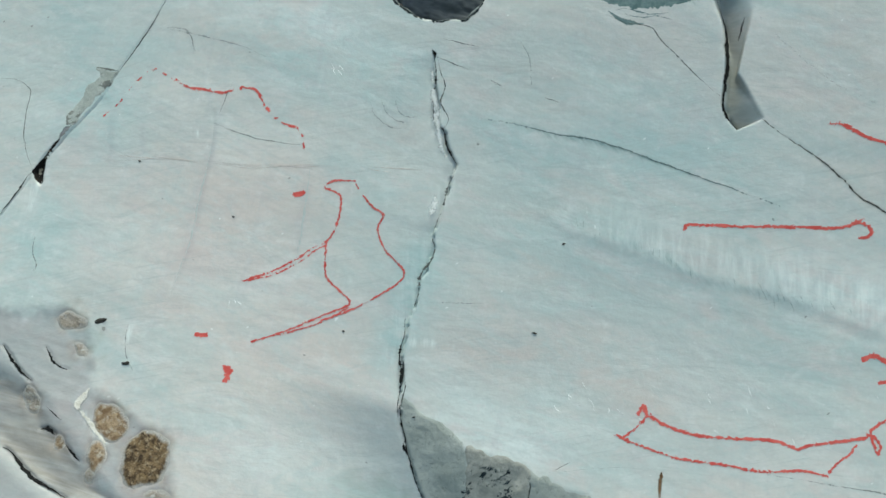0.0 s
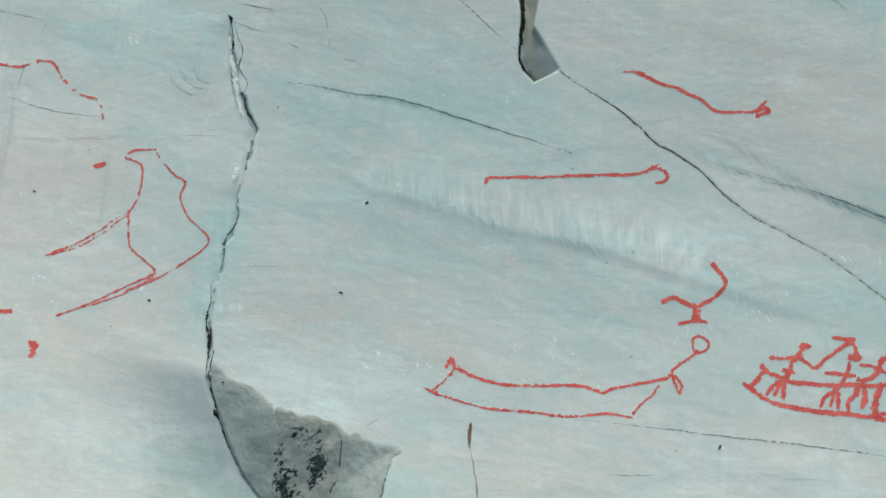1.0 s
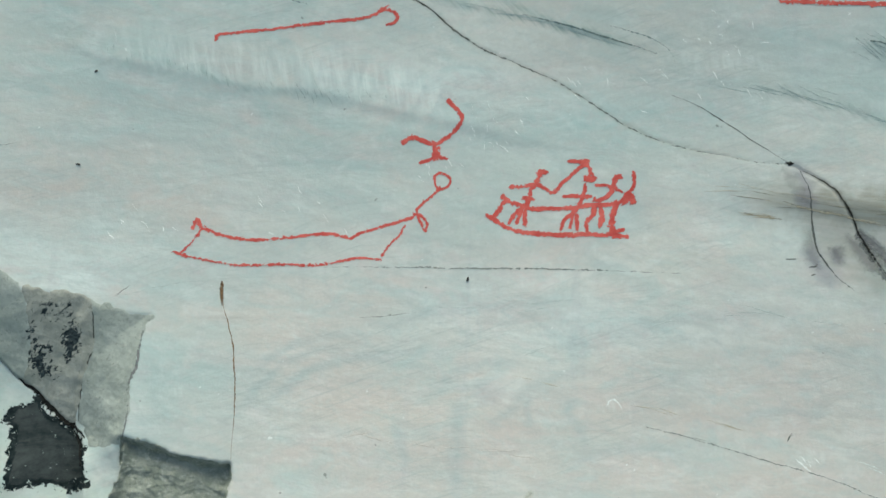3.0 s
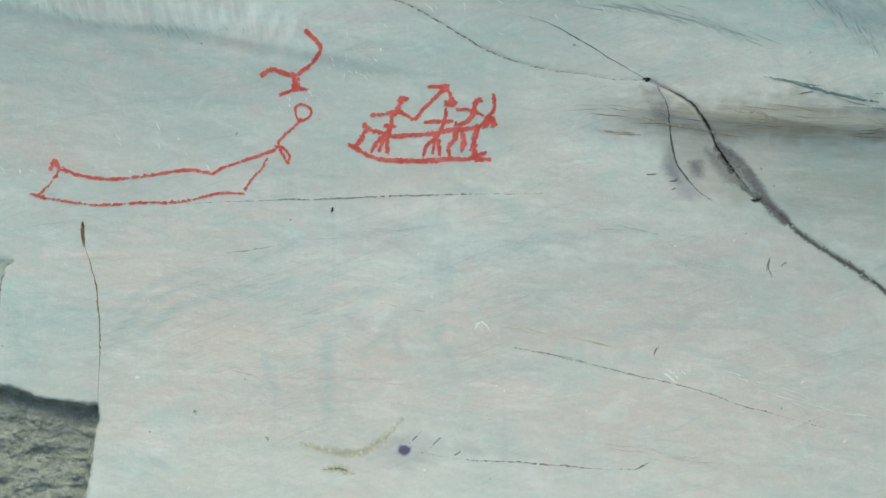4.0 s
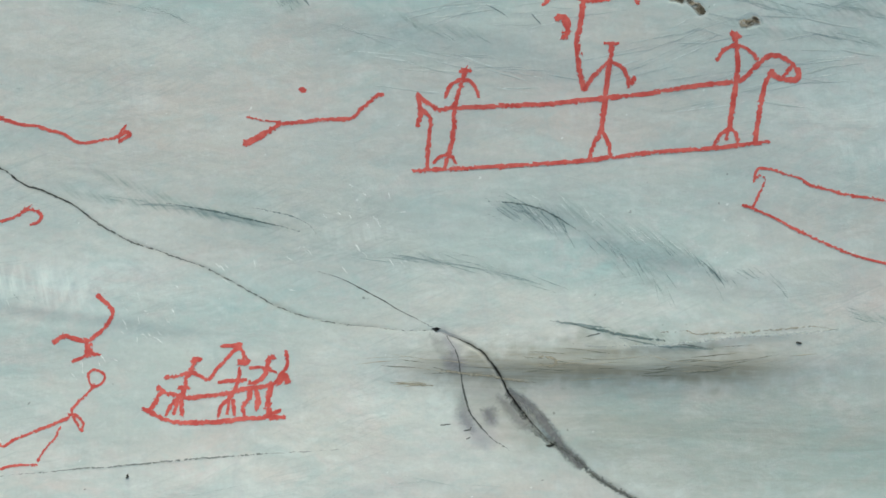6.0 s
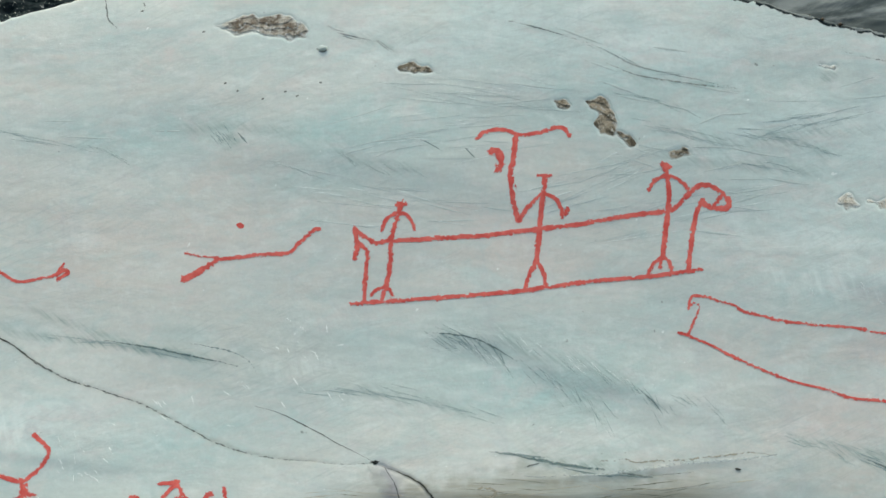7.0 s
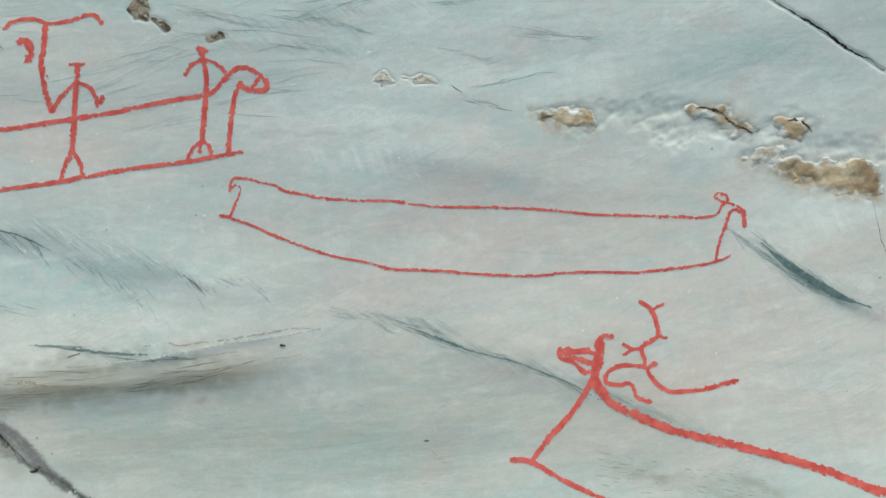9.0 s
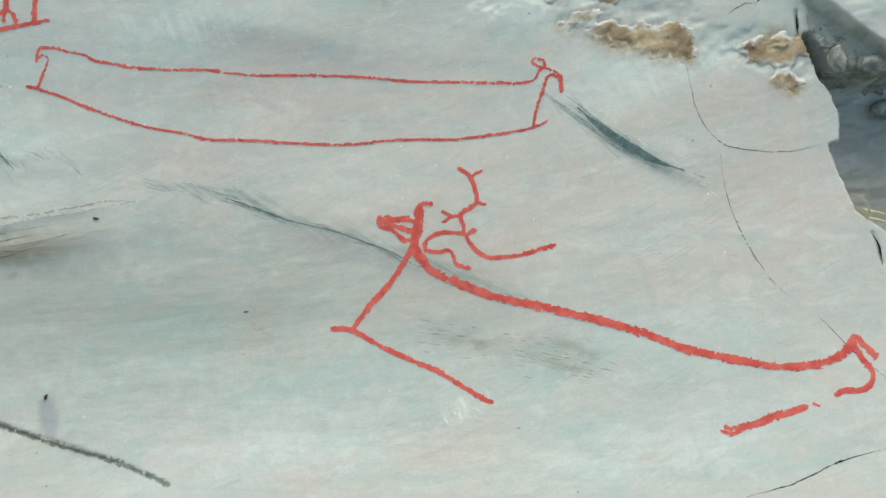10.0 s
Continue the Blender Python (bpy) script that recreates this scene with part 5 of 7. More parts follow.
def with_fade(me, values):
    a = me.attributes.new("fade", "FLOAT", "POINT")
    a.data.foreach_set("value", np.asarray(values, np.float32))
    return me


# ---- strokes: painted lines and joint fillings that lie on the rock ----
def ribbon(name, points, width, mat, origin, rough=0.28, lift=1.2, step=0.0012, gaps=0.0, seed=0.0, taper=False, field=None, wander=0.0, level=False):
    """One ragged stroke of a width in millimetres, draped over the rock, about the origin (u, v, n)."""
    line_ = smooth_line(np.array(points, float) / 1000, step)
    if len(line_) < 4:
        line_ = smooth_line(line_, step / 4)
    arc = np.r_[0, np.cumsum(np.hypot(*np.diff(line_, axis=0).T))]
    way = np.gradient(line_, axis=0)
    way /= np.maximum(np.hypot(*way.T), 1e-9)[:, None]
    across = np.stack([-way[:, 1], way[:, 0]], 1)
    half = width / 2000
    end = np.minimum(arc, arc[-1] - arc) + 0.0003
    cap = np.sqrt(np.clip(1 - (1 - np.clip(end / half, 0, 1)) ** 2, 0.02, 1))
    if taper:
        cap = cap * np.clip(end / (0.35 * arc[-1]), 0.25, 1)
    s = seed + arc
    jag = rough * (0.0016 + 0.8 * min(half, 0.0055))
    wide = [cap * np.maximum(half + jag * (0.42 * NOISE_A(s * 110 + 40 * k, s * 9 + k, 2) + 0.85 * NOISE_B(s * 470, s * 31 + 9 * k, 3)), 0.12 * half) for k in (0, 1)]
    line_ = line_ + across * (0.25 * half * rough * NOISE_C(s * 60, s * 3, 2) + wander / 1000 * NOISE_A(s * 62, s * 2 + 5, 3))[:, None]
    rows = [line_ + across * (wide[0] * f)[:, None] for f in (1, 0.6)] + [line_] + [line_ - across * (wide[1] * f)[:, None] for f in (0.6, 1)]
    rise = (0.5 * lift / 1000, lift / 1000, lift / 1000, lift / 1000, 0.5 * lift / 1000)
    if level:
        top = np.max([surface(r[:, 0], r[:, 1], field) for r in rows], 0)
        field = None
        verts = np.concatenate([np.c_[r, top + z] for r, z in zip(rows, rise)]) - np.asarray(origin)
    else:
        verts = np.concatenate([np.c_[r, surface(r[:, 0], r[:, 1], field) + z] for r, z in zip(rows, rise)]) - np.asarray(origin)
    n = len(line_)
    keep = NOISE_B(s * 95, s * 5 + 3, 2) > gaps * 2 - 1 if gaps else np.ones(n, bool)
    faces = [(k * n + i, (k + 1) * n + i, (k + 1) * n + i + 1, k * n + i + 1) for i in range(n - 1) if keep[i] for k in range(4)]
    return mesh_of(name, verts.tolist(), faces, mat)


def pecked(name, points, width, mat, origin, jag=1.2, holes=0.0, seed=0.0, lift=0.55, taper=False, field=None, cell=0.0009, wander=0.0, soft=0.0, strength=1.0):
    """One stroke with a crumbled outline, as if pecked with a stone: width and jag in millimetres, share of bare spots."""
    pts = np.array(points, float) / 1000
    track = smooth_line(pts, cell)
    if len(track) < 4:
        track = smooth_line(pts, np.hypot(*(pts[-1] - pts[0])) / 8)
    arc = np.r_[0, np.cumsum(np.hypot(*np.diff(track, axis=0).T))]
    way = np.gradient(track, axis=0)
    way /= np.maximum(np.hypot(*way.T), 1e-9)[:, None]
    half, jag = width / 2000, jag / 1000
    if wander:
        drift = wander / 1000 * (NOISE_C(arc * 34 + seed, arc * 2, 3) + 0.45 * NOISE_A(arc * 160 + seed, arc * 5, 2))
        track = track + np.stack([-way[:, 1], way[:, 0]], 1) * drift[:, None]
    before, after = track[0] - way[0] * half * np.arange(3, 0, -1)[:, None] / 3, track[-1] + way[-1] * half * np.arange(1, 4)[:, None] / 3
    end = np.r_[-half * np.arange(3, 0, -1) / 3, np.minimum(arc, arc[-1] - arc), -half * np.arange(1, 4) / 3]
    track, way = np.vstack([before, track, after]), np.vstack([way[:1].repeat(3, 0), way, way[-1:].repeat(3, 0)])
    s = seed + np.arange(len(track)) * cell
    size = half * (1 + 0.22 * NOISE_A(s * 55, s * 4, 3))
    if taper:
        size = size * np.clip(end / (0.3 * arc[-1] + 1e-6), 0.3, 1)
    soft = soft / 1000
    reach = half + 0.9 * jag + 0.5 * soft
    across = np.linspace(-reach, reach, max(4, int(2 * reach / cell)))
    X = track[:, :1] - way[:, 1:] * across
    Y = track[:, 1:] + way[:, :1] * across
    d = np.hypot(np.broadcast_to(across, X.shape), np.minimum(end, 0)[:, None])
    crumble = 0.75 * NOISE_B(X * 210 + seed, Y * 210, 2) + 0.8 * NOISE_C(X * 480, Y * 480 + seed, 2)
    uneven = np.clip(0.85 + 0.9 * NOISE_A(X * 42 + seed, Y * 42, 2), 0.25, 1.3)
    margin = size[:, None] - d - jag * uneven * crumble
    bare = NOISE_A(X * 120 + seed, Y * 120, 3) - (holes * 1.7 - 1)
    good = margin > -0.5 * soft
    if holes:
        good &= bare > 0
    Z = surface(X, Y, field) + lift / 1000
    quad = good[:-1, :-1] & good[1:, :-1] & good[:-1, 1:] & good[1:, 1:]
    n = X.shape[1]
    c = (np.arange(len(track) - 1)[:, None] * n + np.arange(n - 1)[None])[quad]
    faces = np.stack([c, c + n, c + n + 1, c + 1], 1)
    used, idx = np.unique(faces, return_inverse=True)
    verts = np.stack([X, Y, Z], -1).reshape(-1, 3)[used] - np.asarray(origin)
    if not soft:
        return mesh_of(name, verts.tolist(), idx.reshape(-1, 4).tolist(), mat)
    me = mesh_of(name, verts.tolist(), idx.reshape(-1, 4).tolist(), faded(mat))
    fade = strength * ramp(0.5 + margin / soft) * (ramp(bare / 0.35) if holes else 1)
    return with_fade(me, fade.reshape(-1)[used])


def carving(name, label, *strokes):
    """A painted rock carving; strokes of part name, width and points in millimetres."""
    pts = np.vstack([np.array(s[2]) for s in strokes]).mean(0)
    ob = on_rock(name, pts[0], pts[1], label, "rock carving", "red rock carvings")
    origin = (pts[0] / 1000, pts[1] / 1000, float(surface(pts[0] / 1000, pts[1] / 1000)))
    for k, (piece, width, points) in enumerate(strokes):
        faint = name == "dotted_line_carving"
        jag = 3.0 if faint else 2.2 if width < 3.5 else 2.6 if width < 6.5 else 2.9 if width < 10 else 4.2
        holes = 0.44 if faint and piece == "rough_line" else 0.38 if faint else 0.20 if width < 4.5 else 0.0
        me = pecked(piece, points, width * (1.3 if faint else 1.0) + 1.1, PAINT, origin, jag, holes, 3.7 * k + pts[0] / 100, 0.5 + 0.04 * (k % 6))
        if len(me.polygons):
            part(piece, me, ob)


carving(
    "boat_carving", "red-painted carved boat with animal-head prow and upright strokes",
    ("deck_line", 8.3, [(-56, 313), (-41, 300), (-20, 287), (3, 288), (82, 289), (161, 291), (249, 299), (339, 308), (429, 322), (484, 328), (504, 335), (526, 357), (547, 372), (567, 370), (586, 358), (597, 342)]),
    ("prow_head", 9.2, [(596, 347), (595, 332), (579, 331), (561, 335), (550, 344)]),
    ("prow_head", 7.4, [(583, 351), (571, 337)]),
    ("stern_hook", 9.2, [(-55, 310), (-51, 284), (-56, 262)]),
    ("stern_post", 7.4, [(-46, 285), (-34, 270), (-38, 228), (-41, 184)]),
    ("keel_line", 7.4, [(-65, 183), (0, 183), (97, 186), (195, 190), (263, 197), (352, 207), (441, 213), (501, 220), (541, 224)]),
    ("prow_post", 9.2, [(550, 346), (539, 324), (527, 274), (519, 227)]),
    ("upright_stroke", 8.3, [(26, 351), (20, 330), (9, 295), (5, 255), (1, 226), (-10, 189)]),
    ("cap_stroke", 10.1, [(21, 352), (32, 352)]),
    ("arched_stroke", 6.4, [(-8, 308), (2, 328), (20, 337), (34, 334), (44, 321), (49, 307)]),
    ("forked_stroke", 5.5, [(-30, 195), (-19, 205), (-7, 208), (2, 204), (8, 193)]),
    ("upright_stroke", 9.2, [(277, 393), (275, 368), (270, 342), (265, 303), (259, 263), (257, 245)]),
    ("cap_stroke", 6.4, [(266, 394), (288, 393)]),
    ("arched_stroke", 7.4, [(229, 316), (241, 333), (260, 353), (274, 361), (292, 354), (303, 336), (305, 319)]),
    ("short_stroke", 7.4, [(305, 323), (315, 333)]),
    ("leg_stroke", 7.4, [(257, 245), (245, 224), (235, 199)]),
    ("leg_stroke", 7.4, [(257, 245), (267, 225), (271, 201)]),
    ("upright_stroke", 9.2, [(489, 409), (491, 386), (493, 356), (489, 326), (482, 286), (475, 246)]),
    ("cap_stroke", 11.0, [(485, 410), (495, 406)]),
    ("arched_stroke", 7.4, [(458, 365), (469, 382), (487, 389), (505, 386), (517, 378), (526, 368)]),
    ("leg_stroke", 6.4, [(475, 248), (461, 239), (452, 227), (447, 215)]),
    ("leg_stroke", 6.4, [(477, 248), (487, 236), (489, 218)]),
    ("leg_stroke", 6.4, [(473, 246), (469, 230)]),
)
carving(
    "staff_carving", "red-painted carved staff with a curved crossbar",
    ("staff_line", 10.1, [(230, 466), (224, 425), (218, 400), (221, 354), (224, 334), (229, 316)]),
    ("crossbar", 7.4, [(163, 463), (177, 475), (209, 478), (238, 468), (269, 471), (299, 479), (314, 478), (324, 465)]),
    ("blot", 15.0, [(187, 439), (199, 438), (202, 416), (196, 406)]),
)
carving(
    "ski_carving", "red-painted carved forked line with an upturned end",
    ("thin_line", 4, [(-356, 290), (-328, 283), (-297, 278)]),
    ("fork_line", 11, [(-359, 244), (-338, 252), (-318, 263), (-298, 275)]),
    ("thick_line", 7, [(-302, 275), (-267, 276), (-216, 278), (-171, 278), (-156, 292), (-141, 304), (-127, 315), (-118, 316)]),
    ("dot", 9, [(-261, 334), (-254, 331)]),
)
carving(
    "wavy_line_carving", "red-painted carved wavy line ending in a fork",
    ("wavy_line", 6.0, [(-832, 301), (-810, 305), (-786, 298), (-764, 291), (-733, 288), (-709, 279), (-691, 275), (-668, 261), (-652, 256), (-618, 261), (-589, 266), (-576, 274), (-568, 269), (-586, 258)]),
    ("fork", 4.2, [(-589, 268), (-576, 286)]),
)
carving(
    "hooked_line_carving", "red-painted carved straight line with a hooked end",
    ("straight_line", 5.6, [(-1034, 54), (-1029, 63), (-979, 75), (-940, 83), (-901, 93), (-843, 107), (-784, 119), (-761, 130), (-749, 137), (-732, 136), (-723, 127), (-728, 116), (-740, 111)]),
    ("fork", 5, [(-757, 134), (-739, 147)]),
)
carving(
    "empty_boat_carving", "red-painted carved empty boat with a ringed prow",
    ("deck_line", 5.6, [(-1027, -277), (-1011, -284), (-985, -291), (-955, -294), (-925, -293), (-878, -285), (-831, -274), (-797, -270), (-766, -274), (-753, -266)]),
    ("deck_line", 4.8, [(-753, -266), (-726, -255), (-689, -240), (-657, -225), (-653, -212), (-642, -199), (-626, -183), (-618, -172)]),
    ("ring", 4.8, [(-624, -171), (-629, -154), (-618, -145), (-601, -154), (-604, -168), (-617, -175)]),
    ("prow_hook", 5.6, [(-658, -222), (-642, -227), (-633, -238), (-635, -250)]),
    ("prow_hook", 4.0, [(-652, -226), (-642, -239), (-636, -250)]),
    ("keel_line", 4.0, [(-1063, -328), (-1044, -333), (-1015, -336), (-985, -339), (-945, -340), (-897, -334), (-859, -330), (-844, -330)]),
    ("keel_line", 4.0, [(-844, -330), (-810, -326), (-773, -315), (-745, -308), (-708, -307)]),
    ("prow_post", 4.0, [(-706, -299), (-692, -276), (-680, -262), (-673, -244)]),
    ("stern_post", 4.0, [(-1050, -329), (-1039, -315), (-1028, -297), (-1021, -283)]),
    ("stern_tip", 5.6, [(-1036, -284), (-1030, -266), (-1024, -277)]),
)
carving(
    "forked_carving", "red-painted carved forked mark with a curling arm",
    ("curling_arm", 8.1, [(-692, -98), (-677, -87), (-662, -89), (-636, -95), (-618, -84), (-601, -68), (-590, -47), (-597, -35), (-607, -26), (-618, -16)]),
    ("stem", 13.5, [(-636, -95), (-631, -117)]),
    ("foot", 6.3, [(-657, -130), (-641, -124), (-630, -118), (-612, -119)]),
)
carving(
    "small_boat_carving", "red-painted carved small boat crowded with short strokes",
    ("keel_line", 8, [(-530, -213), (-518, -220), (-505, -227), (-490, -233), (-470, -238), (-430, -239), (-391, -238), (-352, -234), (-313, -232), (-286, -233)]),
    ("stern_post", 7, [(-520, -217), (-511, -207), (-506, -194), (-500, -183), (-507, -180), (-504, -175)]),
    ("deck_line", 8, [(-500, -183), (-487, -189), (-472, -191), (-452, -196), (-422, -194), (-393, -191), (-364, -185), (-335, -181), (-306, -176), (-287, -168), (-281, -171)]),
    ("prow_head", 12, [(-299, -173), (-289, -160), (-279, -173)]),
    ("prow_horn", 6, [(-291, -158), (-282, -144), (-284, -122)]),
    ("prow_post", 11, [(-310, -176), (-313, -202), (-314, -226)]),
    ("prow_foot", 7, [(-309, -228), (-294, -221)]),
    ("raised_arm", 7, [(-493, -161), (-468, -158), (-452, -153), (-434, -159), (-419, -166), (-405, -149), (-391, -134), (-378, -120), (-365, -108), (-396, -109)]),
    ("hook", 8, [(-377, -110), (-362, -116), (-356, -129)]),
    ("blot", 13, [(-366, -138), (-352, -136)]),
    ("cap_stroke", 9, [(-447, -132), (-435, -131)]),
    ("neck_stroke", 8, [(-443, -135), (-449, -150)]),
    ("body_stroke", 9, [(-454, -155), (-460, -174), (-462, -194)]),
    ("blot", 9, [(-468, -179), (-453, -179)]),
    ("leg_stroke", 7, [(-467, -194), (-481, -207), (-490, -224)]),
    ("leg_stroke", 6, [(-471, -201), (-477, -223)]),
    ("leg_stroke", 8, [(-464, -201), (-463, -226)]),
    ("body_stroke", 7, [(-365, -149), (-366, -168), (-374, -188), (-383, -200)]),
    ("arm_stroke", 7, [(-399, -171), (-374, -168), (-355, -168)]),
    ("leg_stroke", 7, [(-381, -200), (-394, -210), (-399, -227)]),
    ("leg_stroke", 6, [(-381, -206), (-384, -224)]),
    ("leg_stroke", 7, [(-375, -203), (-372, -225)]),
    ("leg_stroke", 8, [(-346, -183), (-346, -199), (-356, -212), (-355, -227)]),
    ("cap_stroke", 11, [(-314, -135), (-308, -130)]),
    ("body_stroke", 8, [(-315, -139), (-319, -156), (-330, -170), (-347, -173)]),
    ("arm_stroke", 6, [(-346, -147), (-322, -148), (-302, -156)]),
    ("leg_stroke", 9, [(-335, -183), (-332, -202), (-333, -217)]),
)
carving(
    "long_boat_carving", "red-painted carved long slender boat with looped prow",
    ("deck_line", 4.9, [(514, 157), (518, 172), (527, 179), (545, 177), (567, 169), (594, 161), (607, 151), (639, 142), (675, 132), (732, 123), (789, 117), (826, 108), (874, 97), (922, 91), (998, 79), (1064, 66), (1129, 48), (1202, 33), (1274, 17), (1319, 8), (1336, 12), (1344, 22), (1354, 30)]),
    ("prow_loop", 4.1, [(1354, 30), (1350, 41), (1337, 45), (1335, 39), (1346, 29), (1363, 21), (1373, 11), (1377, -1)]),
    ("prow_muzzle", 6.6, [(1375, 7), (1374, -18)]),
    ("stern_hook", 4.1, [(516, 161), (523, 166), (531, 164), (532, 156), (518, 126), (510, 112)]),
    ("keel_line", 4.9, [(493, 116), (514, 109), (549, 93), (583, 74), (628, 52), (681, 29), (737, 13), (783, -4), (849, -13), (906, -25), (963, -35), (1020, -45), (1078, -48), (1134, -55), (1189, -65), (1235, -69), (1281, -71), (1322, -70), (1344, -64)]),
    ("prow_post", 4.9, [(1322, -70), (1330, -43), (1343, -16), (1353, 6), (1361, 12), (1371, 7)]),
)
carving(
    "large_boat_carving", "red-painted broad carved boat line with an animal-head prow",
    ("prow_head", 7.4, [(1115, -196), (1096, -191), (1078, -188), (1064, -180), (1051, -185), (1052, -195), (1066, -201), (1075, -209), (1087, -224), (1101, -226)]),
    ("muzzle", 9.0, [(1058, -188), (1077, -187), (1098, -187)]),
    ("jaw", 10.0, [(1066, -196), (1086, -203), (1107, -216)]),
    ("prow_neck", 14.0, [(1120, -177), (1113, -204), (1102, -233)]),
    ("muzzle", 7.0, [(1051, -179), (1048, -191), (1060, -201)]),
    ("prow_ear", 9.0, [(1106, -222), (1112, -198), (1114, -179), (1123, -168), (1140, -170)]),
    ("prow_neck", 13.9, [(1112, -198), (1107, -222), (1096, -245)]),
    ("jaw", 8.2, [(1079, -216), (1087, -227)]),
    ("prow_post", 9.8, [(1097, -240), (1081, -262), (1058, -288), (1036, -309), (1014, -326), (998, -343), (981, -360)]),
    ("keel_line", 9.0, [(947, -357), (968, -360), (984, -368), (1010, -389), (1044, -414), (1079, -437), (1109, -456), (1133, -477), (1158, -500), (1176, -516), (1186, -521)]),
    ("deck_line", 13.9, [(1103, -241), (1110, -262), (1125, -285), (1155, -306), (1189, -328), (1223, -348), (1266, -365), (1309, -384), (1359, -406), (1407, -431), (1439, -448), (1463, -464), (1502, -488), (1550, -509), (1598, -528), (1648, -541), (1692, -543), (1729, -534), (1751, -520)]),
    ("stern_tip", 10, [(1746, -516), (1756, -509), (1768, -525), (1782, -545)]),
    ("stern_hook", 9.8, [(1752, -522), (1759, -545), (1772, -570), (1764, -588), (1744, -596), (1722, -592), (1707, -597)]),
    ("keel_line", 12, [(1555, -625), (1580, -623), (1607, -616), (1634, -613), (1655, -609)]),
    ("keel_blot", 6, [(1525, -627), (1531, -630)]),
    ("keel_blot", 7, [(1532, -621), (1539, -627)]),
    ("keel_blot", 6, [(1537, -634), (1546, -634)]),
    ("keel_blot", 7, [(1545, -624), (1551, -631)]),
    ("keel_dot", 4.9, [(1670, -607), (1677, -611)]),
)
carving(
    "antler_carving", "red-painted carved branching antler-like lines",
    ("antler_line", 7.2, [(1194, -117), (1208, -131), (1213, -144), (1215, -167), (1213, -182), (1195, -190), (1185, -198), (1187, -218), (1187, -228)]),
    ("tine", 5.4, [(1213, -134), (1229, -128)]),
    ("tine", 6.3, [(1213, -179), (1226, -186)]),
    ("tine", 6.3, [(1158, -187), (1171, -197), (1185, -198)]),
    ("tine", 5.4, [(1156, -203), (1171, -197)]),
    ("tine", 8.1, [(1202, -227), (1192, -232)]),
    ("curled_line", 7.2, [(1187, -231), (1172, -226), (1149, -222), (1127, -228), (1118, -239), (1122, -249), (1139, -254), (1158, -254), (1164, -267), (1166, -280), (1186, -291)]),
    ("long_line", 7.2, [(1187, -228), (1192, -245), (1203, -264), (1220, -278), (1247, -281), (1279, -282), (1307, -278), (1327, -277)]),
)
carving(
    "dotted_line_carving", "faint red-painted broken line along the rock",
    ("dash", 1.7, [(-2115, 3), (-2104, 19)]),
    ("dash", 1.7, [(-2091, 32), (-2084, 48)]),
    ("dash", 1.7, [(-2075, 67), (-2070, 79)]),
    ("dash", 2.2, [(-2065, 87), (-2059, 97)]),
    ("dash", 2.2, [(-2049, 109), (-2035, 118)]),
    ("dash", 2.2, [(-2017, 111), (-2007, 108)]),
    ("dash", 2.2, [(-1998, 104), (-1986, 103)]),
    ("rough_line", 3.6, [(-1981, 100), (-1955, 93), (-1927, 95), (-1892, 95), (-1872, 103), (-1852, 112), (-1830, 114), (-1813, 102)]),
    ("dash", 2.8, [(-1811, 98), (-1803, 89)]),
    ("rough_line", 4.4, [(-1797, 84), (-1783, 75), (-1760, 63), (-1736, 62)]),
    ("rough_line", 3.6, [(-1731, 61), (-1719, 49), (-1720, 40)]),
    ("dash", 2.8, [(-1713, 37), (-1709, 27)]),
)
carving(
    "bird_carving", "thin red-painted outline of a tall hunched animal",
    ("outline", 3.1, [(-1604, -10), (-1631, -16), (-1649, -26), (-1651, -34), (-1629, -39), (-1619, -45), (-1613, -76), (-1614, -108), (-1623, -130), (-1643, -148), (-1661, -171), (-1697, -204), (-1740, -233)]),
    ("outline", 2.7, [(-1620, -135), (-1637, -151), (-1655, -176), (-1695, -211), (-1731, -229)]),
    ("outline", 3.1, [(-1621, -129), (-1614, -161), (-1603, -190), (-1578, -206), (-1553, -220), (-1555, -231), (-1586, -255), (-1644, -302), (-1691, -333)]),
    ("outline", 2.3, [(-1551, -233), (-1591, -272), (-1650, -310)]),
    ("dash", 2.6, [(-1601, -15), (-1594, -22)]),
    ("outline", 3.1, [(-1582, -32), (-1571, -41), (-1556, -50), (-1539, -57), (-1542, -84), (-1521, -115), (-1498, -131), (-1478, -147), (-1484, -170), (-1513, -204), (-1543, -233), (-1589, -267)]),
)
carving(
    "dot_carving", "small red-painted pecked spot",
    ("dot", 8, [(-1699, -60), (-1686, -54)]),
)
carving(
    "dot_carving", "small red-painted pecked spot",
    ("dot", 8, [(-1789, -345), (-1771, -342)]),
)
carving(
    "dot_carving", "small red-painted pecked spot",
    ("dot", 11, [(-1721, -387), (-1711, -395), (-1712, -409)]),
)

# dirt, silt and rust in the joints, and a few painted shadows
def fill(name, width, mat, gaps, rough):
    """What fills one joint or draws one seam: width in millimetres, share of gaps, raggedness."""
    lift = 3.2 if name[:3] == "lip" else 0.35 if width < 2.5 else 0.1
    level = name in ("main_low", "main_lowest", "hole_edge")
    me = ribbon("joint_fill", LINES[name] * 1000, width, mat, (0, 0, 0), rough, lift, 0.002, gaps, len(name) * 1.7, True, H_FLAT, 2.2 if width > 2 else 1.2, level)
    part("joint_fill", me, outcrop)


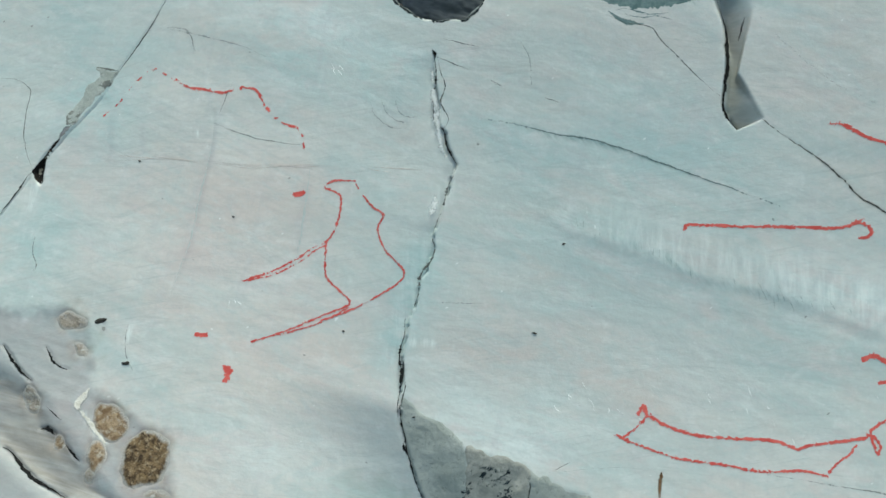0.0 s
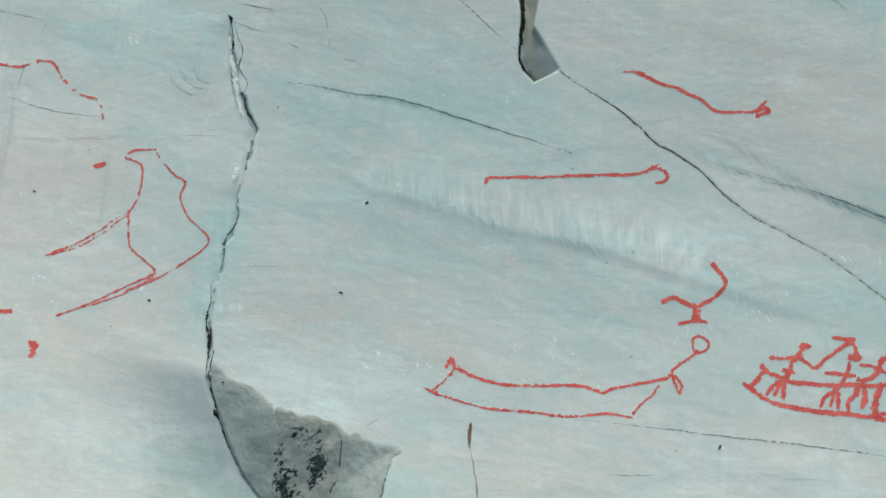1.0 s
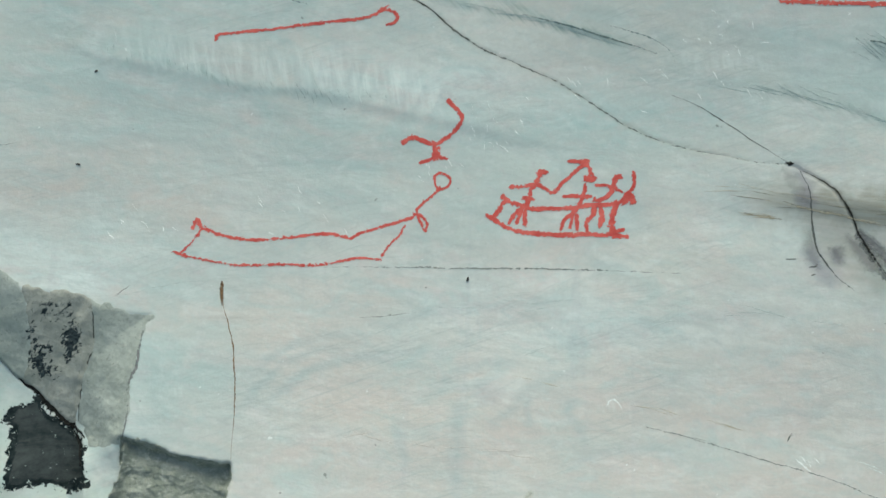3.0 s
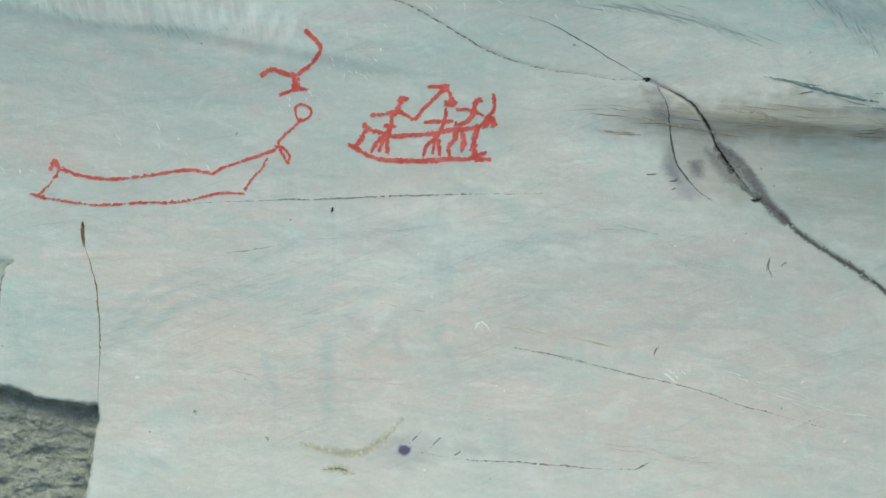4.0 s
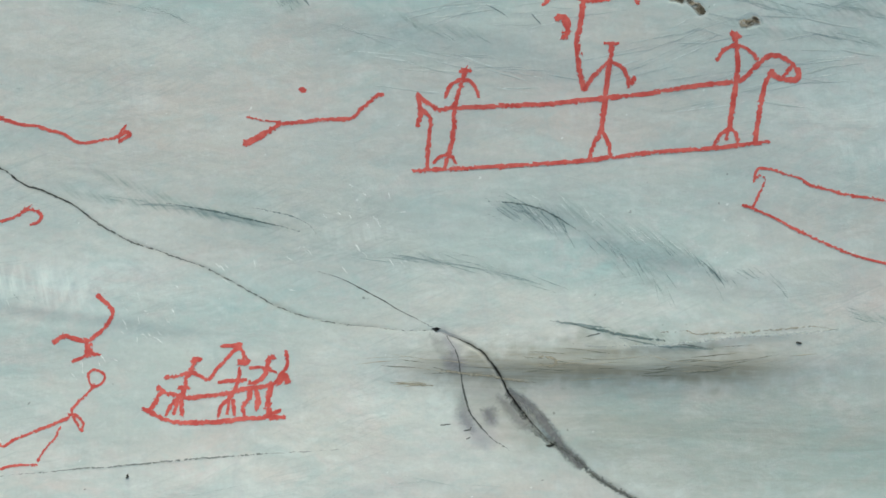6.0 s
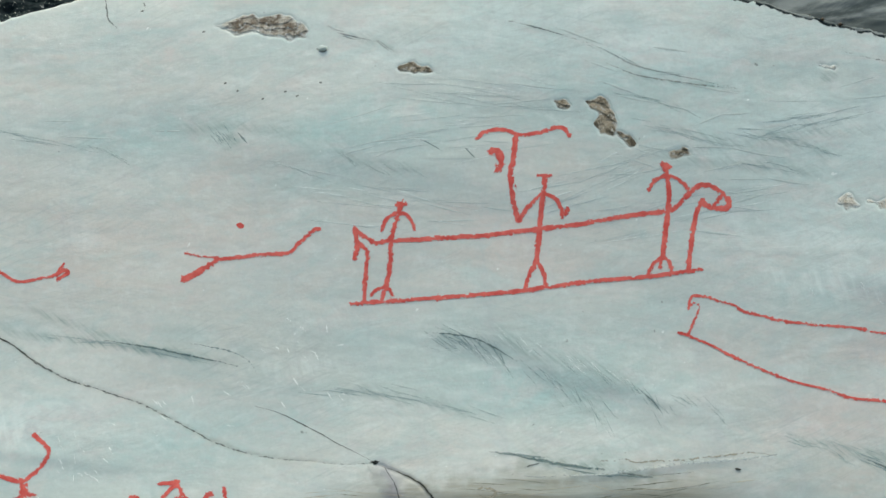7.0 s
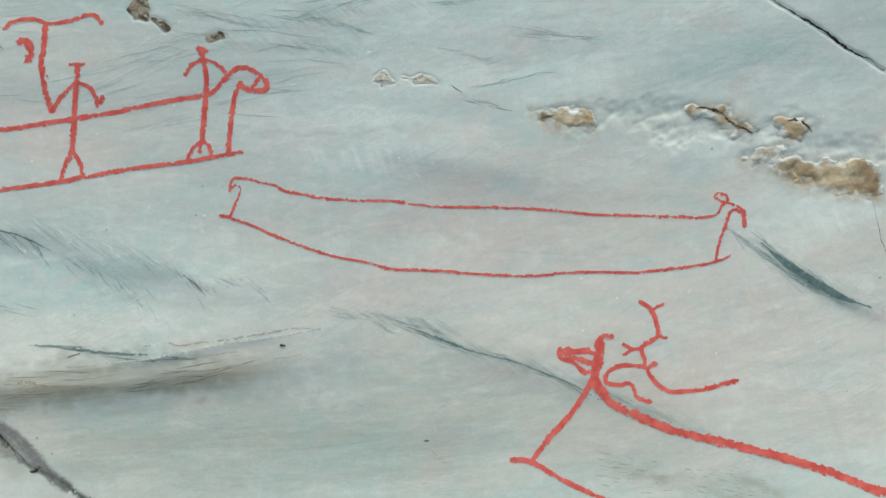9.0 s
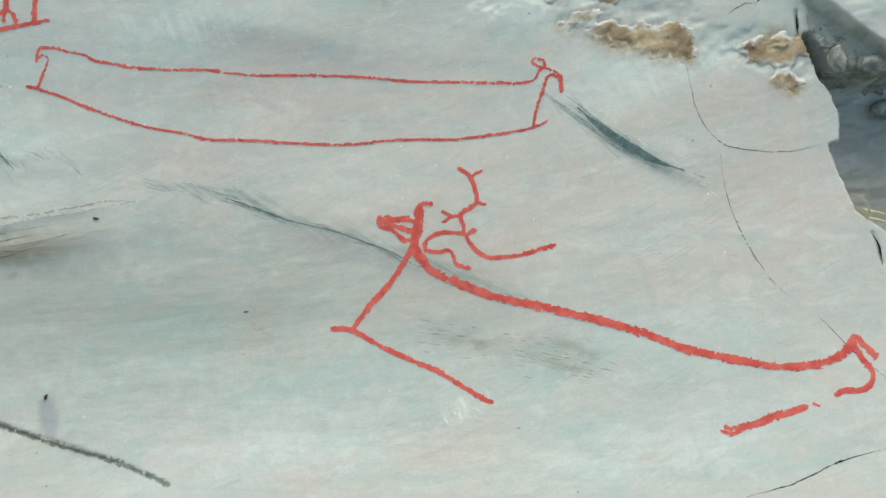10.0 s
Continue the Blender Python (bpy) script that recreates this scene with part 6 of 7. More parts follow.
def silt(name, width, mat, jag, holes=0.0, taper=True, label="", strength=0.9, blur=0.0):
    """Crumbly filling, seam or painted shadow with a soft, ragged outline; millimetres."""
    me = pecked("joint_fill", LINES[name] * 1000, width + 0.7, mat, (0, 0, 0), jag, 0.7 * holes, len(name) * 2.3, 0.45 if width > 4 else 0.65, taper, H_FLAT, wander=1.8 if width < 5 else 1.0, soft=blur or 0.9 + 0.45 * width, strength=strength)
    part("joint_fill", me, outcrop, label)


fill("main_a", 2.0, FILL, 0.12, 1.2)
fill("main_side", 1.7, FINE, 0.15, 1.0)
fill("main_tip", 5.0, FILL, 0.0, 0.9)
fill("main_b", 3.0, FILL, 0.0, 1.2)
fill("main_c", 1.6, FINE, 0.42, 1.4)
fill("main_d", 2.6, FINE, 0.36, 1.5)
fill("main_e", 2.4, FILL, 0.10, 1.3)
fill("main_blob", 5.5, FILL, 0.0, 0.9)
fill("main_blob_b", 7.0, FILL, 0.0, 0.8)
fill("main_cap", 1.3, FINE, 0.0, 0.6)
fill("hollow_joint", 2.0, FILL, 0.06, 1.0)
fill("hollow_gap", 13.0, FILL, 0.0, 1.0)
silt("hollow_lip", 1.6, CREAM, 1.0, 0.2, strength=0.7)
# painted dark line that strengthens the shading where the two faces meet
silt("crease_line", 2.4, FILL, 1.0, 0.2)
# shadowed right boundary of the hollow, painted mauve-grey
silt("hollow_edge", 4.0, MAUVE, 2.6, 0.40)
fill("left_thin", 1.7, FILL, 0.08, 0.8)
fill("left_tail", 3.0, FILL, 0.0, 1.0)
silt("left_mauve", 7.0, MAUVE, 1.5)
silt("left_strip_top", 3.0, FACE_DARK, 1.4, 0.2)
silt("left_bits", 3.6, TAN, 1.4, 0.1)
silt("left_bits_b", 3.0, RUST, 1.4, 0.1)
silt("joint_low", 7.0, SILT, 4.2, 0.34, False, strength=0.7)
silt("joint_band", 15.0, MAUVE, 3.0, 0.06, False, strength=0.70, blur=11.0)
silt("joint_up", 2.6, FILL, 1.2, 0.14)
silt("joint_low", 2.4, FINE, 1.6, 0.42)
silt("inner2", 2.0, FINE, 1.0, 0.12)
silt("spur2", 4.0, FILL, 1.0)
for name in ("tick_a", "tick_b", "tick_c"):
    silt(name, 1.4, FINE, 0.7, 0.1)
silt("seam", 1.4, SILT, 1.2, 0.45)
silt("groove_lip", 2.6, TAN, 1.4, 0.2)
silt("groove_tan", 2.2, TAN, 1.2, 0.25)
silt("ledge_pale", 3.0, PALE, 2.4, 0.40, strength=0.7)
silt("ledge_dark", 2.2, TAN, 2.0, 0.42, strength=0.6)
silt("blade", 4.0, TEAL_DARK, 1.8, 0.12, strength=0.8, blur=3.0)
silt("blade_b", 2.4, TEAL, 1.2, 0.25)
silt("blade_c", 2.0, TEAL, 1.1, 0.25)
silt("blade_d", 2.0, TEAL_DARK, 1.0, 0.2, strength=0.6)
silt("hook", 1.6, FINE, 0.8, 0.15)
silt("brown_knot", 3.0, TAN, 2.0, 0.30)
silt("u1", 1.6, FINE, 1.4, 0.25, strength=0.4)
# the small pebble's shadow, drawn as a dark line on the rock
silt("pebble_rim", 3.0, FINE, 0.8)
silt("seep_a", 10.0, YELLOW, 4.0, 0.25, strength=0.4, blur=9.0)
silt("seep_b", 10.0, YELLOW, 4.0, 0.25, strength=0.4, blur=9.0)
silt("seep_b", 2.0, OLIVE, 1.5, 0.4, strength=0.6)
silt("rust_tip", 5.0, RUST, 1.6, 0.15)
silt("smudge_a", 20.0, MAUVE, 5.0, 0.0, strength=0.24, blur=15.0)
silt("smudge_b", 22.0, MAUVE, 5.0, 0.0, strength=0.32, blur=14.0)
silt("smudge_c", 22.0, MAUVE, 5.0, 0.0, strength=0.42, blur=18.0)
silt("smudge_d", 16.0, MAUVE, 5.0, 0.0, strength=0.20, blur=12.0)
for name, width, mat in (("u2", 1.3, FINE), ("u4", 2.0, FINE), ("u5", 1.6, FINE), ("u10", 2.0, TEAL), ("u7", 1.8, TEAL), ("u8", 1.6, TEAL),
                         ("m1", 1.6, TEAL_DARK), ("m5", 2.0, TEAL), ("m9", 2.4, TEAL_DARK), ("m10", 1.3, TEAL), ("str2", 2.6, TEAL_DARK), ("str3", 1.8, TEAL), ("str4", 1.8, TEAL),
                         ("k12", 1.4, SILT), ("slab_dark", 1.0, SILT), ("low_crack", 1.0, SILT), ("left_line", 1.2, FINE), ("nub", 3.0, FINE)):
    silt(name, width, mat, 1.4, 0.20, strength=0.75)
silt("k5y", 2.0, TEAL_DARK, 1.3, 0.16)
silt("face_line", 1.0, CALCITE, 1.2, 0.5)
silt("corner_crack", 1.2, SILT, 1.2, 0.4)
silt("v_line", 1.0, FAINT, 1.0, 0.35)
silt("low_vert", 1.0, SILT, 0.9, 0.35)
silt("mid_hair", 0.9, SILT, 0.8, 0.3, strength=0.5)
for name in ("low_tick_a", "low_tick_b", "low_tick_c", "low_tick_d", "low_tick_e", "low_tick_f", "low_tick_g"):
    silt(name, 1.3, SILT, 0.8, 0.15)
for name in ("rip_a", "rip_b", "rip_c", "feather_a", "feather_b", "feather_c"):
    silt(name, 1.4, SILT, 1.2, 0.3, strength=0.5)
silt("main_chips", 7.0, CALCITE, 5.0, 0.36, strength=0.8)
silt("main_chips_b", 9.0, CALCITE, 5.0, 0.30, strength=0.8)
fill("left_curve", 1.5, FINE, 0.15, 0.5)
fill("low_left", 6.0, FILL, 0.0, 0.6)
fill("hole_edge", 4.0, FILL, 0.0, 0.6)
fill("top_right", 4.4, FILL, 0.1, 0.8)
silt("diagonal", 1.3, FINE, 1.5, 0.40)
fill("branch", 1.5, FINE, 0.1, 0.6)
fill("d2", 2.6, CALCITE, 0.1, 0.9)
fill("d4", 0.9, SILT, 0.3, 0.9)
fill("d6", 1.0, FINE, 0.0, 0.9)
fill("d7", 3.0, CALCITE, 0.1, 1.0)
fill("d8", 1.0, FINE, 0.0, 0.9)
fill("d9", 1.0, FINE, 0.0, 0.9)
fill("k4", 1.7, FINE, 0.25, 0.7)
fill("k5b", 1.2, FINE, 0.1, 0.5)
fill("k5c", 1.3, FINE, 0.1, 0.5)
fill("k5d", 1.2, FINE, 0.1, 0.5)
fill("k5e", 1.3, FINE, 0.1, 0.5)
fill("rust", 1.9, RUST, 0.0, 0.7)
fill("rust_top", 5.0, RUST, 0.0, 0.6)
fill("k8", 1.4, FINE, 0.25, 0.7)
fill("k8b", 1.2, FINE, 0.3, 0.7)
fill("k8c", 1.5, FINE, 0.2, 0.7)
fill("k9", 2.0, FILL, 0.1, 0.8)
silt("k10", 1.2, FINE, 1.4, 0.42)
fill("k11", 3.2, FILL, 0.0, 0.9)
# shadow under the rubble ledge, painted as a black line
silt("ledge_line", 4.0, FILL, 2.0)
fill("k20", 3.2, FILL, 0.0, 1.0)
fill("k20b", 3.6, FILL, 0.0, 1.0)
fill("k20c", 5.5, GREYGREEN, 0.0, 0.9)
fill("k20d", 1.6, SILT, 0.1, 0.8)
fill("k20e", 2.4, SILT, 0.1, 0.9)
fill("wet_band", 22.0, TEAL_DARK, 0.0, 1.0)
fill("notch_line", 3.0, FILL, 0.1, 0.9)
silt("diagonal_top", 1.9, FILL, 1.5, 0.20)
fill("lens_top", 9.0, TEAL_DARK, 0.0, 0.7)
fill("curl_top", 2.0, TEAL_DARK, 0.2, 0.9)
fill("curl_top_b", 1.6, TEAL_DARK, 0.2, 0.9)
fill("junction", 6.0, FILL, 0.0, 0.9)
# broken lips: brown rims with their shadow lines in the colour
fill("lip_c", 4.0, FILL, 0.1, 1.0)
fill("lip_e", 5.0, LIP, 0.1, 1.0)
fill("lip_f", 5.0, LIP, 0.1, 1.0)
fill("lip_g", 4.0, LIP, 0.1, 1.0)
fill("k15", 1.7, FAINT, 0.2, 0.9)
fill("k15", 1.1, CALCITE, 0.68, 0.9)
fill("v15", 3.0, FAINT, 0.3, 0.9)
fill("k15b", 1.1, FINE, 0.2, 0.6)
fill("k15c", 0.9, FINE, 0.2, 0.6)
fill("k18", 1.1, FINE, 0.1, 0.6)
fill("k18b", 1.0, FAINT, 0.4, 0.6)
fill("k19", 3.5, FILL, 0.0, 0.7)
fill("notch_dark", 6.0, FILL, 0.0, 0.8)
fill("slit1", 5.0, FILL, 0.0, 0.9)
fill("slit2", 3.6, FILL, 0.0, 1.2)
fill("slit3", 7.0, FILL, 0.0, 0.9)
fill("slit4", 4.0, FILL, 0.0, 0.8)
fill("slit5", 2.0, FILL, 0.0, 0.5)
fill("gap10", 3.6, FILL, 0.0, 0.5)
for k in range(1, 9):
    fill(f"pit_{k}", 3.0, FINE, 0.0, 1.0)


# ---- scabs and nodules: rough crust laid into the broken places ----
def crust(piece, name, mat, relief, ledge, step=0.0013, label=""):
    """A finely broken sheet, let into the rock: relief in millimetres, ledges a metre (0: rounded lumps)."""
    w, mask = SCABS[name]
    us, vs = GU[w[1]], GV[w[0]]
    u, v = np.arange(us[0], us[-1], step), np.arange(vs[0], vs[-1], step)
    X, Y = np.meshgrid(u, v)
    whole = np.zeros(H.shape, np.float32)
    whole[w] = mask
    f = surface(X, Y, whole)
    seed = len(name) * 3.1 + us[0] * 7
    lumps = NOISE_A(X * 55 + seed, Y * 70, 4)
    fine = NOISE_C(X * 190 + seed, Y * 210, 3)
    if ledge:
        q = Y * ledge + 0.35 * ledge * 0.05 * NOISE_B(X * 17 + seed, Y * 22, 4) * 2 + 0.5 * lumps
        tooth = q - np.floor(q)
        shape = np.where(tooth < 0.12, ramp(tooth / 0.12), 1 - (tooth - 0.12) / 0.88) - 0.55
        shape = shape * (0.6 + 0.6 * NOISE_C(X * 24, Y * 30 + seed, 2)) + 0.45 * lumps + 0.18 * fine
    else:
        shape = 0.35 + 0.5 * lumps + 0.35 * np.abs(NOISE_B(X * 110, Y * 110 + seed, 3)) + 0.2 * fine
    Z = surface(X, Y) + 0.0035 * surface(X, Y, SCAB) + relief / 1000 * shape * f - 0.0022 * (1 - f) ** 2 + 0.0004
    if mat is CRUSTY:
        # only the rusty pockets are broken open
        f = f * ramp((surface(X, Y, STAIN[..., 0]) + 0.30 * NOISE_B(X * 45, Y * 60, 4) - 0.22) / 0.35)
        Z = surface(X, Y) + 0.0035 * surface(X, Y, SCAB) + relief / 1000 * shape * f - 0.0030 * (1 - f) ** 2 + 0.0004
    good = f > 0.03
    quad = good[:-1, :-1] & good[1:, :-1] & good[:-1, 1:] & good[1:, 1:]
    nu = len(u)
    c = (np.arange(len(v) - 1)[:, None] * nu + np.arange(nu - 1)[None])[quad]
    faces = np.stack([c, c + 1, c + nu + 1, c + nu], 1)
    used, idx = np.unique(faces, return_inverse=True)
    verts = np.stack([X, Y, Z], -1).reshape(-1, 3)[used]
    me = mesh_of(piece, verts.tolist(), idx.reshape(-1, 4).tolist(), mat)
    a = me.attributes.new("edge", "FLOAT", "POINT")
    a.data.foreach_set("value", f.reshape(-1)[used].astype(np.float32))
    a = me.color_attributes.new("stain", "FLOAT_COLOR", "POINT")
    rgba = np.zeros((len(used), 4), np.float32)
    for k in range(3):
        rgba[:, k] = surface(verts[:, 0], verts[:, 1], STAIN[..., k])
    a.data.foreach_set("color", rgba.ravel())
    return part(piece, me, outcrop, label)


crust("rock_crust", "crust_strip", CRUSTY, 1.9, 11, label="flaky pale and rusty broken rock crust")
crust("rock_crust", "crust_strip_end", CRUSTY, 3.6, 12, label="flaky rusty-brown broken rock crust")
crust("rubble", "rubble", RUBBLE, 12, 22, label="broken grey-green rock rubble")
crust("broken_face", "recess", GREYGREEN, 7, 0, label="rough grey-green broken rock face")
crust("broken_face", "face_a", FACE, 0.7, 0, label="smooth grey-green broken rock face")
crust("broken_face", "face_b", FACE_SPECK, 1.6, 0, label="grey broken rock face with black lichen specks")
crust("broken_face", "face_c", FACE, 0.9, 0, label="smooth grey-green broken rock face")
crust("broken_face", "facet", FACE, 2.0, 18, label="grey-green broken face under the pale slab")
crust("broken_face", "left_strip", FACE, 1.0, 0, label="grey broken strip along the joint")
crust("broken_face", "left_strip_dark", FACE_DARK, 1.4, 0)
crust("broken_face", "left_strip_low", FACE_DARK, 1.4, 0)
crust("open_joint", "left_wedge", GAP, 1.0, 0, label="black open gap in the joint")
crust("rock_scab", "shell", FLAKY, 3.0, 60, 0.001, "brown flaky scab on the pale rock")
for key in "abcdefgh":
    crust("rock_scab", "scab_" + key, FLAKY_PALE if key in "fgh" else FLAKY_DARK, 2.6, 55, 0.001)
for key in "abcdefghi":
    crust("nodule", "nodule_" + key, NODULE_DARK if key == "b" else NODULE if key in "ach" else NODULE_GREY, 4.0 if key == "b" else 1.4, 0, 0.0013)
for name, width in (("white_vein", 9.0), ("vein_head", 14)):
    part("quartz_vein", pecked("quartz_vein", LINES[name] * 1000, width, CREAM, (0, 0, 0), 2.6, 0.0, 2.0, 1.2, True), outcrop, "cream raised quartz vein")

# fine parallel streaks in the folds: too many to count
def streaks(name, count, length, width, angle, spread, mat, seed, hang=False):
    r = random.Random(seed)
    track = smooth_line(LINES[name], 0.01) * 1000
    verts, faces = [], []
    for k in range(count):
        i = int((0.5 + 0.5 * r.uniform(-1, 1)) * (len(track) - 2))
        way = track[min(i + 3, len(track) - 1)] - track[i]
        a = math.atan2(way[1], way[0]) + radians(r.gauss(angle, 5))
        u, v = track[i][0] + r.gauss(0, spread), track[i][1] + r.gauss(0, spread)
        size, bow = r.uniform(0.4, 1.0) * length, r.gauss(0, 0.03)
        back = 0.1 if hang else 0.5
        pts = [(u + size * (t - back) * math.cos(a + bow * t), v + size * (t - back) * math.sin(a + bow * t)) for t in (0, 0.33, 0.66, 1)]
        me = ribbon("streak", pts, width * r.uniform(0.5, 1.4), mat, (0, 0, 0), 0.5, 0.3, 0.004, 0.15, u, True)
        start = len(verts)
        verts += [tuple(q.co) for q in me.vertices]
        faces += [tuple(start + i for i in f.vertices) for f in me.polygons]
        bpy.data.meshes.remove(me)
    tagged(part("mineral_streaks", mesh_of("mineral_streaks", verts, faces, mat), outcrop), kind="stuff")


streaks("t3", 12, 60, 0.8, -3, 7.0, PALE, 21)
streaks("fringe_dark", 34, 22, 0.9, -62, 7, TEAL_SOFT, 23)
streaks("fringe_band", 12, 26, 1.0, -62, 12, PALE, 24)
for name, width, mat in (("lens_core", 13, TEAL_DARK), ("lens_line", 3.0, TEAL), ("lens_tail", 2.4, TEAL_SOFT)):
    part("mineral_lens", pecked("mineral_lens", LINES[name] * 1000, width, mat, (0, 0, 0), 1.6, 0.06, 4.0, 0.4, True), outcrop, "dark blue-green mineral lens" if name == "lens_core" else "")
streaks("lens_core", 26, 70, 0.9, -4, 5, TEAL, 71)
streaks("lens_line", 14, 90, 0.9, -3, 6, TEAL_SOFT, 72)
streaks("m1", 26, 62, 0.9, -30, 5, TEAL_SOFT, 73, True)
streaks("m1", 12, 70, 0.8, -30, 5, TEAL, 74, True)
streaks("m2", 10, 50, 0.9, -6, 6, PALE, 75)
streaks("m3", 26, 56, 0.9, -22, 7, TEAL_SOFT, 76, True)
streaks("m4", 12, 44, 0.9, -20, 6, TEAL_SOFT, 77, True)
streaks("m5", 5, 50, 0.9, -3, 2, TEAL, 78)
streaks("m6", 16, 90, 1.1, -3, 5, TEAL_SOFT, 79)
streaks("m7", 8, 50, 0.9, -20, 5, TEAL_SOFT, 80, True)
streaks("u9", 9, 26, 0.9, 0, 5, TEAL, 81)
streaks("u11", 9, 28, 0.9, 0, 6, TEAL, 82)
streaks("u6", 10, 40, 0.9, -24, 4, TEAL_SOFT, 83, True)
for k, name in enumerate(("str1", "str2", "str3", "str4", "str5", "str6", "str7", "str8", "str9")):
    streaks(name, 7 if k in (1, 2, 3, 4, 5) else 3, 46, 0.9, 0, 3.0, TEAL if k in (1, 2, 3) else TEAL_SOFT, 90 + k)
for k, (name, count, length, spread, mat) in enumerate((
        ("u3", 9, 40, 2.5, MAUVE), ("u12", 8, 90, 3, TEAL_SOFT), ("u13", 5, 60, 3, TEAL_SOFT), ("s1", 12, 80, 4, TEAL_SOFT), ("s2", 12, 36, 3, SMOKE), ("s3", 9, 70, 2.5, TEAL_SOFT), ("s4", 9, 70, 3, TEAL_SOFT),
        ("s5", 9, 60, 3, TEAL_SOFT), ("s6", 10, 50, 4, TEAL_SOFT), ("s7", 12, 80, 5, TEAL_SOFT), ("s8", 12, 90, 4, TEAL_SOFT), ("s9", 9, 60, 4, TEAL_SOFT), ("s10", 10, 70, 5, TEAL_SOFT), ("s11", 6, 80, 4, TEAL_SOFT),
        ("s12", 8, 40, 2.5, MAUVE), ("tan_line", 9, 80, 2, TAN), ("tan_low", 6, 60, 2, BLUSH), ("tan_left", 8, 90, 2.5, BLUSH), ("pale_line", 10, 70, 2.5, PALE), ("d3", 8, 60, 3, PALE), ("d5", 8, 50, 3, BLUSH),
        ("sm1", 16, 22, 7, SMOKE), ("sm2", 20, 24, 9, SMOKE), ("sm3", 8, 14, 5, SMOKE), ("sm4", 20, 24, 9, SMOKE), ("groove_upper", 14, 80, 8, OLIVE), ("groove_dark", 18, 110, 9, TAN), ("groove_dark", 16, 90, 9, OLIVE),
        ("low_seep", 9, 22, 2, YELLOW), ("slab_arc_e", 8, 90, 5, FAINT), ("slab_arc_f", 8, 90, 5, FAINT), ("band_a", 14, 110, 3, BLUSH), ("groove_tan", 8, 40, 2, TAN), ("groove_lip", 8, 50, 1.5, TAN))):
    streaks(name, count, length, 1.0, 0, spread, mat, 120 + k)
streaks("h4", 14, 80, 0.7, -4, 6, TEAL_SOFT, 34)
streaks("t4", 46, 60, 0.7, -8, 5, TEAL_SOFT, 2)
streaks("t4", 16, 50, 0.6, -8, 4, TEAL, 42)
streaks("t2", 12, 50, 0.6, -24, 7, TEAL, 44)
streaks("t2", 16, 50, 0.6, -24, 7, PALE, 45)
streaks("t1", 8, 90, 0.9, -1, 3, TEAL_SOFT, 4)
streaks("t8c", 10, 90, 0.9, -1, 4, TEAL_SOFT, 5)
streaks("t10", 20, 60, 0.8, -8, 6, TEAL_SOFT, 6)
streaks("t12", 8, 110, 3.0, 0, 45, FAINT, 10)
streaks("t13", 8, 110, 3.0, 0, 60, FAINT, 11)
streaks("k12", 6, 120, 3.0, -4, 40, FAINT, 13)
streaks("smudge", 60, 26, 2.0, 2, 15, SMOKE, 51)
for k, name in enumerate(("score_a", "score_b", "score_c", "score_d", "score_e")):
    streaks(name, 16, 150, 1.3, 0, 22, FAINT, 160 + k)
    streaks(name, 8, 110, 0.9, 0, 24, PALE, 170 + k)
streaks("fold_high", 7, 110, 3.0, 5, 60, FAINT, 14)

# white scratches, in loose groups
rng = random.Random(5)
for cu, cv, count, spread in SCRATCHES:
    for k in range(count):
        u, v = cu + rng.gauss(0, spread), cv + rng.gauss(0, spread * 0.35)
        a, size = radians(rng.gauss(-48, 14)), rng.uniform(6, 20)
        pts = [(u, v), (u + 0.5 * size * math.cos(a) + rng.gauss(0, 0.8), v + 0.5 * size * math.sin(a)), (u + size * math.cos(a), v + size * math.sin(a))]
        part("scratch", ribbon("scratch", pts, rng.uniform(0.7, 1.7), CALCITE, (0, 0, 0), 0.6, 0.4, 0.0016, 0.2, u, True), outcrop)

# ---- loose things ----
def grass_tuft():
    tuft = on_rock("dry_grass_tuft", 1802, -303, "few bent dry straw blades caught at the rock edge", "grass")
    r = random.Random(2)
    for k in range(9):
        a, size = radians(r.uniform(95, 150)) if k % 3 else radians(r.uniform(-50, -20)), r.uniform(0.025, 0.06)
        root = Vector((r.uniform(0.002, 0.034), r.uniform(-0.024, 0.0), 0.002))
        verts, faces = [], []
        for i in range(9):
            t = i / 8
            p = root + Vector((math.cos(a) * size * t, math.sin(a) * size * t, 0.03 * math.sin(t * 2.6) * (0.5 + 0.1 * k)))
            wide = 0.0016 * (1 - 0.8 * t)
            sideways = Vector((-math.sin(a), math.cos(a), 0.3)) * wide
            verts += [p - sideways, p + Vector((0, 0, 0.0006)), p + sideways]
            if i:
                b = 3 * i
                faces += [(b - 3, b - 2, b + 1, b), (b - 2, b - 1, b + 2, b + 1)]
        part("blade", mesh_of("blade", verts, faces, STRAW), tuft)


grass_tuft()


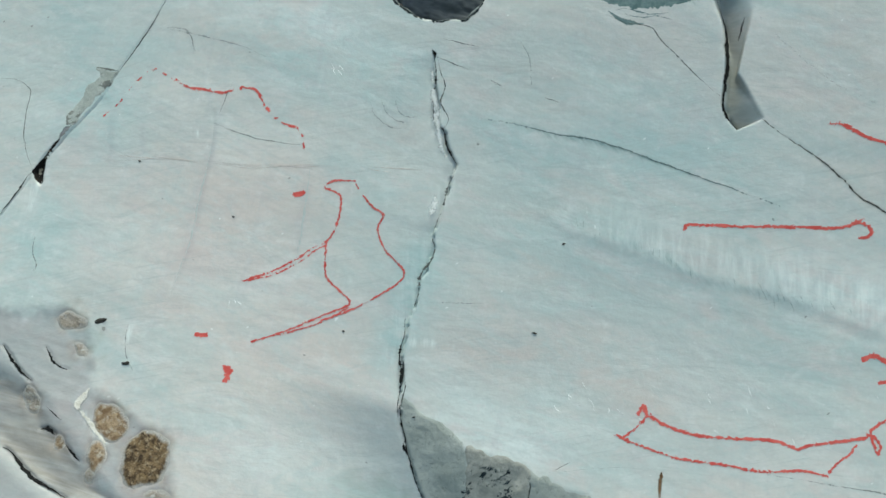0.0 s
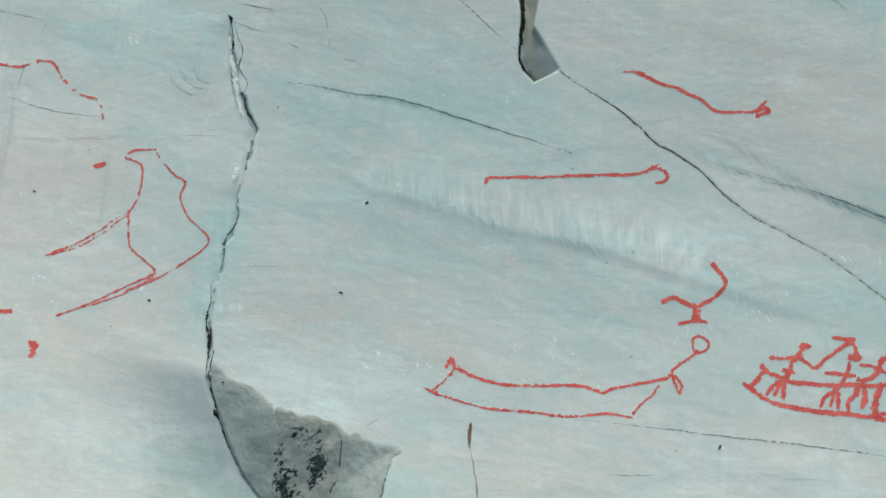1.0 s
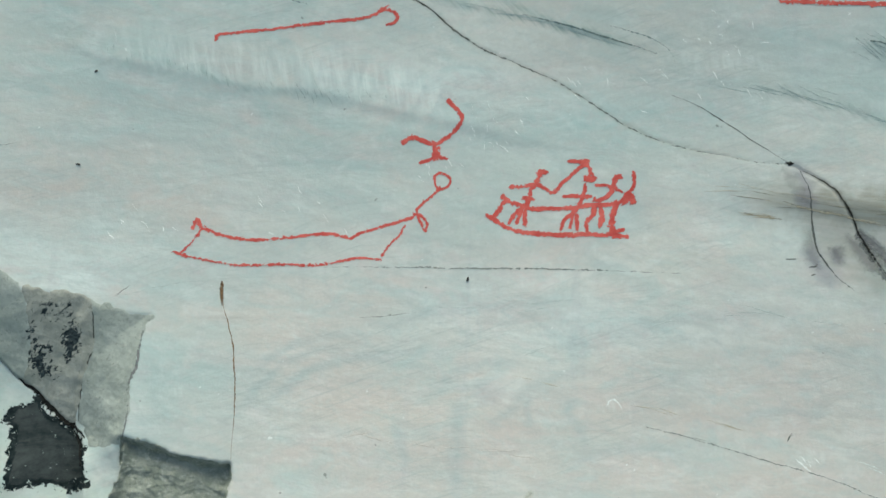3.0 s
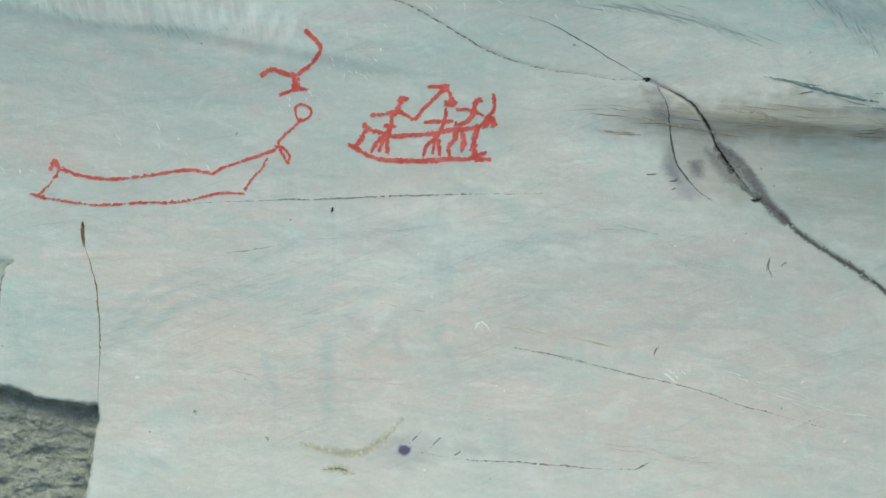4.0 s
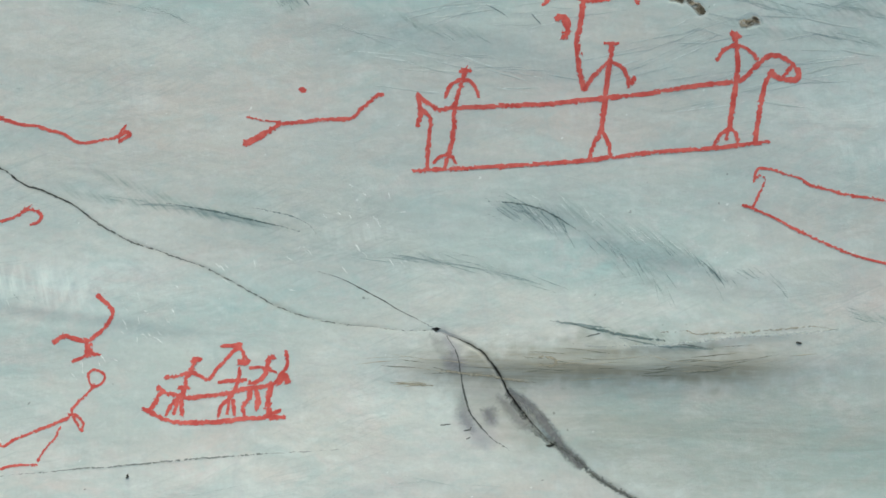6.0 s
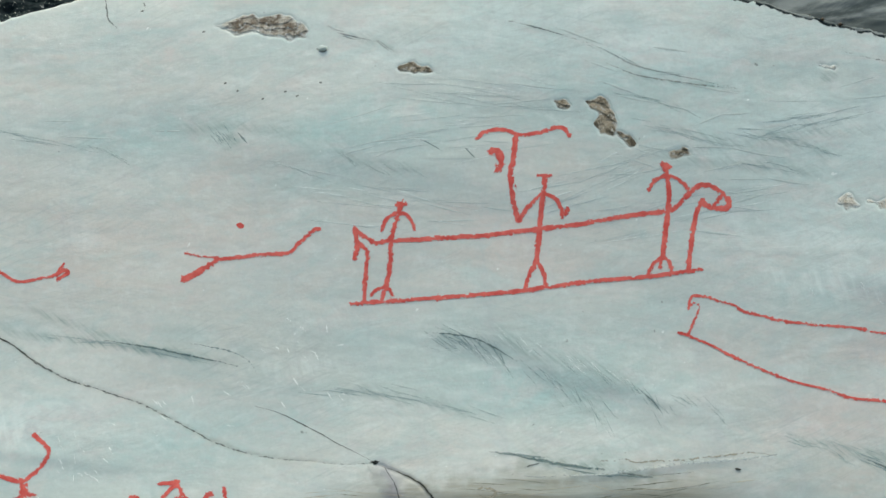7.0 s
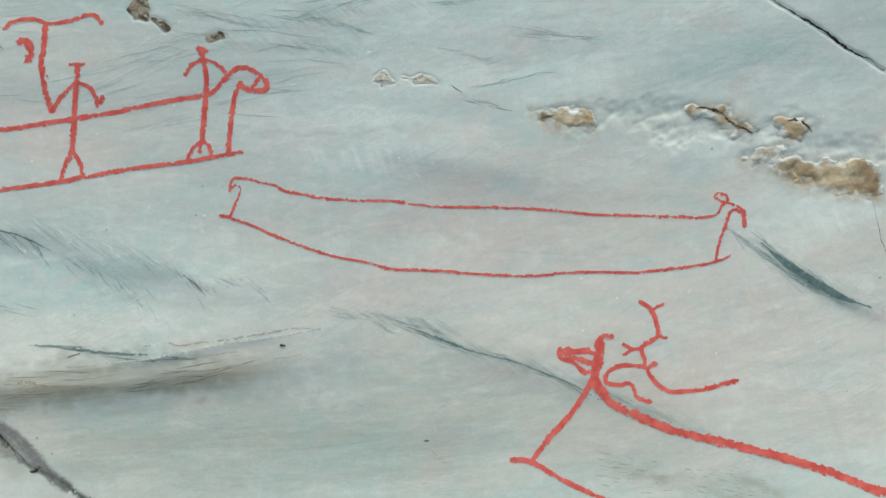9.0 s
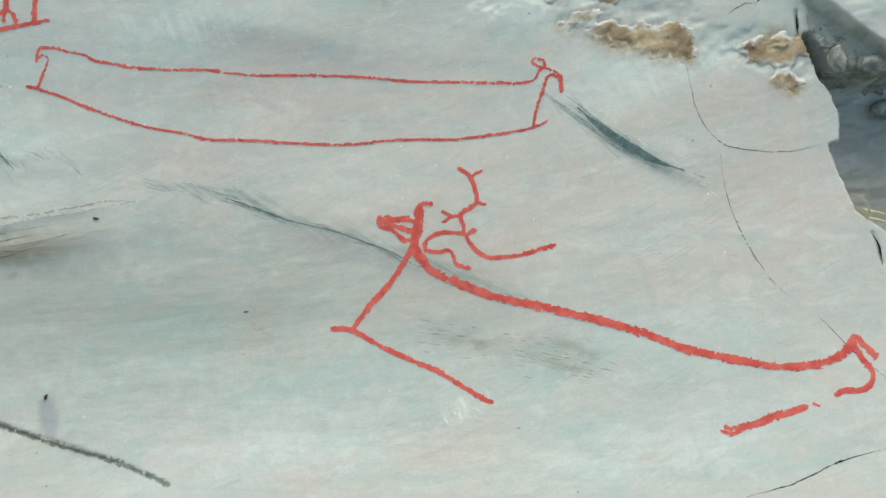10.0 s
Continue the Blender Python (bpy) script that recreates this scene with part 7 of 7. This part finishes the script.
def stone(u, v, size, mat, label, seed, sunk=0.3):
    """A weathered stone with flattened, slightly chipped faces; sizes along u, v and n in metres."""
    ob = on_rock("stone", u, v, label, "stone", "loose stones")
    r = random.Random(seed)
    bm = bmesh.new()
    bmesh.ops.create_icosphere(bm, subdivisions=4, radius=1.0)
    cuts = [(Vector((r.gauss(0, 1), r.gauss(0, 1), r.gauss(0.3, 0.8))).normalized(), r.uniform(0.62, 0.85)) for k in range(9)]
    for q in bm.verts:
        p = q.co.copy()
        for way, reach in cuts:
            over = p.dot(way) - reach
            if over > 0:
                p -= way * over * 0.85
        p *= 1 + 0.05 * noise.noise(p * 3 + Vector((seed, 0, 0))) + 0.02 * noise.noise(p * 9)
        q.co = Vector((p.x * size[0], p.y * size[1], p.z * size[2] + size[2] * (1 - sunk)))
    me = bpy.data.meshes.new("stone_body")
    bm.to_mesh(me)
    bm.free()
    me.materials.append(mat)
    me.polygons.foreach_set("use_smooth", [True] * len(me.polygons))
    part("stone_body", me, ob)


stone(1940, -124, (0.034, 0.022, 0.022), RUBBLE, "rounded grey stone wedged in the gap", 3)
stone(1950, -250, (0.058, 0.085, 0.045), ROCK, "pale smooth boulder filling the gap beside the slab", 8)
stone(1806, -50, (0.019, 0.024, 0.016), RUBBLE, "small grey-green stone at the broken slab corner", 5)
stone(-107, 646, (0.009, 0.006, 0.005), ROCK, "small pale pebble lying on the smooth rock", 21, 0.5)
stone(1862, -64, (0.032, 0.017, 0.014), RUBBLE, "flat grey stone under the pale slab", 12)


def leaf_flake(u, v, size, turn, seed):
    flake = on_rock("dead_leaf", u, v, "small curled black dead leaf lying on the rock", "leaf", "dead leaves")
    r = random.Random(seed)
    ring = [Vector((math.cos(a) * size * r.uniform(0.7, 1.2), math.sin(a) * size * 0.5 * r.uniform(0.6, 1.2), 0.002 + 0.2 * size * math.cos(2 * a))) for a in [k * math.tau / 14 for k in range(14)]]
    spin = Matrix.Rotation(radians(turn), 3, "Z")
    verts = [spin @ p for p in ring] + [spin @ (p - Vector((0, 0, 0.0012))) for p in ring] + [Vector((0, 0, 0.003)), Vector((0, 0, 0.001))]
    faces = [(i, (i + 1) % 14, 28) for i in range(14)] + [(14 + (i + 1) % 14, 14 + i, 29) for i in range(14)] + [(i, 14 + i, 14 + (i + 1) % 14, (i + 1) % 14) for i in range(14)]
    part("leaf_blade", mesh_of("leaf_blade", verts, faces, LEAF), flake)


leaf_flake(-1967, -362, 0.011, 25, 0)
leaf_flake(-1892, -424, 0.008, 15, 1)
leaf_flake(-1238, -193, 0.004, 0, 2)
leaf_flake(-1228, -26, 0.003, 40, 3)
leaf_flake(-1547, -275, 0.003, 0, 4)
leaf_flake(-1393, -388, 0.003, 20, 5)
leaf_flake(463, -403, 0.005, 60, 6)
leaf_flake(576, -118, 0.004, 0, 8)
leaf_flake(580, -119, 0.003, 0, 9)
leaf_flake(-552, -329, 0.003, 50, 10)
leaf_flake(-1229, -26, 0.003, 50, 11)
leaf_flake(-552, -326, 0.003, 60, 12)
leaf_flake(-1794, -125, 0.003, 0, 13)
leaf_flake(-2004, -62, 0.003, 0, 14)


# peat and litter along the upper edges: too many crumbs to count
def peat_crumbs(kind_name, label, mat, rows, seed):
    r = np.random.RandomState(seed)
    verts, faces = [], []
    for name, a, b, count in rows:
        pts = smooth_line(LINES[name][a:b], 0.01)
        for k in range(count):
            c = pts[r.randint(len(pts))] + (r.normal(0, 0.0045, 2) + (0.0, 0.005) if name != "skyline" else (r.normal(0, 0.02), r.uniform(0.02, 0.12)))
            size = r.uniform(0.0015, 0.006)
            z = float(surface(c[0], c[1]))
            b0 = len(verts)
            for dx, dy, dz in ((1, 0, 0), (0, 1, 0), (-1, 0, 0), (0, -1, 0), (0, 0, 1), (0, 0, -1)):
                verts.append((c[0] + dx * size * r.uniform(0.6, 1.3), c[1] + dy * size * r.uniform(0.5, 1.2), z + size * 0.4 + dz * size * r.uniform(0.4, 0.9)))
            faces += [(b0 + i, b0 + (i + 1) % 4, b0 + 4) for i in range(4)] + [(b0 + (i + 1) % 4, b0 + i, b0 + 5) for i in range(4)]
    ob = tagged(new(kind_name, mesh_of(kind_name, verts, faces, mat)), label, "soil", kind="stuff")
    ob.matrix_world = PANEL


peat_crumbs("peat_crumbs", "dark peat crumbs lying along the rock edge", PEAT, (("top_recess", 4, 20, 1100), ("top_gap", 0, 6, 120), ("skyline", 1, 13, 200)), 4)
peat_crumbs("dry_litter", "pale dry litter scattered over the dark edge", SILT, (("skyline", 1, 13, 160),), 9)

# ---- the ground below, out to the horizon ----
n = 64
gx = np.sign(np.linspace(-1, 1, n)) * np.abs(np.linspace(-1, 1, n)) ** 3 * 400
X, Y = np.meshgrid(gx, gx)
Z = GROUND_Z + 0.12 * NOISE_A(X * 0.4, Y * 0.4, 3)
faces = [(j * n + i, j * n + i + 1, (j + 1) * n + i + 1, (j + 1) * n + i) for j in range(n - 1) for i in range(n - 1)]
tagged(new("ground", mesh_of("ground", np.stack([X, Y, Z], -1).reshape(-1, 3).tolist(), faces, HEATH)), "low green-brown heath ground below the rock", "ground", kind="structure")
